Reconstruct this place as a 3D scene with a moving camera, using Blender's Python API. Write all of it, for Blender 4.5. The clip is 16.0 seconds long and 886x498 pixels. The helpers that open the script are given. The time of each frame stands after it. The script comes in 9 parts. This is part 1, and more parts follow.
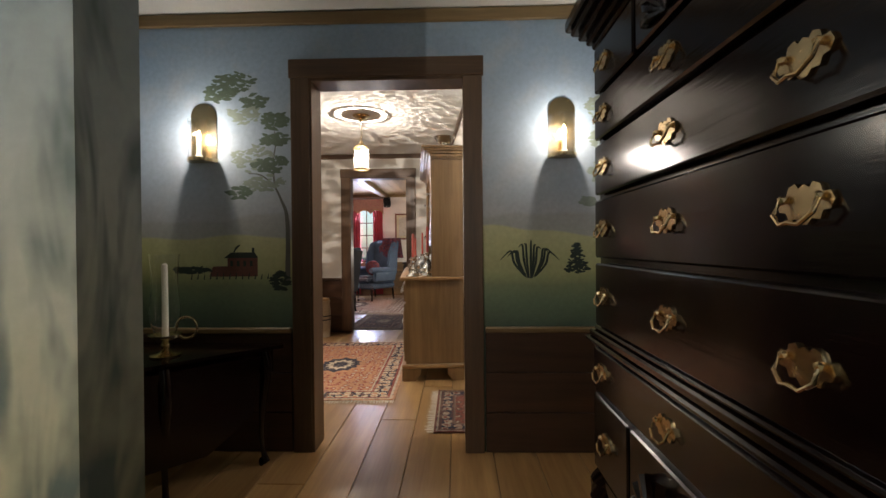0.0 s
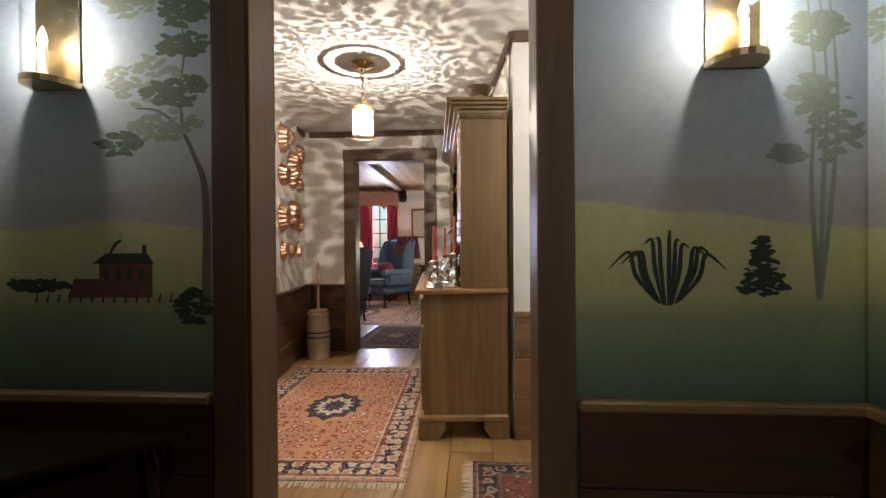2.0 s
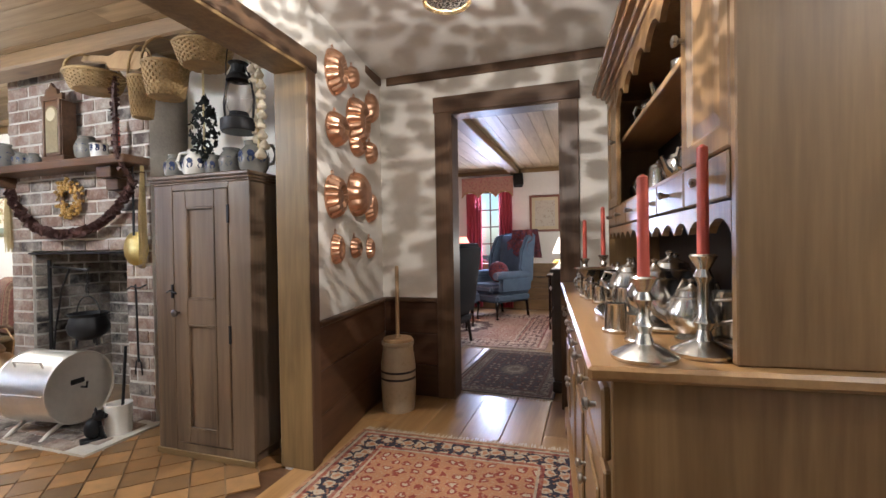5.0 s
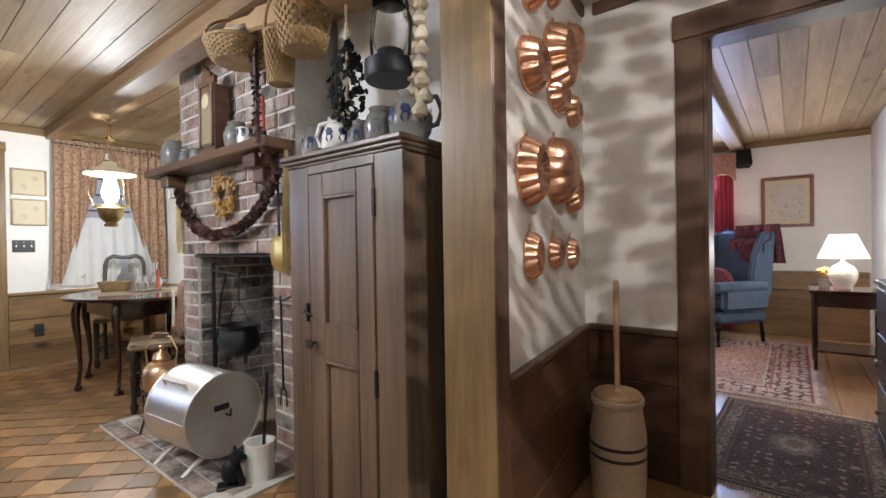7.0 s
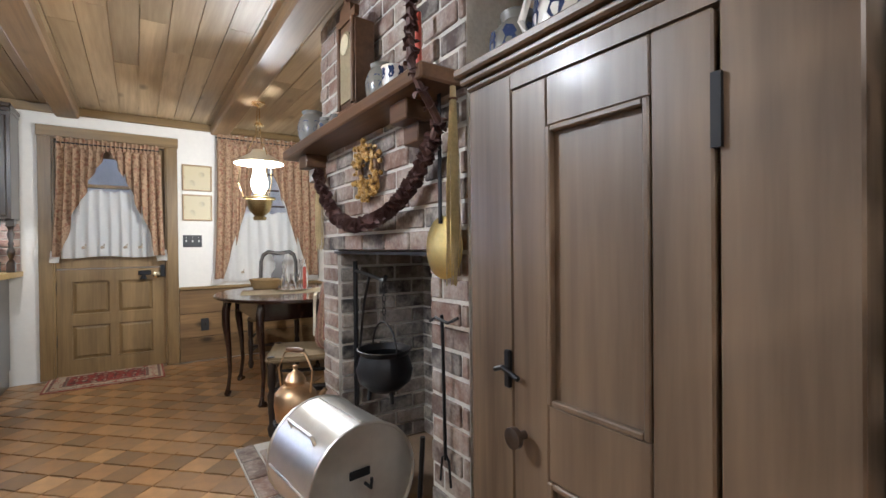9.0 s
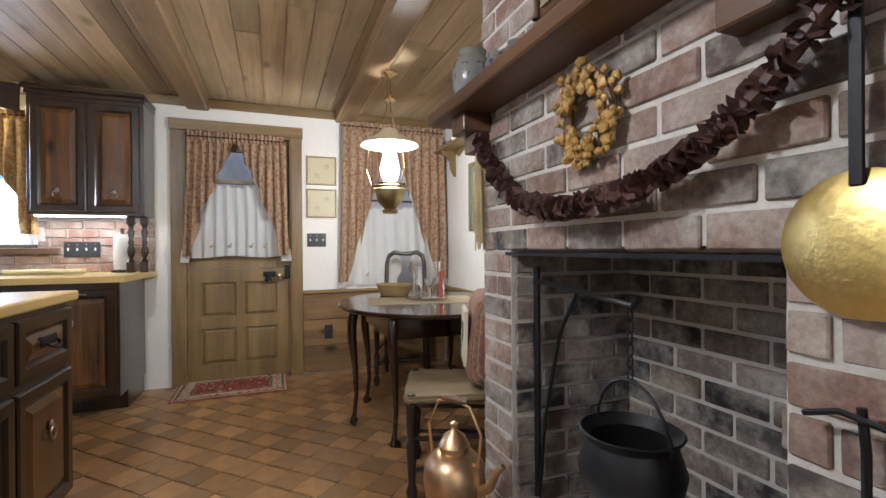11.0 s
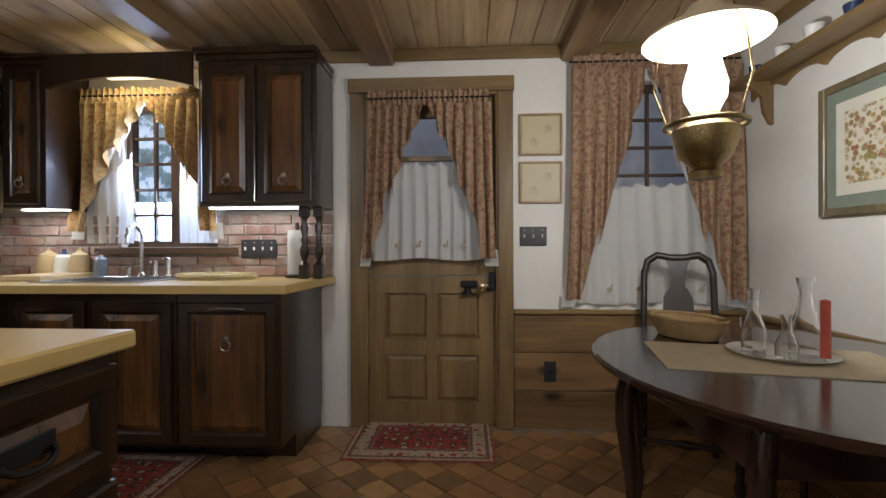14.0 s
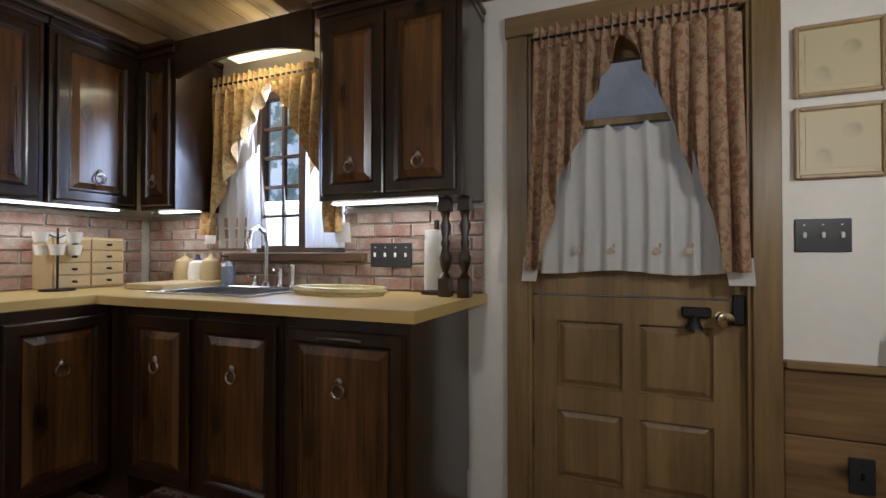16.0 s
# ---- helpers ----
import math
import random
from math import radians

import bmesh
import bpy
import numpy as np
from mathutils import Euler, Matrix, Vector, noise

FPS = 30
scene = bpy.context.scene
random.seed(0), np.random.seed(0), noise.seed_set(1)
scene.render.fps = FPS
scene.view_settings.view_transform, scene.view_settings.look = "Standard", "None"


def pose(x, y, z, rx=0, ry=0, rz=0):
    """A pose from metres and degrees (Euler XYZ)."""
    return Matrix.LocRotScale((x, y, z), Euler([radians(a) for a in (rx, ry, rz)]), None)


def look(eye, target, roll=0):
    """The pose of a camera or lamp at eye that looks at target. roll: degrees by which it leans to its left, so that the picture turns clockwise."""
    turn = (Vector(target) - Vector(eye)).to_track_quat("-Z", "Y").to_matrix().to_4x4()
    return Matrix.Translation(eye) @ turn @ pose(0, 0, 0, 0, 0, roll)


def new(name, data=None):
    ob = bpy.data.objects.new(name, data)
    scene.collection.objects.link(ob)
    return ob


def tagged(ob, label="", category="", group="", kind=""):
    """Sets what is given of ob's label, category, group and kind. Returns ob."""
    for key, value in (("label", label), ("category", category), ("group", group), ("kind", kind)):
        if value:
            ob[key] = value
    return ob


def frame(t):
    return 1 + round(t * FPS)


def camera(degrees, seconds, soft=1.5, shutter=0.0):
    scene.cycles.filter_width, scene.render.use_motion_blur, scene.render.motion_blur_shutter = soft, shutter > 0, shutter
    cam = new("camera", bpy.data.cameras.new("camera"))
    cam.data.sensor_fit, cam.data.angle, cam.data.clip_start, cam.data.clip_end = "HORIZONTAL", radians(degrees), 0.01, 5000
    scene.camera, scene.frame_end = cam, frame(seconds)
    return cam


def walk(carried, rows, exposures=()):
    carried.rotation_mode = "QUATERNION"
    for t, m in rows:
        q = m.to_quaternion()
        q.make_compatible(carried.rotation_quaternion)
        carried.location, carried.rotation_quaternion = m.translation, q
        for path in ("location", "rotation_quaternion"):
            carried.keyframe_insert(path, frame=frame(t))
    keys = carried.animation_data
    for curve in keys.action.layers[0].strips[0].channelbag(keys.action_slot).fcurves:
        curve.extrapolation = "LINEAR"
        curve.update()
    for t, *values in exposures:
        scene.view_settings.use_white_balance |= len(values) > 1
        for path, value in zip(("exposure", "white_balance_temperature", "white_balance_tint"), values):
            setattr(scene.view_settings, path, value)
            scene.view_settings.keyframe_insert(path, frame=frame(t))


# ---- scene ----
cam = camera(89.5, 16.0)
EXPOSURES = [(0, 0.05, 5950, 10), (3, 0.1, 5900, 10), (5.5, 0.3, 5400, 10), (8, 0.14, 5300, 10), (11, -0.08, 5350, 10), (12.5, -0.66, 5450, 10), (14, -1.05, 5550, 10), (16, -1.24, 5550, 10)]
PATH = [
    (0, (0.238, -0.366, 1.101), (0.179, 1.633, 1.087), -0.50),
    (0.5, (0.216, -0.084, 1.108), (0.147, 1.915, 1.088), -0.45),
    (1, (0.17, 0.194, 1.095), (0.107, 2.193, 1.079), -0.40),
    (1.5, (0.141, 0.484, 1.104), (0.069, 2.483, 1.085), -0.40),
    (2, (0.106, 0.768, 1.091), (-0.031, 2.763, 1.077), -0.40),
    (2.5, (0.092, 1.042, 1.105), (-0.098, 3.032, 1.082), -0.40),
    (3, (0.025, 1.308, 1.117), (-0.189, 3.297, 1.08), -0.55),
    (5.5, (-0.327, 2.603, 1.072), (-1.125, 4.438, 1.058), -1.00),
    (6, (-0.479, 2.797, 1.083), (-1.453, 4.543, 1.074), -1.10),
    (6.5, (-0.644, 2.968, 1.089), (-1.754, 4.632, 1.081), -1.10),
    (7, (-0.827, 3.126, 1.098), (-2.062, 4.699, 1.084), -0.90),
    (7.5, (-1.036, 3.275, 1.114), (-2.401, 4.736, 1.108), -0.80),
    (8, (-1.248, 3.404, 1.107), (-2.727, 4.75, 1.106), -0.50),
    (8.5, (-1.45, 3.501, 1.091), (-3.025, 4.734, 1.084), -0.50),
    (11, (-2.507, 3.651, 1.079), (-4.377, 4.36, 1.075), -0.40),
    (11.5, (-2.721, 3.632, 1.087), (-4.639, 4.202, 1.086), -0.30),
    (12, (-2.95, 3.639, 1.091), (-4.905, 4.06, 1.079), -0.30),
    (12.5, (-3.183, 3.649, 1.091), (-5.162, 3.938, 1.08), -0.20),
    (13, (-3.424, 3.632, 1.083), (-5.417, 3.799, 1.083), -0.20),
    (13.5, (-3.652, 3.635, 1.083), (-5.652, 3.672, 1.086), -0.20),
    (14, (-3.854, 3.606, 1.088), (-5.851, 3.5, 1.084), -0.20),
    (14.5, (-4.06, 3.551, 1.093), (-6.044, 3.299, 1.096), -0.20),
    (15, (-4.263, 3.529, 1.098), (-6.217, 3.107, 1.107), -0.20),
    (15.5, (-4.447, 3.445, 1.099), (-6.36, 2.863, 1.117), -0.10),
    (16, (-4.639, 3.349, 1.094), (-6.5, 2.614, 1.115), 0.00),
]
walk(cam, [(t, look(eye, target, roll)) for t, eye, target, roll in PATH], EXPOSURES)

# ---- world, sun and sky ----
world = bpy.data.worlds.new("sky")
scene.world = world
world.use_nodes = True
wn = world.node_tree
sky = wn.nodes.new("ShaderNodeTexSky")
sky.sky_type = "NISHITA"
sky.sun_disc = False
sky.sun_elevation, sky.sun_rotation = radians(28), radians(150)
wn.links.new(sky.outputs[0], wn.nodes["Background"].inputs[0])
wn.nodes["Background"].inputs[1].default_value = 0.12


# ---- helpers for meshes ----
def mesh_of(name, bm):
    me = bpy.data.meshes.new(name)
    bm.normal_update()
    bm.to_mesh(me)
    bm.free()
    return me


def part(name, bm, material, parent=None, label="", smooth=False):
    """Links a bmesh as one mesh object under a thing or a part."""
    me = mesh_of(name, bm)
    if smooth:
        for f in me.polygons:
            f.use_smooth = True
        me.set_sharp_from_angle(angle=radians(38))
    me.materials.append(material)
    ob = new(name, me)
    if parent is not None:
        ob.parent = parent
    if label:
        ob["label"] = label
    return ob


def thing(name, x, y, z, rz, label, category, group=""):
    """An Empty at the base of a thing; its parts are built round it."""
    ob = new(name)
    ob.matrix_basis = pose(x, y, z, 0, 0, rz)
    ob.empty_display_size = 0.1
    return tagged(ob, label, category, group)


def setting(name, bm, material, label, category="", parent=None):
    ob = part(name, bm, material, parent)
    return tagged(ob, label, category or name.split("_")[0], "", "structure")


def B():
    return bmesh.new()


def box(bm, x0, x1, y0, y1, z0, z1, bevel=0.0, m=None):
    r = bmesh.ops.create_cube(bm, size=1.0)
    vs = r["verts"]
    for v in vs:
        v.co = Vector(((x0 + x1) / 2 + v.co.x * (x1 - x0), (y0 + y1) / 2 + v.co.y * (y1 - y0), (z0 + z1) / 2 + v.co.z * (z1 - z0)))
    if bevel > 0:
        es = list({e for v in vs for e in v.link_edges})
        g = bmesh.ops.bevel(bm, geom=es, offset=bevel, segments=1, affect="EDGES")
        vs = list({v for v in g["verts"]} | {v for v in vs if v.is_valid})
    if m is not None:
        bmesh.ops.transform(bm, matrix=m, verts=[v for v in vs if v.is_valid])
    return bm


def lathe(bm, profile, steps=24, x=0.0, y=0.0, z=0.0, m=None):
    """Turns a profile of (radius, height) round the upright axis."""
    rings = []
    for r, h in profile:
        if r < 1e-5:
            rings.append([bm.verts.new((x, y, z + h))])
        else:
            rings.append([bm.verts.new((x + r * math.cos(2 * math.pi * i / steps), y + r * math.sin(2 * math.pi * i / steps), z + h)) for i in range(steps)])
    for a, b in zip(rings, rings[1:]):
        for i in range(steps):
            j = (i + 1) % steps
            if len(a) == 1 and len(b) == 1:
                break
            if len(a) == 1:
                bm.faces.new((a[0], b[i], b[j]))
            elif len(b) == 1:
                bm.faces.new((a[i], a[j], b[0]))
            else:
                bm.faces.new((a[i], a[j], b[j], b[i]))
    if m is not None:
        bmesh.ops.transform(bm, matrix=m, verts=[v for ring in rings for v in ring])
    bmesh.ops.recalc_face_normals(bm, faces=bm.faces)
    return bm


def tube(bm, points, radius, steps=8, closed=False):
    """A round bar along points; radius is one number or one for each point."""
    pts = [Vector(p) for p in points]
    n = len(pts)
    rings = []
    up = Vector((0.31, 0.17, 0.93))
    for i, p in enumerate(pts):
        a = pts[(i - 1) % n] if closed or i > 0 else p
        b = pts[(i + 1) % n] if closed or i < n - 1 else p
        d = (b - a).normalized()
        s = d.cross(up)
        if s.length < 1e-3:
            s = d.cross(Vector((1, 0, 0)))
        s.normalize()
        w = s.cross(d)
        r = radius[i] if isinstance(radius, (list, tuple)) else radius
        rings.append([bm.verts.new(p + (s * math.cos(2 * math.pi * k / steps) + w * math.sin(2 * math.pi * k / steps)) * r) for k in range(steps)])
    pairs = list(zip(rings, rings[1:])) + ([(rings[-1], rings[0])] if closed else [])
    for a, b in pairs:
        for k in range(steps):
            j = (k + 1) % steps
            bm.faces.new((a[k], a[j], b[j], b[k]))
    if not closed:
        bm.faces.new(rings[0][::-1])
        bm.faces.new(rings[-1])
    bmesh.ops.recalc_face_normals(bm, faces=bm.faces)
    return bm


def slab(bm, outline, z0, z1, m=None):
    """A flat plate from an outline of (x, y)."""
    lo = [bm.verts.new((x, y, z0)) for x, y in outline]
    hi = [bm.verts.new((x, y, z1)) for x, y in outline]
    n = len(lo)
    bm.faces.new(lo[::-1])
    bm.faces.new(hi)
    for i in range(n):
        bm.faces.new((lo[i], lo[(i + 1) % n], hi[(i + 1) % n], hi[i]))
    if m is not None:
        bmesh.ops.transform(bm, matrix=m, verts=lo + hi)
    bmesh.ops.recalc_face_normals(bm, faces=bm.faces)
    return bm


def loft(bm, rings, caps=True):
    """Skins closed rings of the same count."""
    vs = [[bm.verts.new(p) for p in ring] for ring in rings]
    n = len(vs[0])
    for a, b in zip(vs, vs[1:]):
        for i in range(n):
            bm.faces.new((a[i], a[(i + 1) % n], b[(i + 1) % n], b[i]))
    if caps:
        bm.faces.new(vs[0][::-1])
        bm.faces.new(vs[-1])
    bmesh.ops.recalc_face_normals(bm, faces=bm.faces)
    return bm


def blob(bm, x, y, z, r, sub=2, sx=1, sy=1, sz=1, rough=0.0):
    g = bmesh.ops.create_icosphere(bm, subdivisions=sub, radius=1.0)
    for v in g["verts"]:
        k = r * (1 + rough * noise.noise(v.co * 2.3 + Vector((x * 9, y * 9, z * 9))))
        v.co = Vector((x + v.co.x * k * sx, y + v.co.y * k * sy, z + v.co.z * k * sz))
    return bm


# ---- materials ----
def nodes(name):
    m = bpy.data.materials.new(name)
    m.use_nodes = True
    t = m.node_tree
    return m, t, t.nodes["Principled BSDF"]


def nd(t, kind, **inputs):
    n = t.nodes.new(kind)
    for k, v in inputs.items():
        n.inputs[k.replace("_", " ")].default_value = v
    return n


def ramp(t, fac, stops):
    r = t.nodes.new("ShaderNodeValToRGB")
    while len(r.color_ramp.elements) < len(stops):
        r.color_ramp.elements.new(0.5)
    for e, (p, c) in zip(r.color_ramp.elements, stops):
        e.position, e.color = p, (*c, 1)
    t.links.new(fac, r.inputs[0])
    return r.outputs[0]


def mix(t, fac, a, b, mode="MIX"):
    n = t.nodes.new("ShaderNodeMix")
    n.data_type, n.blend_type = "RGBA", mode
    for v, k in ((fac, 0), (a, 6), (b, 7)):
        if isinstance(v, (int, float)):
            n.inputs[k].default_value = v
        elif isinstance(v, tuple):
            n.inputs[k].default_value = (*v, 1)
        else:
            t.links.new(v, n.inputs[k])
    return n.outputs[2]


def coords(t, scale=(1, 1, 1), rot=(0, 0, 0), kind="Object"):
    c = t.nodes.new("ShaderNodeTexCoord")
    p = t.nodes.new("ShaderNodeMapping")
    p.inputs["Scale"].default_value = scale
    p.inputs["Rotation"].default_value = rot
    t.links.new(c.outputs[kind], p.inputs[0])
    return p.outputs[0]


def bump(t, b, height, strength, distance=0.01):
    n = nd(t, "ShaderNodeBump", Strength=strength, Distance=distance)
    t.links.new(height, n.inputs["Height"])
    t.links.new(n.outputs[0], b.inputs["Normal"])


def noise_tex(t, vec, scale, detail=4, rough=0.55, distort=0.0):
    n = nd(t, "ShaderNodeTexNoise", Scale=scale, Detail=detail, Roughness=rough, Distortion=distort)
    t.links.new(vec, n.inputs["Vector"])
    return n.outputs[0]


def plain(name, col, rough=0.5, metal=0.0, var=0.18, scale=18, bumps=0.08, coat=0.0, spec=0.5):
    """A surface of one stuff, uneven in tone, gloss and relief."""
    m, t, b = nodes(name)
    v = coords(t)
    n1 = noise_tex(t, v, scale * 0.22, 3)
    n2 = noise_tex(t, v, scale * 3, 5)
    lo = tuple(c * (1 - var) for c in col)
    hi = tuple(min(1, c * (1 + var)) for c in col)
    base = ramp(t, n1, [(0.3, lo), (0.7, hi)])
    base = mix(t, 0.35, base, ramp(t, n2, [(0.35, lo), (0.65, hi)]))
    t.links.new(base, b.inputs["Base Color"])
    r = nd(t, "ShaderNodeMapRange")
    r.inputs[3].default_value, r.inputs[4].default_value = max(0.03, rough - 0.09), min(1, rough + 0.09)
    t.links.new(n2, r.inputs[0])
    t.links.new(r.outputs[0], b.inputs["Roughness"])
    b.inputs["Metallic"].default_value = metal
    b.inputs["Coat Weight"].default_value = coat
    b.inputs["Specular IOR Level"].default_value = spec
    if bumps:
        bump(t, b, n2, bumps, 0.004)
    return m


def wood(name, dark, light, axis="z", rough=0.4, knots=0.0, coat=0.0, scale=1.0, pieces=False, bumps=0.12, jump=0.0):
    """Grain along an axis, with darker streaks and knots."""
    m, t, b = nodes(name)
    st = {"x": (0.06, 1, 1), "y": (1, 0.06, 1), "z": (1, 1, 0.06)}[axis]
    c = t.nodes.new("ShaderNodeTexCoord")
    src = c.outputs["Object"]
    if pieces or jump:
        oi = t.nodes.new("ShaderNodeObjectInfo") if pieces else t.nodes.new("ShaderNodeNewGeometry")
        rnd = oi.outputs["Random"] if pieces else oi.outputs["Random Per Island"]
        sc = nd(t, "ShaderNodeVectorMath")
        sc.operation = "SCALE"
        cmb = t.nodes.new("ShaderNodeCombineXYZ")
        for i, k in enumerate((7.1, 13.7, 5.3)):
            mu = nd(t, "ShaderNodeMath")
            mu.operation = "MULTIPLY"
            mu.inputs[1].default_value = k
            t.links.new(rnd, mu.inputs[0])
            t.links.new(mu.outputs[0], cmb.inputs[i])
        ad = t.nodes.new("ShaderNodeVectorMath")
        ad.operation = "ADD"
        t.links.new(src, ad.inputs[0])
        t.links.new(cmb.outputs[0], ad.inputs[1])
        src = ad.outputs[0]
    p = t.nodes.new("ShaderNodeMapping")
    p.inputs["Scale"].default_value = st
    t.links.new(src, p.inputs[0])
    g1 = noise_tex(t, p.outputs[0], 9 * scale, 5, 0.6, 0.6)
    g2 = noise_tex(t, p.outputs[0], 60 * scale, 3, 0.6)
    big = noise_tex(t, src, 1.7 * scale, 2)
    col = ramp(t, g1, [(0.36, dark), (0.64, light)])
    col = mix(t, 0.3, col, ramp(t, g2, [(0.35, dark), (0.65, light)]))
    col = mix(t, 0.22, col, ramp(t, big, [(0.3, dark), (0.7, light)]))
    if pieces or jump:
        k = ramp(t, rnd, [(0.0, (0.68, 0.66, 0.62)), (1.0, (1.18, 1.15, 1.1))])
        col = mix(t, 0.8, col, mix(t, 1.0, col, k, "MULTIPLY"))
    if knots:
        kv = t.nodes.new("ShaderNodeMapping")
        ks = {"x": (0.45, 1, 1), "y": (1, 0.45, 1), "z": (1, 1, 0.45)}[axis]
        kv.inputs["Scale"].default_value = ks
        t.links.new(src, kv.inputs[0])
        vo = nd(t, "ShaderNodeTexVoronoi", Scale=4.2)
        t.links.new(kv.outputs[0], vo.inputs["Vector"])
        spots = ramp(t, vo.outputs["Distance"], [(0.05, (1, 1, 1)), (0.16, (0, 0, 0))])
        kk = nd(t, "ShaderNodeMath")
        kk.operation = "MULTIPLY"
        kk.inputs[1].default_value = knots
        t.links.new(spots, kk.inputs[0])
        col = mix(t, kk.outputs[0], col, tuple(c * 0.3 for c in dark))
    t.links.new(col, b.inputs["Base Color"])
    b.inputs["Roughness"].default_value = rough
    b.inputs["Coat Weight"].default_value = coat
    b.inputs["Coat Roughness"].default_value = 0.12
    bump(t, b, g2, bumps, 0.003)
    return m


def glass(name, tint=(1, 1, 1), rough=0.02):
    m, t, b = nodes(name)
    b.inputs["Base Color"].default_value = (*tint, 1)
    b.inputs["Transmission Weight"].default_value = 1.0
    b.inputs["Roughness"].default_value = rough
    b.inputs["IOR"].default_value = 1.45
    return m


def glow(name, col, strength):
    m, t, b = nodes(name)
    b.inputs["Base Color"].default_value = (*col, 1)
    b.inputs["Emission Color"].default_value = (*col, 1)
    b.inputs["Emission Strength"].default_value = strength
    return m


def lamp(name, x, y, z, watts, col, radius=0.03):
    d = bpy.data.lights.new(name, "POINT")
    d.energy, d.color, d.shadow_soft_size = watts, col, radius
    ob = new(name, d)
    ob.location = (x, y, z)
    return ob


def area(name, eye, target, sx, sy, watts, col):
    d = bpy.data.lights.new(name, "AREA")
    d.shape, d.size, d.size_y, d.energy, d.color = "RECTANGLE", sx, sy, watts, col
    ob = new(name, d)
    ob.matrix_basis = look(eye, target)
    return ob


PLASTER = plain("white_plaster", (0.74, 0.71, 0.65), 0.8, var=0.06, scale=6, bumps=0.3)
TRIM = wood("brown_stained_trim", (0.055, 0.03, 0.017), (0.15, 0.085, 0.043), "z", 0.42)
TRIM_X = wood("brown_stained_trim_along_x", (0.055, 0.03, 0.017), (0.15, 0.085, 0.043), "x", 0.42)
TRIM_Y = wood("brown_stained_trim_along_y", (0.055, 0.03, 0.017), (0.15, 0.085, 0.043), "y", 0.42)
OAK = wood("golden_oak_trim", (0.12, 0.074, 0.028), (0.29, 0.19, 0.078), "z", 0.42, 0.25)
OAK_X = wood("golden_oak_trim_along_x", (0.12, 0.074, 0.028), (0.29, 0.19, 0.078), "x", 0.42, 0.25)
OAK_Y = wood("golden_oak_trim_along_y", (0.12, 0.074, 0.028), (0.29, 0.19, 0.078), "y", 0.42, 0.25)
# one dark stain in two tones: shaded for north walls, lit for side walls
WAINS_SHADED = wood("dark_wainscot_board", (0.03, 0.014, 0.008), (0.085, 0.042, 0.022), "x", 0.4, 0.3, pieces=True)
WAINS_LIT_Y = wood("dark_wainscot_board_along_y", (0.06, 0.028, 0.014), (0.16, 0.08, 0.04), "y", 0.4, 0.3, pieces=True)
HALLWAINS = wood("hall_wainscot_board", (0.12, 0.06, 0.026), (0.28, 0.155, 0.07), "x", 0.42, 0.5, pieces=True)
PINE_FLOOR = wood("wide_pine_floor", (0.27, 0.14, 0.05), (0.5, 0.31, 0.13), "y", 0.3, 0.7, coat=0.25, pieces=True)
PINE_CEIL = wood("pine_ceiling_boards", (0.3, 0.21, 0.115), (0.56, 0.43, 0.26), "y", 0.5, 0.6, jump=1.0)
BEAM = wood("ceiling_beam_wood", (0.14, 0.085, 0.04), (0.31, 0.2, 0.1), "x", 0.5, 0.5)
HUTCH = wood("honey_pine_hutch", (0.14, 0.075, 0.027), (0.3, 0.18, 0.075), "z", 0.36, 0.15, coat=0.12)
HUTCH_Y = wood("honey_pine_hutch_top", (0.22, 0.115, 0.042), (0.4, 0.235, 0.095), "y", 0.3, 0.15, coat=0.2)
MAHOG = wood("dark_mahogany", (0.0028, 0.0012, 0.001), (0.008, 0.0033, 0.0028), "y", 0.16, coat=0.0)
TABLEWOOD = wood("polished_dark_tabletop", (0.014, 0.006, 0.004), (0.042, 0.018, 0.011), "x", 0.18, coat=0.45)
CABINET = wood("dark_stained_cabinet_pine", (0.003, 0.0015, 0.001), (0.042, 0.02, 0.008), "z", 0.28, 1.0, coat=0.4)
CABPANEL = wood("streaked_cabinet_panel_pine", (0.005, 0.002, 0.0012), (0.2, 0.09, 0.028), "z", 0.26, 1.0, coat=0.4, jump=1.0)
CUPBOARD = wood("grey_brown_cupboard", (0.04, 0.025, 0.015), (0.21, 0.145, 0.092), "z", 0.4, 0.15, coat=0.1, scale=0.7)
COUNTER = plain("butcher_yellow_counter", (0.55, 0.39, 0.14), 0.34, var=0.03, scale=30, bumps=0.01)
DARKWOOD = wood("near_black_chair_wood", (0.012, 0.008, 0.006), (0.04, 0.026, 0.018), "z", 0.35)
SLATEBOARD = wood("walnut_board", (0.06, 0.03, 0.015), (0.17, 0.09, 0.045), "x", 0.4)
BRASS = plain("aged_brass", (0.66, 0.5, 0.27), 0.24, 1.0, 0.15, 14, 0.04)
COPPER = plain("polished_copper", (0.66, 0.4, 0.26), 0.34, 1.0, 0.18, 16, 0.06)
PEWTER = plain("polished_pewter", (0.62, 0.6, 0.56), 0.22, 1.0, 0.12, 14, 0.05)
TIN = plain("dull_tinplate", (0.74, 0.72, 0.67), 0.42, 1.0, 0.1, 9, 0.08)
IRON = plain("black_iron", (0.02, 0.02, 0.022), 0.5, 0.6, 0.2, 20, 0.2)
GLASS = glass("clear_glass")
PANE = glass("window_glass", (0.97, 0.98, 1.0), 0.0)
WAXRED = plain("red_wax", (0.5, 0.09, 0.06), 0.4, var=0.08)
WAXWHITE = plain("cream_wax", (0.8, 0.74, 0.6), 0.45, var=0.05)

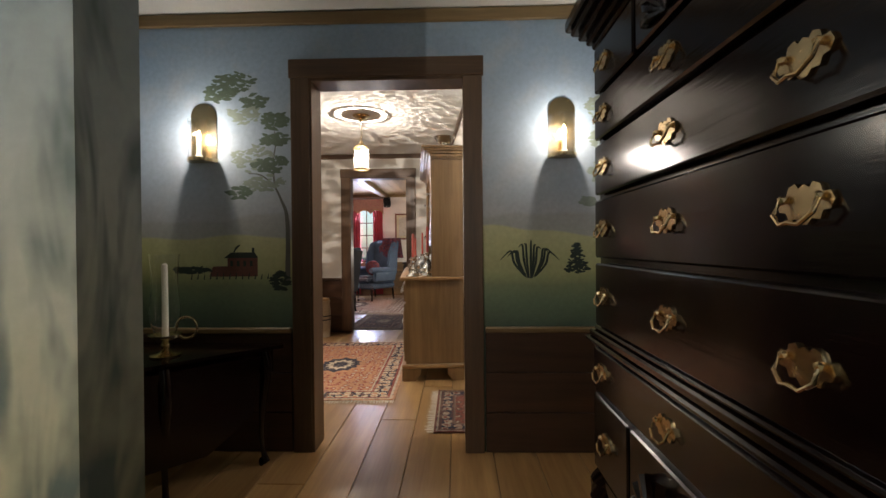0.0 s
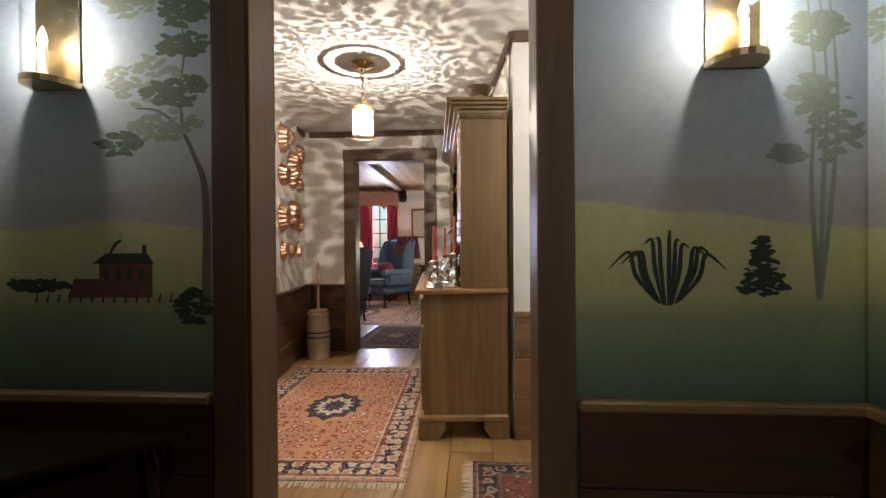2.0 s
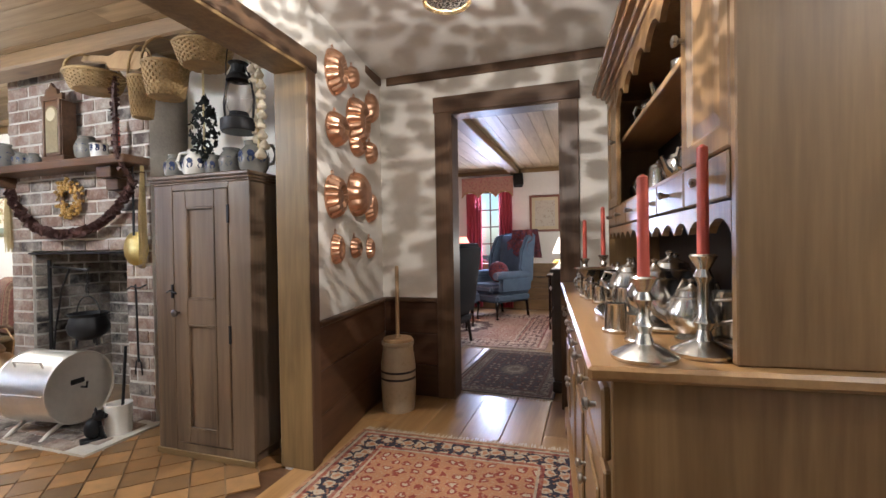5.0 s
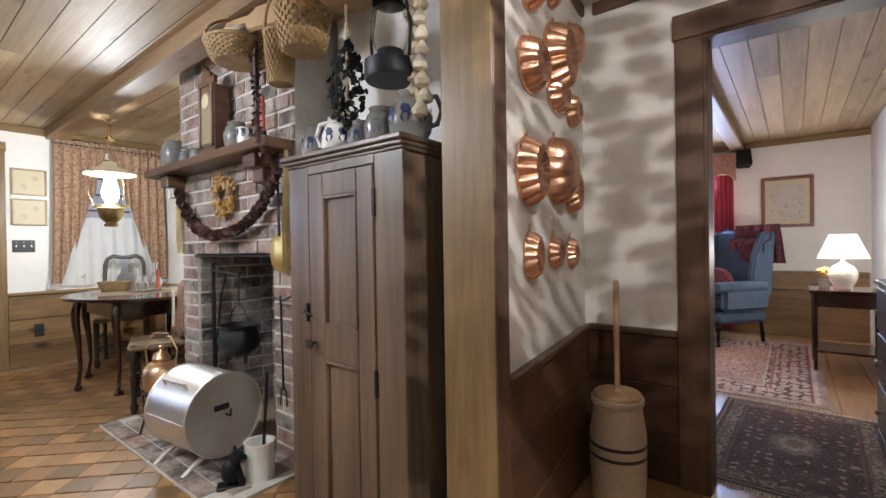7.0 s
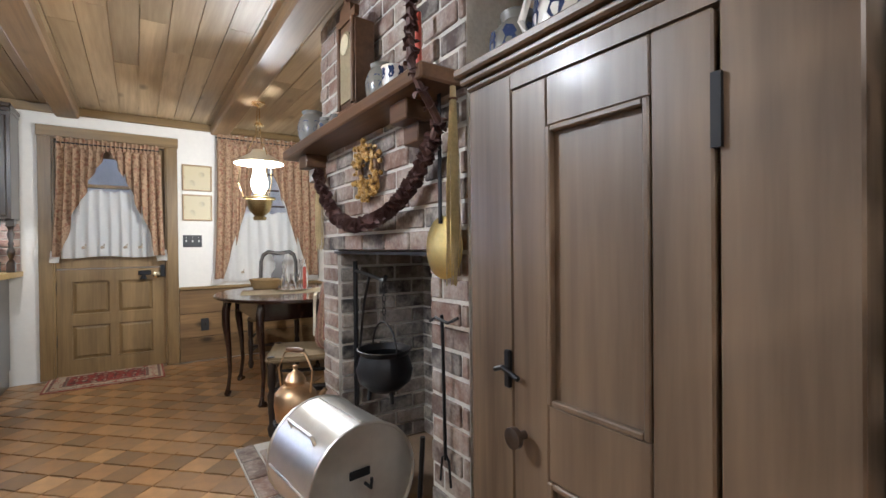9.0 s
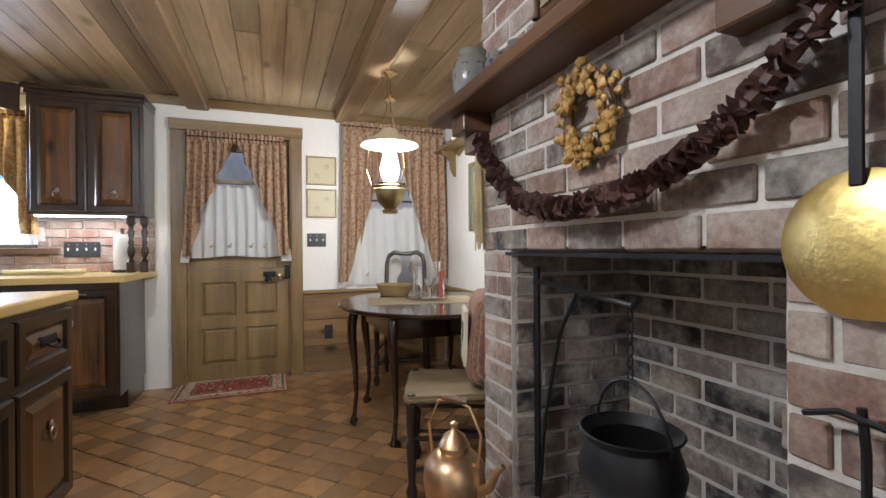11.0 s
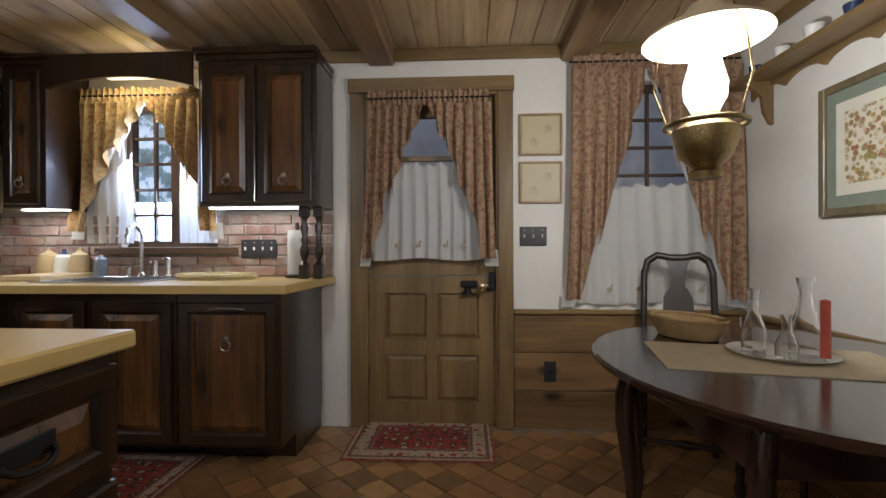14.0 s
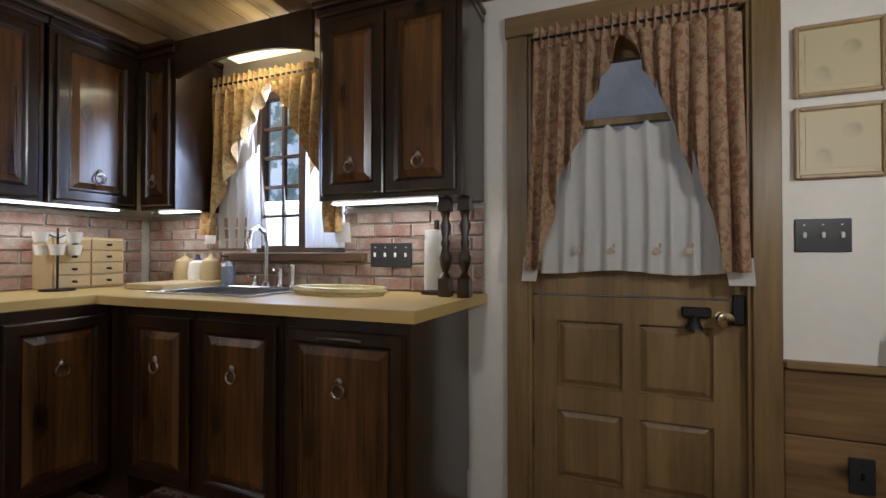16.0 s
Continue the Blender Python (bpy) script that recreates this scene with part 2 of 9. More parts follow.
# ---- lamps of the place, and added unseen fill lamps ----
WARM = (1.0, 0.87, 0.69)
NEUTRAL = (1.0, 0.93, 0.82)
lamp("sconce_bulb", -1.12, 1.91, 1.70, 4.8, WARM, 0.012)
lamp("sconce_bulb", 0.80, 1.91, 1.70, 4.8, WARM, 0.012)
# fill lamp added on the unseen south wall to brighten the mural
lamp("sconce_bulb", -0.75, -1.9, 1.70, 52, WARM, 0.012)
lamp("lantern_bulb", -0.61, 3.65, 1.87, 58, (1.0, 0.85, 0.68), 0.0008)
lamp("alcove_bulb", 1.0, 2.7, 2.12, 18, NEUTRAL, 0.06)
lamp("oil_lamp_bulb", -5.28, 4.345, 1.60, 58, (1.0, 0.92, 0.79), 0.035)
# added fill lamp, set where it brightens the chimney and cupboard
lamp("globe_bulb", -3.3, 2.7, 2.1, 100, (1.0, 0.95, 0.86), 0.1)
area("strip_light", (-6.38, 2.40, 1.315), (-6.38, 2.40, 0), 0.05, 0.5, 3.5, (1.0, 0.95, 0.85))
area("strip_light", (-6.38, 1.10, 1.315), (-6.38, 1.10, 0), 0.05, 0.3, 2.5, (1.0, 0.95, 0.85))
area("strip_light", (-5.6, 0.80, 1.315), (-5.6, 0.80, 0), 1.1, 0.05, 5, (1.0, 0.95, 0.85))
area("sink_light", (-6.40, 1.655, 2.10), (-6.40, 1.655, 0), 0.1, 0.4, 4, (1.0, 0.84, 0.5))
lamp("table_lamp_bulb", -0.58, 8.2, 1.02, 14, (1.0, 0.88, 0.7), 0.05)
lamp("table_lamp_bulb", -1.78, 7.8, 1.05, 9, (1.0, 0.75, 0.55), 0.05)
area("window_daylight", (-1.78, 9.58, 1.3), (-1.78, 6, 1.0), 0.5, 1.1, 60, (0.74, 0.78, 1.0))
area("window_daylight", (-6.605, 1.75, 1.56), (-4, 1.75, 1.2), 0.6, 0.9, 52, (0.72, 0.8, 1.0))

# ---- the large structure ----
Z_D, Z_H, Z_K, Z_L = 2.36, 2.285, 2.30, 2.27     # ceilings: dining room, hall, kitchen, living room


def wall_with_holes(name, axis, at, thick, a0, a1, z1, holes, material, label, z0=-0.05):
    """A wall along x or y from a0 to a1, with holes (a, b, z0, z1) cut right through it."""
    bm = B()

    def piece(p, q, lo, hi):
        if q - p < 1e-4 or hi - lo < 1e-4:
            return
        if axis == "x":
            box(bm, p, q, at, at + thick, lo, hi)
        else:
            box(bm, at, at + thick, p, q, lo, hi)
    cur = a0
    for p, q, lo, hi in sorted(holes):
        piece(cur, p, z0, z1)
        piece(p, q, z0, lo)
        piece(p, q, hi, z1)
        cur = q
    piece(cur, a1, z0, z1)
    return setting(name, bm, material, label, "wall")


def mural_paint():
    """The painted landscape: dark meadow, pale hills with an uneven skyline, misty ridge and sky."""
    m, t, b = nodes("landscape_mural_paint")
    c = t.nodes.new("ShaderNodeTexCoord")
    s = t.nodes.new("ShaderNodeSeparateXYZ")
    t.links.new(c.outputs["Object"], s.inputs[0])
    flat = t.nodes.new("ShaderNodeMapping")
    flat.inputs["Scale"].default_value = (1, 1, 0.0)
    t.links.new(c.outputs["Object"], flat.inputs[0])

    def shifted(seed, amount, scale):
        mp = t.nodes.new("ShaderNodeMapping")
        mp.inputs["Location"].default_value = (seed, seed * 0.7, 0)
        t.links.new(flat.outputs[0], mp.inputs[0])
        n = noise_tex(t, mp.outputs[0], scale, 2, 0.5)
        a = nd(t, "ShaderNodeMath")
        a.operation = "MULTIPLY_ADD"
        a.inputs[1].default_value = -amount
        t.links.new(n, a.inputs[0])
        t.links.new(s.outputs[2], a.inputs[2])
        return a.outputs[0]

    def step(v, lo, hi):
        r = nd(t, "ShaderNodeMapRange")
        r.inputs[1].default_value, r.inputs[2].default_value = lo, hi
        t.links.new(v, r.inputs[0])
        return r.outputs[0]
    v3 = coords(t)
    blot = noise_tex(t, v3, 5, 4)
    fine = noise_tex(t, v3, 42, 4)
    ground = ramp(t, step(shifted(3, 0.10, 2.2), 0.58, 0.95), [(0.0, (0.05, 0.085, 0.066)), (0.5, (0.16, 0.215, 0.13)), (1.0, (0.31, 0.34, 0.17))])
    hill = ramp(t, step(shifted(1, 0.1, 0.8), 0.85, 1.16), [(0.0, (0.38, 0.38, 0.185)), (0.6, (0.5, 0.5, 0.26)), (1.0, (0.53, 0.52, 0.3))])
    sky_c = ramp(t, step(s.outputs[2], 1.1, 2.3), [(0.0, (0.44, 0.43, 0.43)), (0.3, (0.38, 0.43, 0.5)), (1.0, (0.31, 0.42, 0.56))])
    sky_c = mix(t, ramp(t, blot, [(0.5, (0, 0, 0)), (0.75, (0.5, 0.5, 0.5))]), sky_c, (0.5, 0.5, 0.5))
    ridge = mix(t, step(shifted(8, 0.32, 1.1), 1.08, 1.1), (0.38, 0.38, 0.38), sky_c)
    c1 = mix(t, step(shifted(1, 0.42, 0.9), 0.945, 0.958), hill, ridge)
    c2 = mix(t, step(shifted(5, 0.12, 0.9), 0.83, 0.9), ground, c1)
    c3 = mix(t, 0.25, c2, mix(t, 1.0, c2, ramp(t, fine, [(0.3, (0.7, 0.7, 0.7)), (0.7, (1.25, 1.25, 1.25))]), "MULTIPLY"))
    t.links.new(c3, b.inputs["Base Color"])
    b.inputs["Roughness"].default_value = 0.6
    bump(t, b, fine, 0.12, 0.004)
    return m


def foliage_paint():
    """Loose brushwork: hanging grey-green leaves over a pale misty ground and a green bank."""
    m, t, b = nodes("soft_foliage_paint")
    c = t.nodes.new("ShaderNodeTexCoord")
    s = t.nodes.new("ShaderNodeSeparateXYZ")
    t.links.new(c.outputs["Object"], s.inputs[0])
    hgt = nd(t, "ShaderNodeMapRange")
    hgt.inputs[2].default_value = 2.3
    drift = noise_tex(t, coords(t), 2.2, 3)
    wav = nd(t, "ShaderNodeMath")
    wav.operation = "MULTIPLY_ADD"
    wav.inputs[1].default_value = 0.7
    t.links.new(drift, wav.inputs[0])
    t.links.new(s.outputs[2], wav.inputs[2])
    t.links.new(wav.outputs[0], hgt.inputs[0])
    ground = ramp(t, hgt.outputs[0], [(0.2, (0.1, 0.15, 0.09)), (0.36, (0.24, 0.25, 0.13)), (0.5, (0.45, 0.42, 0.27)), (0.66, (0.4, 0.42, 0.38)), (0.9, (0.2, 0.26, 0.29))])
    strokes = coords(t, (1.0, 1.0, 0.32), (0, radians(24), 0))
    leaf = noise_tex(t, strokes, 7.5, 3, 0.55, 0.7)
    clump = noise_tex(t, coords(t), 3.2, 2)
    mask = mix(t, 1.0, ramp(t, leaf, [(0.42, (0, 0, 0)), (0.56, (1, 1, 1))]), ramp(t, clump, [(0.34, (0, 0, 0)), (0.48, (0.9, 0.9, 0.9))]), "MULTIPLY")
    col = mix(t, mask, ground, (0.07, 0.105, 0.1))
    fine = noise_tex(t, coords(t), 42, 4)
    col = mix(t, 0.25, col, mix(t, 1.0, col, ramp(t, fine, [(0.3, (0.75, 0.75, 0.75)), (0.7, (1.2, 1.2, 1.2))]), "MULTIPLY"))
    t.links.new(col, b.inputs["Base Color"])
    b.inputs["Roughness"].default_value = 0.6
    bump(t, b, fine, 0.12, 0.004)
    return m


MURAL = mural_paint()
GRANITE = plain("kitchen_plaster", (0.76, 0.73, 0.67), 0.75, var=0.05, scale=7, bumps=0.35)
CEIL_PL = plain("ceiling_plaster", (0.74, 0.72, 0.68), 0.85, var=0.05, scale=8, bumps=0.2)
MORTAR = plain("grey_mortar", (0.54, 0.51, 0.46), 0.9, var=0.2, scale=30, bumps=0.5)
GROUT = plain("floor_grout", (0.28, 0.2, 0.13), 0.85, var=0.2, scale=30, bumps=0.3)

# dining room
WALL_A = wall_with_holes("wall_dining_north", "x", 2.02, 0.14, -1.62, 1.28, Z_D, [(-0.54, 0.292, -0.05, 2.0)], MURAL, "plaster wall painted with a landscape mural")
wall_with_holes("wall_dining_west", "y", -1.62, 0.13, -2.0, 2.02, Z_D, [], MURAL, "plaster wall painted with a landscape mural")
wall_with_holes("wall_dining_east", "y", 1.143, 0.13, -2.0, 2.02, Z_D, [], MURAL, "plaster wall painted with a landscape mural")
wall_with_holes("wall_dining_south", "x", -2.13, 0.13, -1.62, 1.28, Z_D, [], MURAL, "plaster wall painted with a landscape mural")
wall_with_holes("wall_dining_return", "x", 0.24, 0.13, -1.49, -0.29, Z_D, [], foliage_paint(), "short return wall painted with soft foliage")
# hall
wall_with_holes("wall_hall_west", "y", -1.74, 0.14, 2.16, 5.35, Z_K + 0.05, [(2.75, 4.20, -0.05, 1.93)], PLASTER, "white plaster hall wall with a wide opening")
wall_with_holes("wall_hall_north", "x", 5.35, 0.13, -1.74, 0.46, Z_K + 0.05, [(-1.125, -0.385, -0.05, 1.985)], PLASTER, "white plaster wall with a doorway")
wall_with_holes("wall_hall_east", "y", 0.33, 0.13, 3.43, 5.35, Z_H + 0.05, [], PLASTER, "white plaster wall behind the hutch")
wall_with_holes("wall_hall_jog", "x", 3.30, 0.13, 0.33, 1.9, Z_H + 0.05, [], PLASTER, "white plaster wall return")
wall_with_holes("wall_hall_far_east", "y", 1.9, 0.13, 2.16, 3.43, Z_H + 0.05, [], PLASTER, "white plaster wall")
wall_with_holes("wall_hall_south", "x", 2.163, 0.02, 0.36, 1.9, Z_H + 0.05, [], PLASTER, "white plaster wall")
# kitchen
wall_with_holes("wall_kitchen_west", "y", -6.71, 0.14, 0.49, 5.36, Z_K + 0.1, [(1.44, 2.06, 1.1, 2.0), (2.985, 3.795, -0.05, 2.03), (4.43, 5.0, 0.98, 2.08)], GRANITE, "white plaster kitchen wall with door and windows")
wall_with_holes("wall_kitchen_north", "x", 5.22, 0.14, -6.57, -4.0, Z_K + 0.1, [], GRANITE, "white plaster wall by the table")
wall_with_holes("wall_kitchen_niche", "x", 4.66, 0.12, -2.72, -1.66, Z_K + 0.1, [], GRANITE, "white plaster wall behind the cupboard")
wall_with_holes("wall_kitchen_south", "x", 0.49, 0.13, -6.57, -1.62, Z_K + 0.1, [], GRANITE, "white plaster kitchen wall")
wall_with_holes("wall_kitchen_east", "y", -1.74, 0.12, 0.62, 2.16, Z_K + 0.1, [], GRANITE, "white plaster kitchen wall")
# living room
wall_with_holes("wall_living_north", "x", 9.62, 0.14, -4.0, -0.05, Z_L + 0.1, [(-2.03, -1.53, 0.75, 1.95)], PLASTER, "white plaster wall with a curtained window")
wall_with_holes("wall_living_east", "y", -0.18, 0.13, 5.48, 9.62, Z_L + 0.1, [], PLASTER, "white plaster wall")
wall_with_holes("wall_living_west", "y", -4.1, 0.13, 5.48, 9.62, Z_L + 0.1, [], PLASTER, "white plaster wall")
wall_with_holes("wall_living_south", "x", 5.36, 0.12, -4.1, -1.745, Z_L + 0.1, [], PLASTER, "white plaster wall")

# ceilings
bm = B()
box(bm, -1.62, 1.28, -2.13, 2.16, Z_D, Z_D + 0.08)
setting("ceiling_dining", bm, CEIL_PL, "plain white plaster ceiling", "ceiling")
bm = B()
box(bm, -1.74, 2.03, 2.16, 5.48, Z_H, Z_H + 0.08)
setting("ceiling_hall", bm, CEIL_PL, "white plaster ceiling with lantern light on it", "ceiling")


def board_ceiling(name, x0, x1, y0, y1, z, width, along, material, label):
    bm = B()
    box(bm, x0, x1, y0, y1, z + 0.012, z + 0.1)
    rng = random.Random(3)
    if along == "x":
        y = y0
        while y < y1 - 1e-3:
            x = x0
            while x < x1 - 1e-3:
                e = min(x1, x + rng.uniform(1.3, 2.6))
                box(bm, x + 0.001, e - 0.001, y + 0.0025, min(y1, y + width) - 0.0025, z + rng.uniform(-0.001, 0.001), z + 0.0118)
                x = e
            y += width
    else:
        x = x0
        while x < x1 - 1e-3:
            y = y0
            while y < y1 - 1e-3:
                e = min(y1, y + rng.uniform(1.3, 2.6))
                box(bm, x + 0.0025, min(x1, x + width) - 0.0025, y + 0.001, e - 0.001, z + rng.uniform(-0.001, 0.001), z + 0.0118)
                y = e
            x += width
    return setting(name, bm, material, label, "ceiling")


PINE_CEIL_X = wood("pine_ceiling_boards_along_x", (0.3, 0.21, 0.115), (0.56, 0.43, 0.26), "x", 0.5, 0.6, jump=1.0)
board_ceiling("ceiling_kitchen", -6.57, -1.62, 0.62, 5.22, Z_K, 0.135, "x", PINE_CEIL_X, "knotty pine board ceiling")
board_ceiling("ceiling_living", -3.97, -0.18, 5.48, 9.62, Z_L, 0.14, "y", PINE_CEIL, "knotty pine board ceiling")
for i, y in enumerate((0.86, 1.93, 3.01, 4.17)):
    bm = B()
    box(bm, -6.569, -1.65, y, y + 0.16, Z_K - 0.1, Z_K - 0.002, 0.012)
    setting("beam", bm, BEAM, "exposed pine ceiling beam", "beam")
for x in (-1.42, -2.7):
    bm = B()
    box(bm, x, x + 0.14, 5.482, 9.618, Z_L - 0.09, Z_L - 0.002, 0.01)
    setting("beam", bm, wood("living_beam_wood", (0.14, 0.085, 0.04), (0.31, 0.2, 0.1), "y", 0.5, 0.4), "exposed pine ceiling beam", "beam")

# sub-floors
bm = B()
box(bm, -1.74, 2.03, -2.13, 5.48, -0.06, -0.012)
FLOOR_D = setting("floor_dining_hall", bm, SLATEBOARD, "wide honey-coloured pine plank floor", "floor")
bm = B()
box(bm, -4.1, -0.05, 5.48, 9.76, -0.06, -0.012)
FLOOR_L = setting("floor_living", bm, SLATEBOARD, "wide honey-coloured pine plank floor", "floor")
bm = B()
box(bm, -6.71, -1.74, 0.49, 5.36, -0.06, -0.008)
FLOOR_K = setting("floor_kitchen", bm, GROUT, "terracotta tile floor laid diagonally", "floor")

# ground outside
bm = B()
box(bm, -60, 60, -60, 60, -0.5, -0.45)
setting("ground", bm, plain("garden_grass", (0.06, 0.09, 0.035), 0.9, var=0.4, scale=3, bumps=0.4), "dim garden lawn outside the windows", "ground")


def trim_frame(name, axis, face, side, a0, a1, top, w, material, material_h, label, thick=0.025, head=0.0):
    """Casing round an opening, on the face of a wall; side is the way it stands proud."""
    lo, hi = sorted((face, face + side * thick))
    hh = w + head
    for p, q in ((a0 - w, a0), (a1, a1 + w)):
        bm = B()
        box(bm, *((p, q, lo, hi) if axis == "x" else (lo, hi, p, q)), 0, top, 0.003)
        setting("trim_" + name, bm, material, label, "trim")
    lo2, hi2 = sorted((face, face + side * (thick + 0.006)))
    bm = B()
    box(bm, *((a0 - w - 0.008, a1 + w + 0.008, lo2, hi2) if axis == "x" else (lo2, hi2, a0 - w - 0.008, a1 + w + 0.008)), top + 0.001, top + hh, 0.003)
    setting("trim_" + name, bm, material_h, label, "trim")


def jamb(name, axis, c0, c1, a0, a1, top, material, label):
    """Lining boards inside an opening."""
    d = 0.018
    for p, q in ((a0, a0 + d), (a1 - d, a1)):
        bm = B()
        box(bm, *((p, q, c0, c1) if axis == "x" else (c0, c1, p, q)), 0, top - d, 0.002)
        setting("jamb_" + name, bm, material, label, "trim")
    bm = B()
    box(bm, *((a0, a1, c0, c1) if axis == "x" else (c0, c1, a0, a1)), top - d, top, 0.002)
    setting("jamb_" + name, bm, material, label, "trim")


LBL = "brown-stained wooden door casing"
trim_frame("dining_door", "x", 2.02, -1, -0.54, 0.28, 2.0, 0.1, TRIM, TRIM_X, LBL)
jamb("dining_door", "x", 2.0, 2.165, -0.545, 0.297, 2.002, TRIM, LBL)
trim_frame("living_door", "x", 5.35, -1, -1.125, -0.385, 1.985, 0.11, TRIM, TRIM_X, LBL)
jamb("living_door", "x", 5.33, 5.485, -1.13, -0.38, 1.988, TRIM, LBL)
trim_frame("kitchen_opening", "y", -1.60, 1, 2.75, 4.20, 1.93, 0.09, TRIM, TRIM_Y, LBL)
jamb("kitchen_opening", "y", -1.76, -1.58, 2.745, 4.215, 1.935, OAK, "golden-brown wooden post lining the opening")
trim_frame("kitchen_opening_inside", "y", -1.74, -1, 2.75, 4.20, 1.93, 0.09, OAK, OAK_Y, "golden-brown casing on the kitchen side")
trim_frame("kitchen_door", "y", -6.57, 1, 2.985, 3.795, 2.03, 0.09, OAK, OAK_Y, "golden-brown wooden door casing")
jamb("kitchen_door", "y", -6.71, -6.56, 2.98, 3.80, 2.034, OAK, "golden-brown wooden door lining")


def strip(name, x0, x1, y0, y1, z0, z1, material, label, bevel=0.004):
    bm = B()
    box(bm, x0, x1, y0, y1, z0, z1, bevel)
    return setting(name, bm, material, label, "trim")


CROWN = "brown wooden strip under the ceiling"
strip("crown_dining_n", -1.49, 1.143, 1.995, 2.019, 2.29, 2.355, OAK_X, CROWN)
strip("crown_dining_w", -1.489, -1.465, 0.375, 1.99, 2.29, 2.355, OAK_Y, CROWN)
strip("crown_dining_e", 1.118, 1.142, -2.0, 1.99, 2.29, 2.355, OAK_Y, CROWN)
strip("crown_hall_n", -1.6, 0.33, 5.328, 5.349, 2.225, 2.283, TRIM_X, CROWN)
strip("crown_hall_w", -1.599, -1.578, 2.2, 5.325, 2.225, 2.283, TRIM_Y, CROWN)
strip("crown_hall_e", 0.308, 0.329, 3.28, 5.325, 2.225, 2.283, TRIM_Y, CROWN)
strip("crown_hall_jog", 0.331, 1.9, 3.278, 3.299, 2.225, 2.283, TRIM_X, CROWN)
strip("crown_kitchen_w", -6.569, -6.545, 0.96, 5.22, 2.225, 2.296, OAK_Y, CROWN)
strip("crown_kitchen_n", -6.54, -4.1, 5.195, 5.219, 2.225, 2.296, OAK_X, CROWN)
strip("crown_living_n", -3.97, -0.18, 9.595, 9.619, 2.2, 2.266, OAK_X, CROWN)


def wainscot(name, axis, face, side, a0, a1, top, rows, material, cap_material, label, thick=0.016, cap=0.03):
    """Horizontal boards under a chair rail, each a piece of its own."""
    bm = B()
    lo, hi = sorted((face, face + side * 0.003))
    box(bm, *((a0, a1, lo, hi) if axis == "x" else (lo, hi, a0, a1)), 0, top - cap)
    root = setting("wainscot_" + name, bm, IRON, label, "wainscot")
    zs = [i * (top - cap) / rows for i in range(rows + 1)]
    lo, hi = sorted((face + side * 0.003, face + side * thick))
    for p, q in zip(zs, zs[1:]):
        bm = B()
        box(bm, *((a0, a1, lo, hi) if axis == "x" else (lo, hi, a0, a1)), p + 0.002, q - 0.002, 0.003)
        part("board", bm, material, root)
    lo, hi = sorted((face, face + side * 0.034))
    bm = B()
    box(bm, *((a0, a1, lo, hi) if axis == "x" else (lo, hi, a0, a1)), top - cap, top, 0.006)
    part("chair_rail", bm, cap_material, root)
    return root


W1 = "dark-stained horizontal board wainscot with a chair rail"
wainscot("dining_north_a", "x", 2.02, -1, -1.49, -0.65, 0.67, 3, WAINS_SHADED, OAK_X, W1)
wainscot("dining_north_b", "x", 2.02, -1, 0.39, 1.143, 0.67, 3, WAINS_SHADED, OAK_X, W1)
wainscot("dining_west", "y", -1.49, 1, 0.37, 2.0, 0.67, 3, WAINS_LIT_Y, OAK_Y, W1)
wainscot("dining_east", "y", 1.143, -1, -1.9, 2.0, 0.67, 3, WAINS_LIT_Y, OAK_Y, W1)
wainscot("hall_west", "y", -1.60, 1, 4.29, 5.334, 0.7, 3, WAINS_LIT_Y, TRIM_Y, "reddish-brown horizontal board wainscot")
wainscot("hall_west_near", "y", -1.60, 1, 2.2, 2.66, 0.7, 3, WAINS_LIT_Y, TRIM_Y, "reddish-brown horizontal board wainscot")
wainscot("hall_north_a", "x", 5.35, -1, -1.644, -1.237, 0.701, 3, WAINS_SHADED, TRIM_X, "reddish-brown horizontal board wainscot")
wainscot("hall_jog", "x", 3.30, -1, 0.33, 1.88, 0.72, 3, HALLWAINS, OAK_X, "honey pine board wainscot")
KW = wood("kitchen_wainscot_board", (0.09, 0.05, 0.02), (0.3, 0.185, 0.08), "y", 0.45, 1.0, pieces=True)
KWX = wood("kitchen_wainscot_board_along_x", (0.09, 0.05, 0.02), (0.3, 0.185, 0.08), "x", 0.45, 1.0, pieces=True)
wainscot("kitchen_west", "y", -6.57, 1, 3.888, 5.2, 0.72, 3, KW, OAK_Y, "knotty pine board wainscot")
wainscot("kitchen_north", "x", 5.22, -1, -6.55, -4.12, 0.72, 3, KWX, OAK_X, "knotty pine board wainscot")
wainscot("kitchen_niche", "x", 4.66, -1, -2.7, -1.66, 0.72, 3, WAINS_SHADED, TRIM_X, "dark board wainscot behind the cupboard")
wainscot("living_north", "x", 9.62, -1, -3.97, -0.2, 0.75, 4, KWX, OAK_X, "honey pine board wainscot")


# the hall's west wall stands a little askew, as old walls do
def askew_east(y):
    return -0.0875 * (max(y, 3.3) - 3.3)


def askew(y):
    return 0.09 - 0.135 * (max(y, 4.1) - 4.23)


for ob in list(bpy.data.objects):
    if ob.type == "MESH" and ob.name.startswith(("wall_hall_west", "trim_kitchen_opening", "jamb_kitchen_opening", "crown_hall_w", "wainscot_hall_west")):
        for o in (ob, *ob.children):
            for v in o.data.vertices:
                v.co.x += askew(v.co.y)
    if ob.type == "MESH" and ob.name.startswith(("wall_hall_east", "crown_hall_e")):
        for v in ob.data.vertices:
            v.co.x += askew_east(v.co.y)

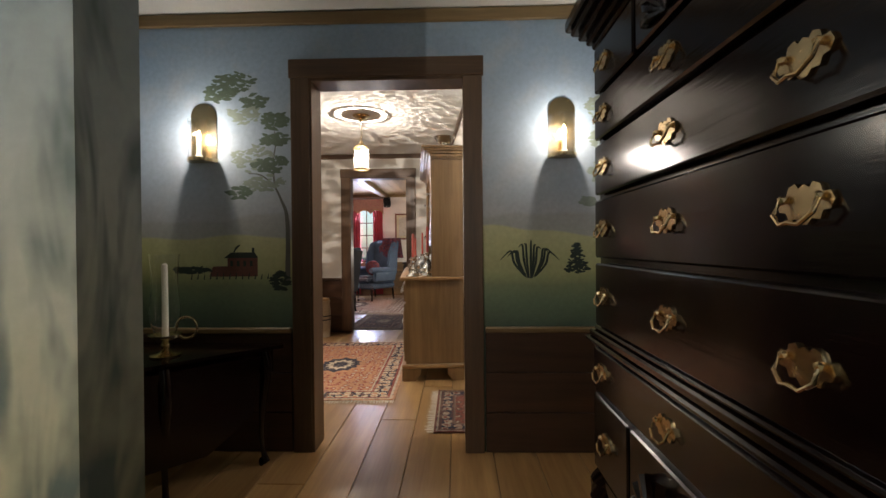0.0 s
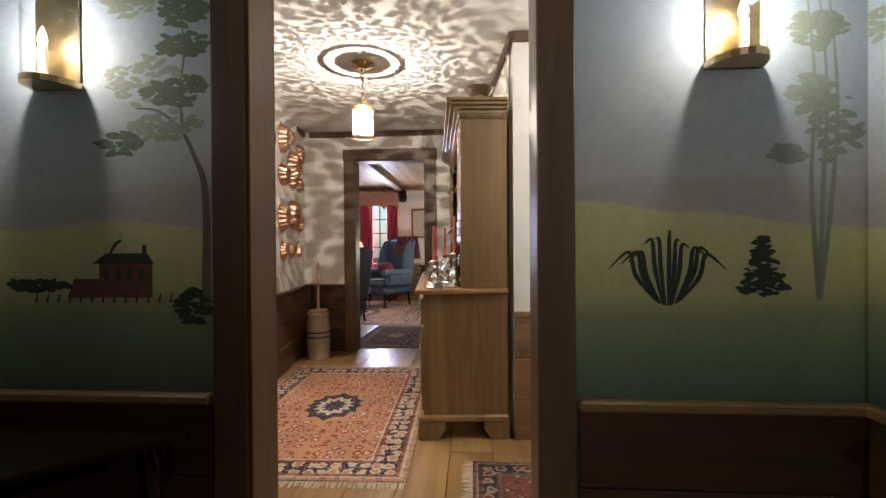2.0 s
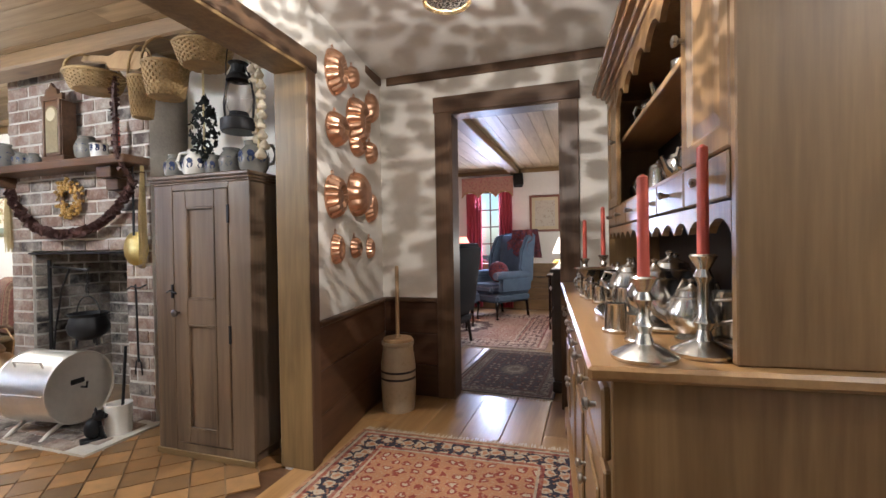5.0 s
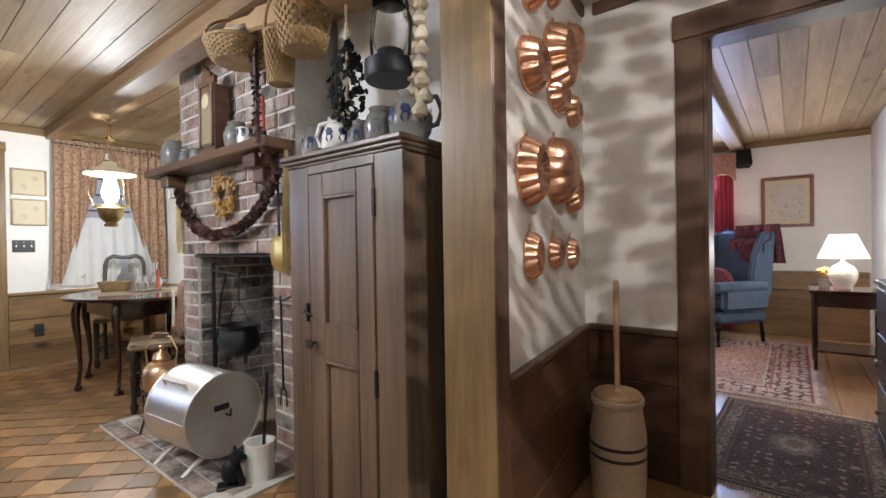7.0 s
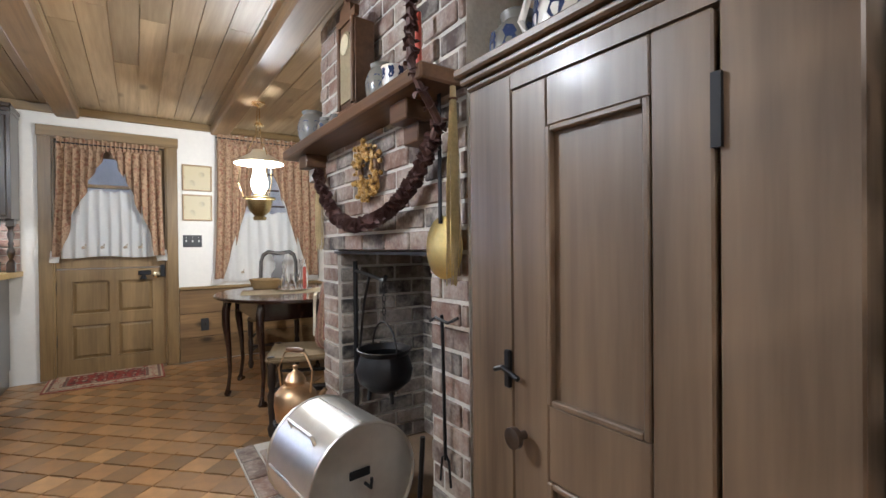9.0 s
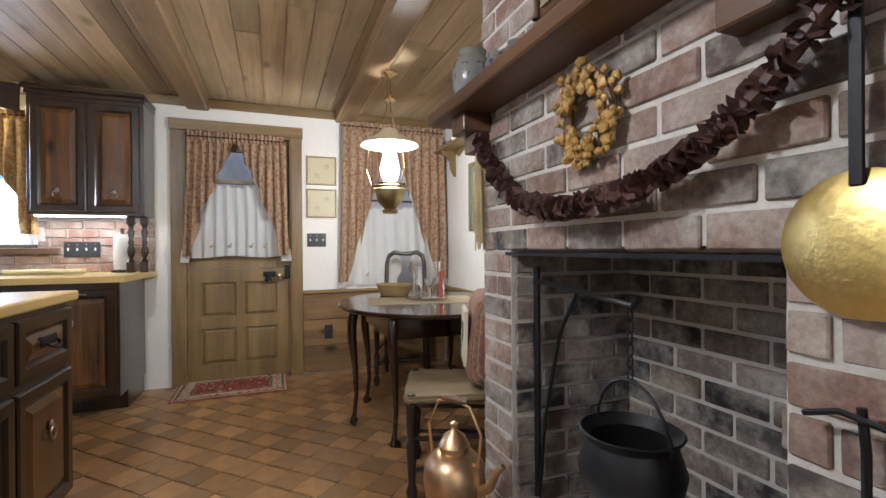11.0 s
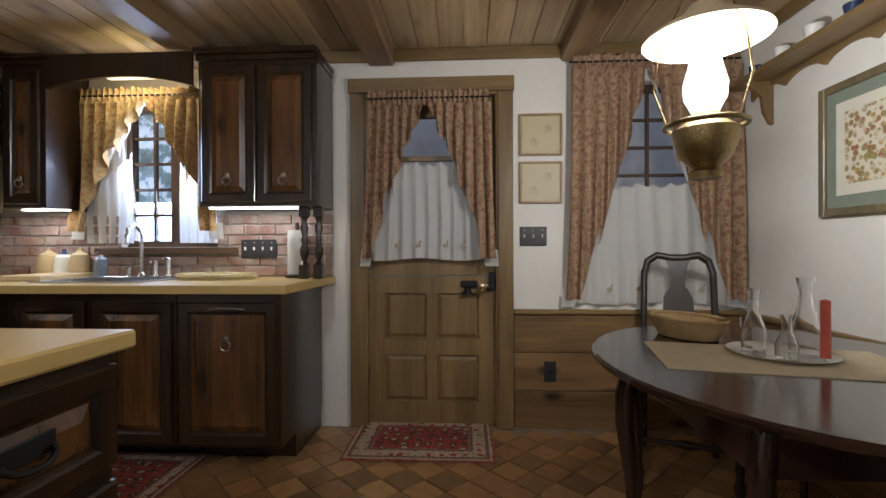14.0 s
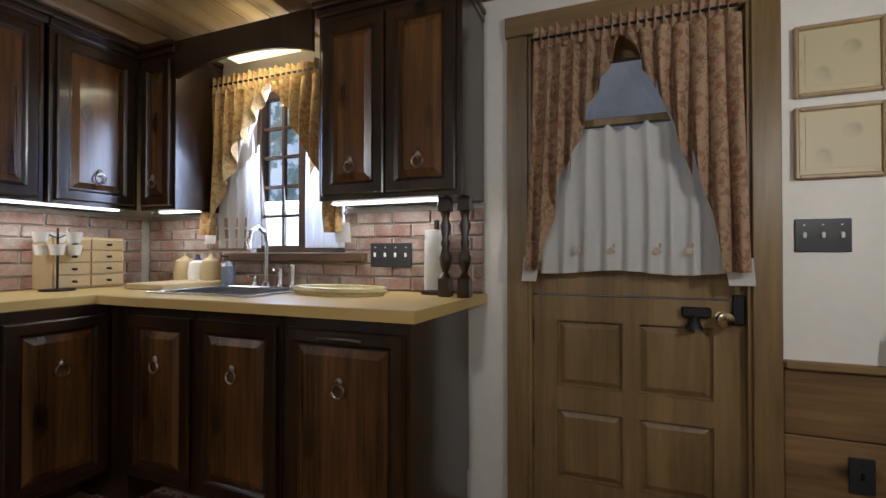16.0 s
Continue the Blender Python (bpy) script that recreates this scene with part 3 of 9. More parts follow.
# ---- chimney breast: mortar core with an open hearth ----
CX0, CX1, CY, CB = -4.10, -2.77, 4.43, 5.22
OX0, OX1, OZ, OY = -3.885, -2.99, 1.06, 4.95
bm = B()
box(bm, CX0 + 0.002, OX0 - 0.002, CY, CB, 0, Z_K)
box(bm, OX1 + 0.002, CX1 - 0.002, CY, CB, 0, Z_K)
box(bm, OX0 - 0.002, OX1 + 0.002, CY, CB, OZ + 0.02, Z_K)
box(bm, OX0 - 0.002, OX1 + 0.002, OY, CB, 0, OZ + 0.02)
CHIMNEY = setting("chimney_breast", bm, MORTAR, "old brick chimney breast with an open hearth", "chimney")
bm = B()
box(bm, -4.25, -2.72, 3.98, 4.44, -0.01, 0.012)
HEARTH = setting("hearth", bm, MORTAR, "flat brick hearth laid in front of the fireplace", "hearth")

# ---- dining room ----
def pull_batwing(parent, y, z, x=0.0):
    """A brass bat-wing plate with a bail handle, facing -x."""
    bm = B()
    half = [(0.0, 0.026), (0.009, 0.021), (0.015, 0.028), (0.026, 0.024), (0.03, 0.014), (0.042, 0.014), (0.048, 0.003), (0.042, -0.008), (0.031, -0.009), (0.026, -0.02), (0.013, -0.018), (0.006, -0.026)]
    pts = half + [(-a, b) for a, b in half[:0:-1]] + []
    slab(bm, pts, 0, 0.004, pose(x - 0.001, y, z, 90, 0, -90))
    plate = part("pull_plate", bm, BRASS, parent, "brass bat-wing drawer plate")
    bm = B()
    tube(bm, [(x - 0.012, y - 0.032, z + 0.006), (x - 0.02, y - 0.034, z - 0.012), (x - 0.024, y - 0.016, z - 0.026), (x - 0.025, y, z - 0.023), (x - 0.024, y + 0.016, z - 0.026), (x - 0.02, y + 0.034, z - 0.012), (x - 0.012, y + 0.032, z + 0.006)], 0.0032, 7)
    for s in (-1, 1):
        blob(bm, x - 0.01, y + s * 0.03, z + 0.008, 0.007, 1)
    part("bail_handle", bm, BRASS, plate, smooth=True)


def drawer_front(parent, y0, y1, z0, z1, pulls, name="drawer", x=0.0, material=None):
    bm = B()
    box(bm, x - 0.012, x + 0.01, y0 + 0.004, y1 - 0.004, z0 + 0.004, z1 - 0.004, 0.005)
    d = part(name, bm, material or MAHOG, parent)
    for y in pulls:
        pull_batwing(d, y, (z0 + z1) / 2, x - 0.012)
    return d


def fan_shell(parent, y, z, r, x):
    bm = B()
    for k in range(9):
        a = math.pi * (k + 0.5) / 9
        tube(bm, [(x, y, z), (x - 0.014, y + 0.5 * r * math.cos(a), z + 0.5 * r * math.sin(a)), (x - 0.004, y + r * math.cos(a), z + r * math.sin(a))], [0.004, r * 0.1, r * 0.14], 6)
    part("carved_shell", bm, MAHOG, parent, "carved fan shell", True)


chest = thing("high_chest", 0.70, 0.08, 0, 0, "tall dark mahogany high chest with brass bat-wing pulls", "chest")
W = 1.04
bm = B()
box(bm, 0.012, 0.43, 0.0, W, 0.82, 1.74, 0.004)
part("upper_case", bm, MAHOG, chest)
bm = B()
box(bm, 0.0, 0.44, -0.015, W + 0.015, 0.36, 0.785, 0.004)
part("lower_case", bm, MAHOG, chest)
bm = B()
for k, (o, z0, z1) in enumerate(((0.03, 0.785, 0.8), (0.02, 0.8, 0.822), (0.008, 0.822, 0.835))):
    box(bm, -o, 0.43, -o, W + o, z0, z1, 0.005)
part("waist_moulding", bm, MAHOG, chest)
bm = B()
for o, z0, z1 in ((0.01, 1.74, 1.76), (0.025, 1.76, 1.785), (0.045, 1.785, 1.81), (0.065, 1.81, 1.83), (0.08, 1.83, 1.87)):
    box(bm, -o, 0.43, -o, W + o, z0, z1, 0.006)
part("cornice", bm, MAHOG, chest)
bm = B()
arch = [(0.0, 1.87)] + [(0.02 + (W / 2 - 0.06) * k / 12, 1.87 + 0.2 * math.sin(math.pi / 2 * k / 12) ** 1.6) for k in range(13)]
arch += [(W / 2 - 0.03, 1.98), (W / 2 + 0.03, 1.98)] + [(W - a, b) for a, b in arch[::-1]]
slab(bm, arch, -0.03, 0.03, Matrix(((0, 0, 1, 0), (1, 0, 0, 0), (0, 1, 0, 0), (0, 0, 0, 1))))
part("pediment", bm, MAHOG, chest)
for z0, z1 in ((0.838, 1.045), (1.055, 1.245), (1.255, 1.42), (1.43, 1.57)):
    drawer_front(chest, 0.02, W - 0.02, z0, z1, (0.14, W / 2, W - 0.11))
drawer_front(chest, 0.02, 0.34, 1.58, 1.73, (0.17,))
drawer_front(chest, 0.70, W - 0.02, 1.58, 1.73, (0.92,))
d = drawer_front(chest, 0.35, 0.69, 1.58, 1.73, ())
fan_shell(d, W / 2, 1.6, 0.1, -0.012)
drawer_front(chest, 0.01, W - 0.01, 0.635, 0.775, (0.13, W / 2, W - 0.1), x=-0.004)
drawer_front(chest, 0.01, 0.3, 0.38, 0.625, (0.155,), x=-0.004)
drawer_front(chest, 0.74, W - 0.01, 0.38, 0.625, (0.9,), x=-0.004)
d = drawer_front(chest, 0.31, 0.73, 0.38, 0.625, (), x=-0.004)
fan_shell(d, W / 2, 0.44, 0.15, -0.016)


def cabriole(parent, x, y, top, dx, dy, material, s=1.0, name="leg"):
    """A curved leg with a pad foot; dx, dy point outwards."""
    bm = B()
    prof = [(0.0, 0.0, 0.035), (0.012, 0.012, 0.034), (0.02, 0.03, 0.022), (0.008, 0.09, 0.014), (-0.004, 0.25, 0.014), (0.004, 0.5, 0.02), (0.022, 0.75, 0.03), (0.02, 0.88, 0.032), (0.0, 1.0, 0.03)]
    tube(bm, [(x + dx * o * s, y + dy * o * s, 0.0 + top * h if h > 0.03 else h * 0.4) for o, h, r in prof], [r * s for o, h, r in prof], 10)
    return part(name, bm, material, parent, smooth=True)


for x, dx in ((0.03, -1), (0.40, 1)):
    for y, dy in ((0.03, -1), (W - 0.03, 1)):
        cabriole(chest, x, y, 0.37, dx, dy, MAHOG, 1.1)
bm = B()
sk = [(0.06, 0.36), (0.14, 0.30), (0.3, 0.33), (0.42, 0.27), (0.52, 0.3), (0.62, 0.27), (0.74, 0.33), (0.9, 0.30), (0.98, 0.36)]
slab(bm, sk, -0.012, 0.012, Matrix(((0, 0, 1, 0.01), (1, 0, 0, 0), (0, 1, 0, 0), (0, 0, 0, 1))))
part("apron", bm, MAHOG, chest)

# corner table with a dropped leaf
table = thing("corner_table", -1.46, 1.96, 0, 0, "dark polished triangular corner table with a dropped leaf", "table")
bm = B()
slab(bm, [(0, 0), (0.8, -0.04), (0.81, -0.07), (0.62, -0.26), (0.34, -0.56), (0.1, -0.87), (0.06, -0.89), (0, -0.86)], 0.585, 0.603)
part("tabletop", bm, MAHOG, table)
bm = B()
box(bm, 0.02, 0.74, -0.05, -0.03, 0.46, 0.584)
box(bm, 0.02, 0.04, -0.8, -0.05, 0.46, 0.584)
slab(bm, [(0.72, -0.06), (0.74, -0.05), (0.06, -0.81), (0.05, -0.79)], 0.47, 0.583)
part("apron", bm, MAHOG, table)
bm = B()
slab(bm, [(0.0, 0.0), (0.95, 0.0), (0.9, -0.28), (0.7, -0.4), (0.25, -0.4), (0.05, -0.28)], -0.009, 0.009, pose(0.1, -0.885, 0.575, 90, 0, 47))
part("leaf", bm, MAHOG, table)
for x, y, dx, dy in ((0.7, -0.08, 1, 0), (0.06, -0.78, 0, -1), (0.05, -0.05, 0, 0), (0.46, -0.48, 0.7, -0.7)):
    cabriole(table, x, y, 0.585, dx, dy, MAHOG, 0.9)

# hurricane lamp
hl = thing("hurricane_lamp", -1.11, 1.66, 0.604, 0, "brass chamber candlestick with a glass hurricane shade and cream candle", "candle holder")
bm = B()
lathe(bm, [(0, 0), (0.062, 0), (0.065, 0.006), (0.03, 0.014), (0.014, 0.03), (0.02, 0.05), (0.012, 0.065), (0.03, 0.075), (0.066, 0.088), (0.07, 0.1), (0.066, 0.1), (0.04, 0.09), (0, 0.088)], 28)
part("base", bm, BRASS, hl, smooth=True)
bm = B()
tube(bm, [(0.07 + 0.05 * math.cos(a) + 0.03, 0, 0.13 + 0.05 * math.sin(a)) for a in [radians(d) for d in range(-130, 200, 22)]], 0.006, 8)
part("ring_handle", bm, BRASS, hl, smooth=True)
bm = B()
lathe(bm, [(0.014, 0.09), (0.013, 0.42), (0.004, 0.428), (0, 0.428)], 14)
part("candle", bm, WAXWHITE, hl, "cream wax candle", True)
bm = B()
lathe(bm, [(0.042, 0.1), (0.062, 0.16), (0.064, 0.22), (0.052, 0.34), (0.062, 0.47), (0.0605, 0.47), (0.0505, 0.34), (0.0625, 0.22), (0.0605, 0.16), (0.04, 0.1)], 28)
o = part("shade", bm, GLASS, hl, "clear glass hurricane shade", True)
o.visible_shadow = False

FLAME = glow("candle_bulb_glow", (1.0, 0.72, 0.36), 26)


def sconce(x, y=2.018, rz=0):
    s = thing("wall_sconce", x, y, 1.56, rz, "brass wall sconce with arched back and lit candle bulb", "wall lamp", "sconces on the mural wall")
    bm = B()
    rings = []
    outline = [(-0.07, 0.0), (-0.07, 0.25)] + [(-0.07 * math.cos(a), 0.25 + 0.07 * math.sin(a)) for a in [math.pi * k / 10 for k in range(1, 10)]] + [(0.07, 0.25), (0.07, 0.0)]
    slab(bm, outline, 0.0, 0.004, pose(0, 0, 0, 90, 0, 0))
    part("back_plate", bm, BRASS, s)
    bm = B()
    half = [(0.075 * math.cos(a), -0.1 * math.sin(a)) for a in [math.pi * k / 14 for k in range(15)]]
    slab(bm, half, 0.0, 0.018)
    part("tray", bm, BRASS, s)
    bm = B()
    lathe(bm, [(0.02, 0.018), (0.02, 0.03), (0.012, 0.035), (0.012, 0.105), (0, 0.106)], 14, 0, -0.05)
    part("candle_tube", bm, WAXWHITE, s, "cream candle sleeve", True)
    bm = B()
    lathe(bm, [(0, 0), (0.008, 0.004), (0.012, 0.018), (0.009, 0.035), (0.003, 0.055), (0, 0.06)], 12, 0, -0.05, 0.107)
    o = part("bulb", bm, FLAME, s, "glowing flame-shaped bulb", True)
    o.visible_shadow = False
    bm = B()
    th = [math.pi * k / 16 for k in range(17)]
    for z0, z1 in ((0.018, 0.22),):
        loft(bm, [[(r * 0.071 * math.cos(a), -0.095 * r * math.sin(a), z) for r, aa in ((1, th), (0.985, th[::-1])) for a in aa] for z in (z0, z1)], True)
    o = part("glass_guard", bm, GLASS, s, "clear curved glass", True)
    o.visible_shadow = False


sconce(-1.12)
sconce(0.80)
# unseen sconce, added as a body for the south fill lamp
sconce(-0.75, -1.998, 180)

# motifs painted on the mural wall
rng = random.Random(5)
P_LEAF = plain("mural_leaf_paint", (0.10, 0.135, 0.095), 0.7, var=0.3, scale=20, bumps=0.03)
P_LEAF2 = plain("mural_pale_leaf_paint", (0.25, 0.29, 0.24), 0.7, var=0.25, scale=20, bumps=0.03)
P_DARK = plain("mural_dark_green_paint", (0.022, 0.036, 0.028), 0.7, var=0.3, scale=20, bumps=0.03)
P_TRUNK = plain("mural_trunk_paint", (0.12, 0.115, 0.1), 0.7, var=0.2, scale=20, bumps=0.03)
P_BRICK = plain("mural_brick_red_paint", (0.13, 0.045, 0.032), 0.7, var=0.25, scale=30, bumps=0.03)
WALLY = 2.0185


def flat(bm, pts, d, to=None):
    to = to or (lambda p, q, d: (p, WALLY - d, q))
    vs = [bm.verts.new(to(p, q, d)) for p, q in pts]
    bm.faces.new(vs)


def ribbon(bm, pts, widths, d, to=None):
    n = 8 * (len(pts) - 1)
    fine, ws = [], []
    for k in range(n + 1):
        i = min(k // 8, len(pts) - 2)
        f = k / 8 - i
        p0, p1, p2, p3 = (Vector(pts[max(i - 1, 0)]), Vector(pts[i]), Vector(pts[i + 1]), Vector(pts[min(i + 2, len(pts) - 1)]))
        q = 0.5 * (2 * p1 + (p2 - p0) * f + (2 * p0 - 5 * p1 + 4 * p2 - p3) * f * f + (3 * p1 - p0 - 3 * p2 + p3) * f ** 3)
        fine.append((q.x, q.y))
        ws.append(widths[i] * (1 - f) + widths[i + 1] * f)
    pts, widths = fine, ws
    L, R = [], []
    for i, (p, q) in enumerate(pts):
        a, b = pts[max(i - 1, 0)], pts[min(i + 1, len(pts) - 1)]
        t = Vector((b[0] - a[0], b[1] - a[1])).normalized()
        w = widths[i] / 2
        L.append((p - t.y * w, q + t.x * w))
        R.append((p + t.y * w, q - t.x * w))
    for i in range(len(pts) - 1):
        flat(bm, [L[i], R[i], R[i + 1], L[i + 1]], d, to)


def leaf_cloud(bm, x0, x1, z0, z1, n, d, to=None, size=0.02):
    """Brushed leaves: many small strokes fanned inside an uneven clump."""
    cx, cz = (x0 + x1) / 2, (z0 + z1) / 2
    for _ in range(n):
        a, r = rng.uniform(0, 2 * math.pi), math.sqrt(rng.random())
        p, q = cx + r * math.cos(a) * (x1 - x0) / 2, cz + r * math.sin(a) * (z1 - z0) / 2 * (0.6 + 0.4 * rng.random())
        s, t = size * rng.uniform(0.5, 1.3), rng.uniform(-0.5, 0.5)
        pts = []
        for k in range(6):
            b = 2 * math.pi * k / 6
            u, v = s * math.cos(b), 0.38 * s * math.sin(b)
            pts.append((p + u * math.cos(t) - v * math.sin(t), q + u * math.sin(t) + v * math.cos(t)))
        flat(bm, pts, d + rng.uniform(0, 0.0004), to)


def motif(name, bm, material):
    o = part(name, bm, material, WALL_A)
    o.visible_shadow = False
    return o


bm = B()
ribbon(bm, [(-0.672, 0.9), (-0.668, 1.15), (-0.675, 1.28), (-0.70, 1.35), (-0.74, 1.43), (-0.81, 1.49), (-0.88, 1.50)], [0.03, 0.024, 0.02, 0.014, 0.01, 0.007, 0.004], 0.001)
ribbon(bm, [(-0.735, 1.42), (-0.745, 1.55), (-0.73, 1.66), (-0.74, 1.76)], [0.01, 0.008, 0.006, 0.004], 0.001)
motif("painted_tree_trunk", bm, P_TRUNK)
bm = B()
for c in ((-1.13, -0.95, 1.88, 1.99, 70), (-1.06, -0.84, 1.93, 2.06, 90), (-0.92, -0.77, 1.84, 1.94, 60), (-0.80, -0.66, 1.72, 1.84, 80), (-0.82, -0.65, 1.64, 1.72, 60), (-0.86, -0.66, 1.5, 1.6, 90), (-1.0, -0.86, 1.36, 1.44, 45)):
    leaf_cloud(bm, *c[:4], c[4], 0.0014)
motif("painted_tree_leaves", bm, P_LEAF)
bm = B()
for c in ((-0.98, -0.8, 1.76, 1.88, 60), (-0.97, -0.74, 1.5, 1.66, 70), (-0.9, -0.68, 1.4, 1.5, 60)):
    leaf_cloud(bm, *c[:4], c[4], 0.0012)
motif("painted_pale_leaves", bm, P_LEAF2)
bm = B()
flat(bm, [(-1.0, 0.945), (-0.835, 0.945), (-0.835, 1.05), (-1.0, 1.05)], 0.0012)
flat(bm, [(-1.1, 0.945), (-1.0, 0.945), (-1.0, 1.0), (-1.08, 1.0)], 0.0012)
motif("painted_house", bm, P_BRICK)
bm = B()
flat(bm, [(-1.02, 1.045), (-0.83, 1.045), (-0.85, 1.075), (-0.98, 1.075)], 0.0018)
flat(bm, [(-0.866, 1.07), (-0.852, 1.07), (-0.852, 1.1), (-0.866, 1.1)], 0.0016)
for k in range(4):
    flat(bm, [(-0.985 + k * 0.036, 1.0), (-0.97 + k * 0.036, 1.0), (-0.97 + k * 0.036, 1.03), (-0.985 + k * 0.036, 1.03)], 0.0016)
ribbon(bm, [(-0.965, 1.075), (-0.95, 1.1), (-0.93, 1.115)], [0.006, 0.012, 0.006], 0.0016)
leaf_cloud(bm, -1.28, -1.1, 0.96, 1.0, 50, 0.0016)
leaf_cloud(bm, -0.77, -0.66, 0.86, 0.98, 60, 0.0016)
for k in range(14):
    ribbon(bm, [(-1.2 + k * 0.035, 0.93), (-1.195 + k * 0.035, 0.955 + 0.01 * rng.random())], [0.008, 0.003], 0.0016)
for k in range(11):
    s = (k - 5) / 5 + rng.uniform(-0.06, 0.06)
    x0, hgt = 0.63 + s * 0.03, 0.21 - 0.05 * abs(s) + rng.uniform(-0.03, 0.02)
    ribbon(bm, [(x0, 0.925 + 0.012 * s * s), (x0 + s * 0.055, 0.925 + hgt * 0.5), (x0 + s * 0.075, 0.925 + hgt * 0.9), (x0 + s * 0.13, 0.925 + hgt * (1.0 - 0.4 * abs(s)))], [0.006, 0.013, 0.01, 0.002], 0.0016)
for k in range(6):
    w = 0.065 * (1 - k / 6.5)
    leaf_cloud(bm, 0.875 - w, 0.875 + w, 0.952 + k * 0.024, 0.99 + k * 0.024, 26 - 3 * k, 0.0016, size=0.016)
motif("painted_plants", bm, P_DARK)
bm = B()
for x in (1.0, 1.03, 1.055):
    ribbon(bm, [(1.02, 0.94), (x, 1.25), (x + 0.01, 1.5), (x - 0.01, 1.75)], [0.016, 0.012, 0.009, 0.004], 0.001)
for c in ((0.9, 0.98, 1.3, 1.36, 40), (0.95, 1.06, 1.42, 1.55, 60), (0.94, 1.09, 1.6, 1.72, 70), (0.93, 1.06, 1.74, 1.9, 70), (1.0, 1.12, 1.3, 1.5, 50)):
    leaf_cloud(bm, *c[:4], c[4], 0.0014)
motif("painted_slender_tree", bm, P_LEAF2)
# bushes, a hill house and a tree on the east wall
EAST = bpy.data.objects["wall_dining_east"]


def on_east(p, q, d):
    return (1.141 - d, p + 0.14, q)


for name, material, clumps in (
        ("painted_bush", P_DARK, ((1.66, 1.78, 0.95, 1.0, 50), (1.68, 1.76, 0.99, 1.06, 40), (1.44, 1.62, 0.93, 0.99, 60), (1.47, 1.59, 0.98, 1.07, 60), (1.5, 1.56, 1.05, 1.11, 24))),
        ("painted_tree_leaves", P_LEAF2, ((1.45, 1.7, 1.72, 1.84, 80), (1.3, 1.5, 1.8, 1.95, 70), (1.72, 1.9, 1.86, 1.97, 60), (1.76, 1.9, 1.6, 1.7, 40)))):
    bm = B()
    for c in clumps:
        leaf_cloud(bm, *c[:4], c[4], 0.0014, on_east)
    o = part(name, bm, material, EAST)
    o.visible_shadow = False
bm = B()
flat(bm, [(1.52, 1.18), (1.6, 1.18), (1.6, 1.23), (1.52, 1.23)], 0.0014, on_east)
flat(bm, [(1.54, 1.23), (1.57, 1.23), (1.57, 1.28), (1.555, 1.3), (1.54, 1.28)], 0.0014, on_east)
part("painted_house", bm, plain("mural_white_house_paint", (0.5, 0.5, 0.44), 0.7), EAST)
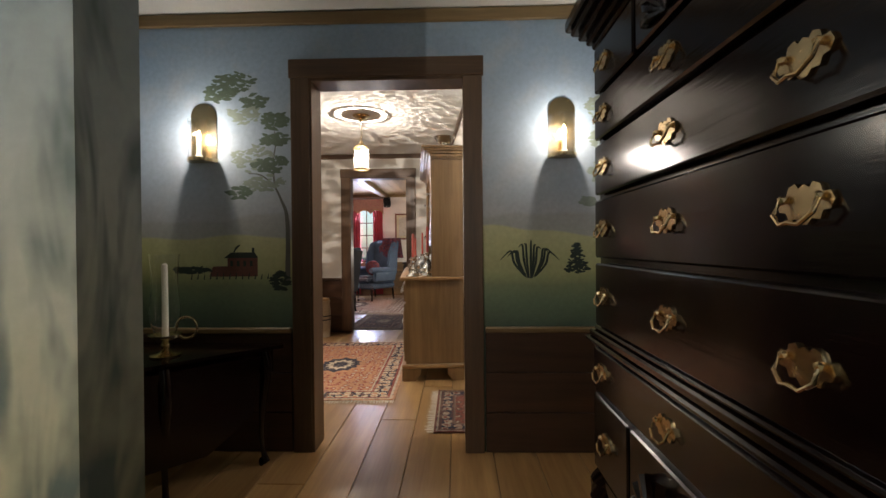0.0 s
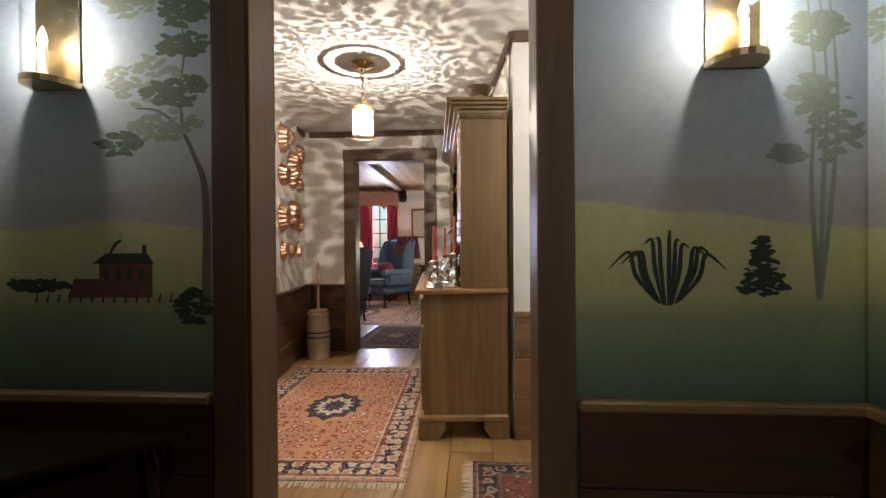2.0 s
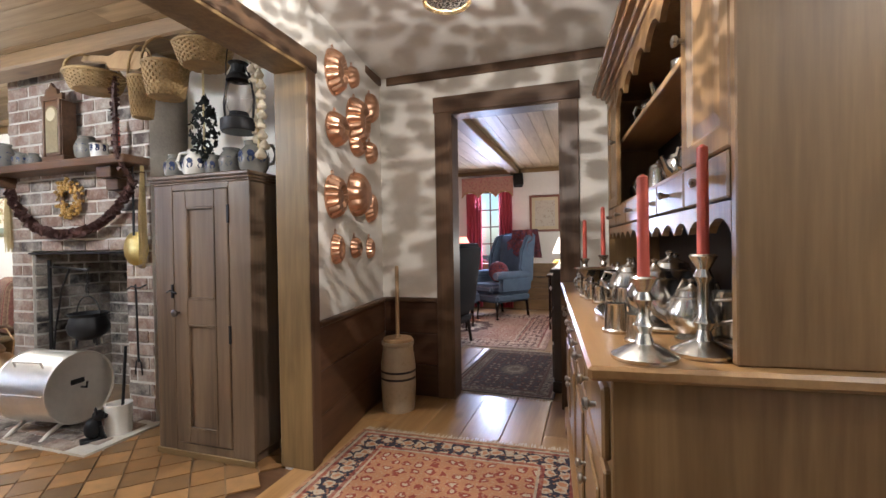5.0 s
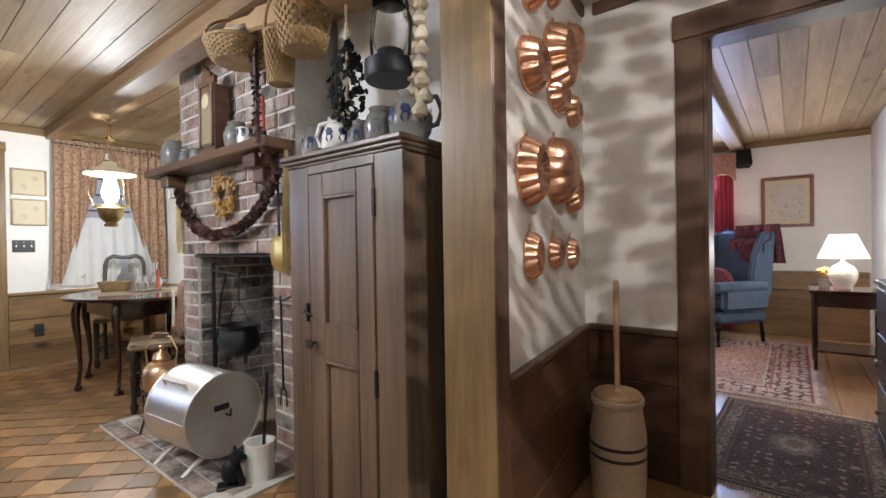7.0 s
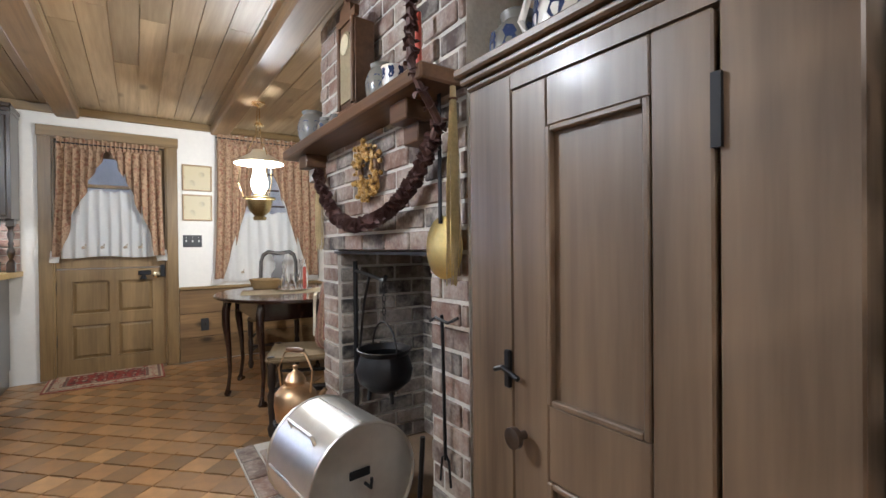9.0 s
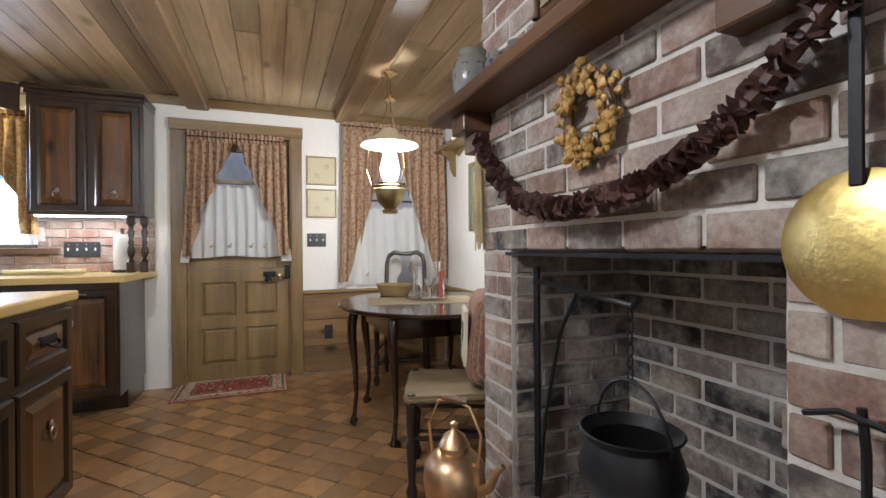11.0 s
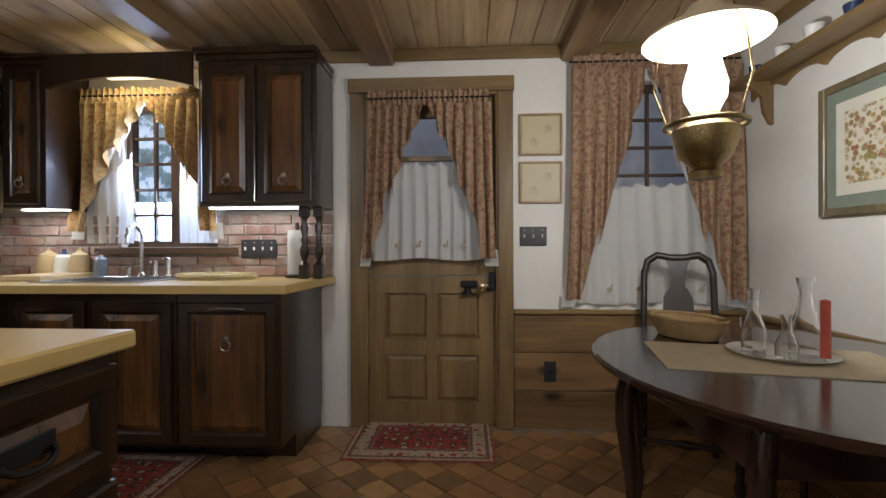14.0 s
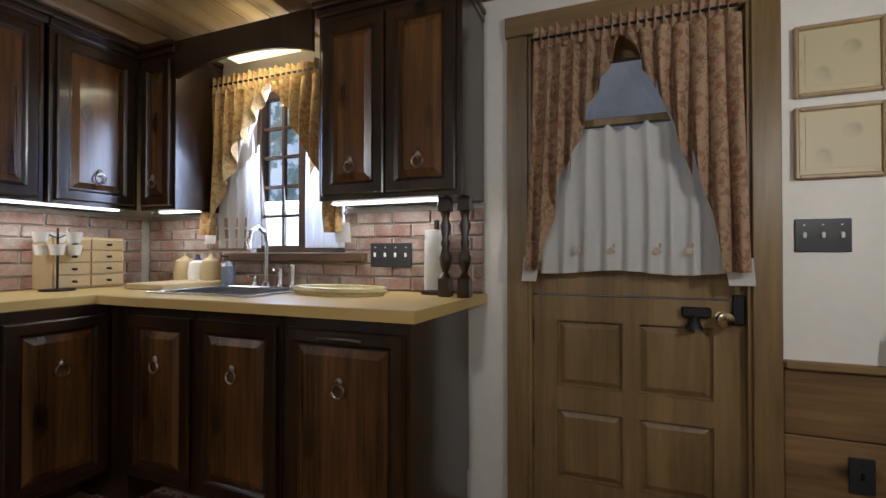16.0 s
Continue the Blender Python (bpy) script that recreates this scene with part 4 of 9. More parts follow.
# ---- rugs ----
def rug_material(name, w, l, field, border, accent, pale):
    """A Persian pattern: bands round the edge, a medallion and scattered motifs."""
    m, t, b = nodes(name)
    c = t.nodes.new("ShaderNodeTexCoord")
    s = t.nodes.new("ShaderNodeSeparateXYZ")
    t.links.new(c.outputs["Object"], s.inputs[0])

    def mt(op, a, b_=None, c_=None):
        n = t.nodes.new("ShaderNodeMath")
        n.operation = op
        for i, v in enumerate((a, b_, c_)):
            if v is None:
                continue
            if isinstance(v, (int, float)):
                n.inputs[i].default_value = v
            else:
                t.links.new(v, n.inputs[i])
        return n.outputs[0]
    ax, ay = mt("ABSOLUTE", s.outputs[0]), mt("ABSOLUTE", s.outputs[1])
    d = mt("MINIMUM", mt("SUBTRACT", w / 2, ax), mt("SUBTRACT", l / 2, ay))
    bw = w * 0.17
    vo = nd(t, "ShaderNodeTexVoronoi", Scale=15.0)
    vo.inputs["Randomness"].default_value = 0.4
    warp = nd(t, "ShaderNodeTexNoise", Scale=26.0, Detail=3.0)
    t.links.new(c.outputs["Object"], warp.inputs["Vector"])
    wadd = t.nodes.new("ShaderNodeVectorMath")
    wadd.operation = "MULTIPLY_ADD"
    wadd.inputs[1].default_value = (0.06, 0.06, 0.0)
    t.links.new(warp.outputs["Color"], wadd.inputs[0])
    t.links.new(c.outputs["Object"], wadd.inputs[2])
    t.links.new(wadd.outputs[0], vo.inputs["Vector"])
    vf = nd(t, "ShaderNodeTexVoronoi", Scale=52.0)
    t.links.new(c.outputs["Object"], vf.inputs["Vector"])
    motif_ = ramp(t, vo.outputs["Distance"], [(0.0, pale), (0.16, pale), (0.2, accent), (0.34, accent), (0.38, field), (1, field)])
    bmotif = ramp(t, vo.outputs["Distance"], [(0.0, field), (0.2, field), (0.24, pale), (0.4, pale), (0.44, border), (1, border)])
    fl = mix(t, ramp(t, vf.outputs["Distance"], [(0.2, (0.55, 0.55, 0.55)), (0.32, (0, 0, 0))]), motif_, mix(t, 0.5, field, pale))
    bd = mix(t, ramp(t, vf.outputs["Distance"], [(0.2, (0.7, 0.7, 0.7)), (0.34, (0, 0, 0))]), bmotif, field)
    wob = noise_tex(t, c.outputs["Object"], 30, 1)
    ang = mt("ARCTAN2", s.outputs[1], s.outputs[0])
    med = mt("ADD", mt("SQRT", mt("ADD", mt("POWER", mt("DIVIDE", ax, w * 0.17), 2.0), mt("POWER", mt("DIVIDE", ay, w * 0.23), 2.0))), mt("ADD", mt("MULTIPLY", mt("ABSOLUTE", mt("SINE", mt("MULTIPLY", ang, 6.0))), 0.16), mt("MULTIPLY", wob, 0.12)))
    inner = ramp(t, med, [(0.0, border), (0.5, pale), (0.7, border), (0.95, border), (1.12, pale), (1.2, field)])
    for n in t.nodes:
        if n.type == "VALTORGB":
            n.color_ramp.interpolation = "CONSTANT" if n.color_ramp.elements[0].color[0] != 0 else "LINEAR"
    inmed = mt("LESS_THAN", med, 1.2 if w * l > 0.65 else -1.0)
    fl = mix(t, inmed, fl, mix(t, ramp(t, vf.outputs["Distance"], [(0.2, (0.5, 0.5, 0.5)), (0.3, (0, 0, 0))]), inner, pale))
    col = mix(t, mt("LESS_THAN", d, bw), fl, bd)
    for lo, hi, cc in ((bw - 0.012, bw, pale), (bw * 0.84, bw * 0.84 + 0.02, accent), (bw * 0.2, bw * 0.2 + 0.02, accent), (bw * 0.12, bw * 0.2, pale), (-1, bw * 0.1, field)):
        band = mt("MULTIPLY", mt("GREATER_THAN", d, lo), mt("LESS_THAN", d, hi))
        col = mix(t, mt("MULTIPLY", band, 0.75), col, cc)
    wear = noise_tex(t, c.outputs["Object"], 3, 4)
    col = mix(t, 0.5, col, mix(t, 1.0, col, ramp(t, wear, [(0.3, (0.6, 0.6, 0.6)), (0.7, (1.3, 1.3, 1.3))]), "MULTIPLY"))
    fine = noise_tex(t, c.outputs["Object"], 260, 2)
    col = mix(t, 0.4, col, mix(t, 1.0, col, ramp(t, fine, [(0.3, (0.5, 0.5, 0.5)), (0.7, (1.4, 1.4, 1.4))]), "MULTIPLY"))
    t.links.new(col, b.inputs["Base Color"])
    b.inputs["Roughness"].default_value = 0.95
    b.inputs["Specular IOR Level"].default_value = 0.1
    bump(t, b, fine, 0.5, 0.004)
    return m


FRINGE = plain("cream_wool_fringe", (0.6, 0.52, 0.4), 0.95, var=0.2)


def rug(x, y, rz, w, l, colours, label, z=0.002, fringe=True):
    r = thing("rug", x, y, z, rz, label, "rug")
    bm = B()
    bmesh.ops.create_grid(bm, x_segments=10, y_segments=14, size=0.5)
    for v in bm.verts:
        v.co = Vector((v.co.x * w, v.co.y * l, 0.007 + 0.002 * noise.noise(Vector((v.co.x * 6, v.co.y * 6, x)))))
    ext = bmesh.ops.extrude_face_region(bm, geom=list(bm.faces))
    for v in [g for g in ext["geom"] if isinstance(g, bmesh.types.BMVert)]:
        v.co.z = 0.0005
    bmesh.ops.recalc_face_normals(bm, faces=bm.faces)
    part("carpet", bm, rug_material("rug_wool", w, l, *colours), r)
    if fringe:
        q = random.Random(int(x * 100 + y * 10))
        for s in (-1, 1):
            bm = B()
            n = int(w / 0.012)
            for k in range(n):
                a = -w / 2 + w * (k + 0.5) / n
                e = q.uniform(-0.01, 0.01)
                ln = q.uniform(0.035, 0.06)
                vs = [bm.verts.new(p) for p in ((a - 0.004, s * l / 2, 0.004), (a + 0.004, s * l / 2, 0.004), (a + e + 0.004, s * (l / 2 + ln), 0.001), (a + e - 0.003, s * (l / 2 + ln), 0.001))]
                bm.faces.new(vs if s > 0 else vs[::-1])
            part("fringe", bm, FRINGE, r, "knotted cream fringe")
    return r


PERSIAN = ((0.46, 0.23, 0.125), (0.05, 0.045, 0.06), (0.28, 0.07, 0.05), (0.52, 0.43, 0.32))
DARKRUG = ((0.16, 0.055, 0.04), (0.035, 0.035, 0.05), (0.1, 0.05, 0.04), (0.3, 0.24, 0.18))
LIVRUG = ((0.42, 0.32, 0.27), (0.14, 0.1, 0.1), (0.28, 0.13, 0.12), (0.6, 0.54, 0.46))
HALLRUG = ((0.1, 0.085, 0.085), (0.2, 0.16, 0.13), (0.13, 0.07, 0.06), (0.34, 0.29, 0.23))
REDMAT = ((0.27, 0.05, 0.04), (0.42, 0.34, 0.24), (0.1, 0.045, 0.04), (0.45, 0.36, 0.25))
rug(-0.845, 3.745, 1.5, 1.22, 1.93, PERSIAN, "orange and navy Persian rug with a diamond medallion")
rug(0.62, 2.63, 90, 0.76, 1.05, DARKRUG, "small navy and cream Persian rug with a white fringe")
rug(0.25, 0.3, 0, 0.8, 2.3, DARKRUG, "dark Persian runner with a white fringe")
rug(-0.83, 6.15, -2, 0.78, 1.3, HALLRUG, "dark navy and brown patterned rug in the doorway")
rug(-1.75, 8.0, 0, 2.2, 2.2, LIVRUG, "faded red and cream patterned carpet")
rug(-6.39, 3.35, 90, 0.80, 0.56, REDMAT, "red and cream floral door mat", 0.003, False)
rug(-5.86, 1.7, 0, 0.56, 1.1, REDMAT, "red and cream floral mat by the sink", 0.003, False)

# ---- hall things ----
HX0, HX1, HY0, HY1 = -0.20, 0.30, 3.26, 5.02
hutch = thing("hutch", 0, 0, 0, 0, "large honey pine hutch with open shelves over drawers and doors", "hutch")
bm = B()
box(bm, HX0 + 0.02, HX1, HY0 + 0.015, HY1 - 0.015, 0.12, 0.82, 0.003)
part("base_case", bm, HUTCH, hutch)
bm = B()
box(bm, HX0 - 0.012, HX1, HY0 - 0.012, HY1 + 0.012, 0.10, 0.135, 0.008)
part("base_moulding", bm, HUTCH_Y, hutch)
for y0, y1 in ((HY0, HY0 + 0.16), (HY1 - 0.16, HY1)):
    bm = B()
    slab(bm, [(y0, 0.0), (y0 + 0.06, 0.0), (y0 + 0.1, 0.06), (y0 + 0.16, 0.07), (y0 + 0.16, 0.1), (y0, 0.1)] if y0 == HY0 else [(y0, 0.07), (y0 + 0.06, 0.06), (y0 + 0.1, 0.0), (y0 + 0.16, 0.0), (y0 + 0.16, 0.1), (y0, 0.1)], HX0 - 0.01, HX0 + 0.012, Matrix(((0, 0, 1, 0), (1, 0, 0, 0), (0, 1, 0, 0), (0, 0, 0, 1))))
    part("bracket_foot", bm, HUTCH, hutch)
for y in (HY0 - 0.01, HY1 - 0.012):
    for x in (HX0, HX1 - 0.14):
        bm = B()
        slab(bm, [(x, 0.0), (x + 0.1, 0.0), (x + 0.14, 0.06), (x + 0.14, 0.1), (x, 0.1)] if x == HX0 else [(x, 0.06), (x + 0.04, 0.0), (x + 0.14, 0.0), (x + 0.14, 0.1), (x, 0.1)], y, y + 0.022, Matrix(((1, 0, 0, 0), (0, 0, 1, 0), (0, 1, 0, 0), (0, 0, 0, 1))))
        part("bracket_foot", bm, HUTCH, hutch)
bm = B()
box(bm, HX0 - 0.025, HX1, HY0 - 0.02, HY1 + 0.02, 0.82, 0.848, 0.007)
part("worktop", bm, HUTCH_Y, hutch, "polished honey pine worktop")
KNOB = plain("pewter_knob", (0.45, 0.43, 0.4), 0.3, 1.0)


def knob(parent, x, y, z, way=(-1, 0), r=0.014, material=None):
    bm = B()
    lathe(bm, [(0.006, 0), (0.006, 0.012), (r, 0.018), (r, 0.026), (0, 0.031)], 12)
    o = part("knob", bm, material or KNOB, parent, "round knob", True)
    o.matrix_basis = pose(x, y, z, 0, -90 if way[0] < 0 else (90 if way[0] > 0 else 0), 0) if way[1] == 0 else pose(x, y, z, 90 if way[1] < 0 else -90, 0, 0)
    return o


n = 4
w = (HY1 - HY0 - 0.06) / n
for k in range(n):
    y0 = HY0 + 0.03 + k * w
    bm = B()
    box(bm, HX0 + 0.004, HX0 + 0.024, y0 + 0.012, y0 + w - 0.012, 0.645, 0.79, 0.006)
    d = part("drawer", bm, HUTCH, hutch)
    knob(d, HX0 + 0.004, y0 + w * 0.28, 0.72)
    knob(d, HX0 + 0.004, y0 + w * 0.72, 0.72)
    bm = B()
    box(bm, HX0 + 0.006, HX0 + 0.024, y0 + 0.012, y0 + w - 0.012, 0.15, 0.625, 0.005)
    box(bm, HX0 - 0.002, HX0 + 0.008, y0 + 0.075, y0 + w - 0.075, 0.215, 0.56, 0.006)
    d = part("door", bm, HUTCH, hutch)
    knob(d, HX0 + 0.006, y0 + (w - 0.045 if k % 2 == 0 else 0.045), 0.42)
UX = 0.035
for y in (HY0 + 0.02, HY1 - 0.045):
    bm = B()
    box(bm, UX, HX1, y, y + 0.025, 0.848, 1.84, 0.003)
    part("side_panel", bm, HUTCH, hutch)
# back boards carry the shelf shade in their colour
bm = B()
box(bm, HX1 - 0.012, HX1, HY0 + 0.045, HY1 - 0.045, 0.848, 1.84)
part("back_panel", bm, wood("hutch_back_boards", (0.008, 0.005, 0.004), (0.024, 0.014, 0.009), "z", 0.5), hutch, "back boards coloured near black for the shade inside")
for z in (1.25, 1.56):
    bm = B()
    box(bm, UX + 0.03, HX1 - 0.012, HY0 + 0.045, HY1 - 0.045, z, z + 0.02, 0.003)
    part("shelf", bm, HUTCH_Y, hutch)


def scallop(y0, y1, z_hi, z_lo, depth, waves):
    pts = [(y0, z_hi)]
    N = waves * 8
    top = [(y1, z_hi)]
    low = []
    for k in range(N + 1):
        a = k / N
        low.append((y0 + (y1 - y0) * a, z_lo + depth * (abs(math.sin(math.pi * a * waves)) ** 0.7)))
    return pts[:1] + low + top


YZ = Matrix(((0, 0, 1, 0), (1, 0, 0, 0), (0, 1, 0, 0), (0, 0, 0, 1)))
bm = B()
slab(bm, scallop(HY0 + 0.35, HY1 - 0.35, 1.84, 1.72, 0.05, 5), UX, UX + 0.018, YZ)
part("top_apron", bm, HUTCH, hutch, "scalloped apron board")
bm = B()
slab(bm, scallop(HY0 + 0.045, HY1 - 0.045, 1.15, 1.09, 0.03, 13), UX, UX + 0.018, YZ)
part("lower_apron", bm, HUTCH, hutch, "scalloped apron board")
for y, ky in ((HY0 + 0.045, 0.27), (HY1 - 0.345, 0.03)):
    bm = B()

    def rim(px, i):
        return [(px, y + i, 1.25 + i), (px, y + 0.3 - i, 1.25 + i), (px, y + 0.3 - i, 1.83 - i), (px, y + i, 1.83 - i)]
    loft(bm, [rim(UX + 0.018, 0), rim(UX + 0.002, 0), rim(UX - 0.002, 0.004), rim(UX - 0.002, 0.045), rim(UX + 0.008, 0.055), rim(UX + 0.002, 0.085)])
    d = part("upper_door", bm, HUTCH, hutch, "small panelled end door")
    knob(d, UX - 0.002, y + ky, 1.56)
for k in range(6):
    ww = (HY1 - HY0 - 0.09) / 6
    bm = B()
    box(bm, UX - 0.004, HX1 - 0.02, HY0 + 0.05 + k * ww, HY0 + 0.04 + (k + 1) * ww, 1.155, 1.245, 0.004)
    d = part("small_drawer", bm, HUTCH, hutch)
    knob(d, UX - 0.004, HY0 + 0.045 + (k + 0.5) * ww, 1.2, r=0.01)
bm = B()
for o, z0, z1 in ((0.01, 1.835, 1.86), (0.03, 1.86, 1.88), (0.055, 1.88, 1.9), (0.075, 1.9, 1.92)):
    box(bm, UX - o, HX1, HY0 + 0.02 - o * 0.6, HY1 - 0.02 + o * 0.6, z0, z1, 0.004)
part("cornice", bm, HUTCH, hutch)
bm = B()
for k in range(14):
    x = UX + 0.012 + k * 0.018
    box(bm, x, x + 0.01, HY0 + 0.008, HY0 + 0.02, 1.81, 1.832)
part("dentil_strip", bm, HUTCH, hutch)


# pewter
def turned(name, profile, x, y, z, material, label, category, group="", steps=22, handle=None, spout=None, lid=None):
    o = thing(name, x, y, z, random.Random(int(x * 991 + y * 77)).uniform(0, 360), label, category, group)
    bm = B()
    lathe(bm, profile, steps)
    part("body", bm, material, o, smooth=True)
    if handle:
        r, z0, z1, out = handle
        bm = B()
        tube(bm, [(r * 0.9, 0, z1), (r + out * 0.7, 0, z1 + 0.004), (r + out, 0, z1 * 0.65 + z0 * 0.35), (r + out * 0.75, 0, z0 * 0.8 + z1 * 0.2), (r * 0.95, 0, z0)], 0.0055, 8)
        part("handle", bm, material, o, smooth=True)
    if spout:
        r, z0, z1, out = spout
        bm = B()
        tube(bm, [(-r * 0.85, 0, z0), (-r - out * 0.5, 0, z0 + (z1 - z0) * 0.3), (-r - out * 0.75, 0, z0 + (z1 - z0) * 0.7), (-r - out, 0, z1)], [0.016, 0.012, 0.009, 0.007], 8)
        part("spout", bm, material, o, smooth=True)
    if lid:
        bm = B()
        lathe(bm, lid, steps)
        part("lid", bm, material, o, smooth=True)
    return o


def shell(profile, t=0.003):
    return profile + [(max(r - t, 0.001), h + (t if i == len(profile) - 1 else 0)) for i, (r, h) in reversed(list(enumerate(profile)))][:-1] + [(0, profile[0][1] + t)]


def teapot(x, y, z, s=1.0):
    turned("teapot", [(0, 0), (0.04 * s, 0), (0.042 * s, 0.008 * s), (0.03 * s, 0.014 * s), (0.062 * s, 0.05 * s), (0.066 * s, 0.08 * s), (0.05 * s, 0.115 * s), (0.04 * s, 0.12 * s)], x, y, z, PEWTER, "polished pewter teapot with a domed lid", "teapot", "pewter on the hutch", handle=(0.06 * s, 0.05 * s, 0.11 * s, 0.05 * s), spout=(0.06 * s, 0.055 * s, 0.12 * s, 0.05 * s), lid=[(0.042 * s, 0.12 * s), (0.036 * s, 0.135 * s), (0.01 * s, 0.146 * s), (0.006 * s, 0.152 * s), (0.01 * s, 0.162 * s), (0, 0.168 * s)])


def tankard(x, y, z, s=1.0, lidded=False):
    p = [(0, 0), (0.046 * s, 0), (0.047 * s, 0.01 * s), (0.041 * s, 0.016 * s), (0.037 * s, 0.1 * s), (0.039 * s, 0.105 * s), (0.036 * s, 0.105 * s), (0.035 * s, 0.02 * s), (0, 0.02 * s)]
    turned("tankard", p, x, y, z, PEWTER, "polished pewter tankard with a curved handle", "tankard", "pewter on the hutch", handle=(0.038 * s, 0.025 * s, 0.09 * s, 0.035 * s), lid=[(0.04 * s, 0.106 * s), (0.034 * s, 0.118 * s), (0.012 * s, 0.128 * s), (0.008 * s, 0.138 * s), (0, 0.143 * s)] if lidded else None)


def pbowl(x, y, z, s=1.0):
    turned("bowl", [(0, 0), (0.05 * s, 0), (0.052 * s, 0.008 * s), (0.03 * s, 0.016 * s), (0.028 * s, 0.026 * s), (0.07 * s, 0.045 * s), (0.098 * s, 0.085 * s), (0.106 * s, 0.088 * s), (0.095 * s, 0.084 * s), (0.066 * s, 0.048 * s), (0, 0.038 * s)], x, y, z, PEWTER, "footed polished pewter bowl on the hutch", "bowl", "pewter on the hutch")


def candlestick(x, y, z, hgt=0.2, candle=0.22):
    o = turned("candlestick", [(0, 0), (0.06, 0), (0.062, 0.008), (0.04, 0.02), (0.018, 0.03), (0.012, 0.05), (0.02, 0.065), (0.011, 0.08), (0.011, hgt - 0.06), (0.018, hgt - 0.045), (0.012, hgt - 0.03), (0.026, hgt - 0.004), (0.022, hgt), (0, hgt)], x, y, z, PEWTER, "pewter candlestick with a tall red candle", "candlestick", "candlesticks on the hutch")
    bm = B()
    lathe(bm, [(0.0115, hgt), (0.0105, hgt + candle), (0.003, hgt + candle + 0.006), (0, hgt + candle + 0.006)], 12)
    part("candle", bm, WAXRED, o, "tall red candle", True)


ZT = 0.849
tray = thing("tray", 0.0, 3.84, ZT, 0, "large oval pewter tray", "tray")
bm = B()
slab(bm, [(0.14 * math.cos(2 * math.pi * k / 28), 0.27 * math.sin(2 * math.pi * k / 28)) for k in range(28)], 0.002, 0.006)
part("plate", bm, PEWTER, tray)
bm = B()
tube(bm, [(0.145 * math.cos(2 * math.pi * k / 28), 0.275 * math.sin(2 * math.pi * k / 28), 0.008) for k in range(28)], 0.008, 8, True)
part("rim", bm, PEWTER, tray, smooth=True)
for x, y, s in ((-0.02, 3.66, 1.05), (0.06, 3.84, 1.15), (-0.03, 3.98, 1.0)):
    teapot(x, y, ZT + 0.007, s)
tankard(-0.07, 3.8, ZT + 0.007, 0.8)
candlestick(-0.115, 3.31, ZT, 0.16, 0.19)
candlestick(0.005, 3.36, ZT, 0.2, 0.21)
candlestick(-0.02, 4.78, ZT, 0.16, 0.24)
candlestick(-0.1, 4.9, ZT, 0.14, 0.2)
pbowl(0.09, 4.22, ZT, 1.1)
pbowl(-0.05, 4.48, ZT, 1.25)
pbowl(0.13, 4.32, ZT, 1.0)
for x, y, s in ((-0.13, 4.38, 0.7), (-0.14, 4.3, 0.65), (-0.12, 4.62, 0.8), (-0.13, 4.7, 0.75), (0.1, 4.6, 0.9), (-0.13, 3.57, 0.7), (0.12, 3.5, 0.9), (0.14, 3.62, 0.95), (0.06, 3.52, 0.75), (-0.13, 4.22, 0.6)):
    tankard(x, y, ZT, s)
for z, ys in ((1.271, (3.5, 3.72, 3.95, 4.15, 4.4, 4.62, 4.82)), (1.581, (3.55, 3.8, 4.05, 4.3, 4.55, 4.8))):
    for k, y in enumerate(ys):
        if k % 3 == 0:
            teapot(0.17, y, z, 0.85)
        else:
            tankard(0.16, y, z, 1.0, k % 3 == 1)
turned("urn", [(0, 0), (0.05, 0), (0.05, 0.012), (0.018, 0.025), (0.018, 0.04), (0.06, 0.06), (0.085, 0.1), (0.09, 0.105), (0.082, 0.1), (0, 0.06)], 0.16, 3.42, 1.921, PEWTER, "footed pewter urn on top of the hutch", "urn")

for x, y, s in ((-0.08, 4.2, 0.75), (-0.11, 4.12, 0.6), (0.08, 4.2, 0.9), (0.14, 4.48, 0.8), (-0.14, 4.54, 0.6), (-0.03, 4.68, 0.7), (0.04, 4.88, 0.8), (0.16, 3.9, 1.0), (-0.1, 3.46, 0.6)):
    tankard(x, y, ZT, s, x > 0)
for x, y, s in ((0.12, 4.75, 0.9), (0.02, 4.58, 0.8), (0.02, 3.49, 0.85), (0.15, 4.12, 1.1)):
    teapot(x, y, ZT, s)
for x, y, s in ((-0.1, 4.78, 0.5), (0.0, 4.38, 0.8)):
    pbowl(x, y, ZT, s)
# hutch and all that stands on it follow the skewed wall
TURN_H = Matrix.Translation((-0.2, 3.27, 0)) @ pose(0, 0, 0, 0, 0, 5.0) @ Matrix.Translation((0.2, -3.27, 0))
for ob in list(bpy.data.objects):
    if ob.parent is None and ob.type == "EMPTY" and ob.name.startswith(("hutch", "tray", "teapot", "tankard", "candlestick", "bowl", "urn")):
        ob.matrix_basis = TURN_H @ ob.matrix_basis

# butter churn
CROCK = plain("salt_glazed_stoneware", (0.5, 0.42, 0.3), 0.3, var=0.12, scale=12, bumps=0.05)
COBALT = plain("cobalt_blue_glaze", (0.012, 0.015, 0.03), 0.4)
LIDWOOD = wood("pale_turned_wood", (0.32, 0.2, 0.1), (0.5, 0.34, 0.18), "z", 0.5)
churn = thing("butter_churn", -1.42, 5.06, 0, 0, "stoneware butter churn with two dark bands and a wooden dasher", "butter churn")
bm = B()
lathe(bm, [(0, 0), (0.098, 0), (0.104, 0.01), (0.112, 0.15), (0.113, 0.3), (0.1, 0.39), (0.098, 0.42), (0.106, 0.43), (0.106, 0.45), (0.09, 0.45), (0.09, 0.42), (0, 0.42)], 36)
part("crock", bm, CROCK, churn, smooth=True)
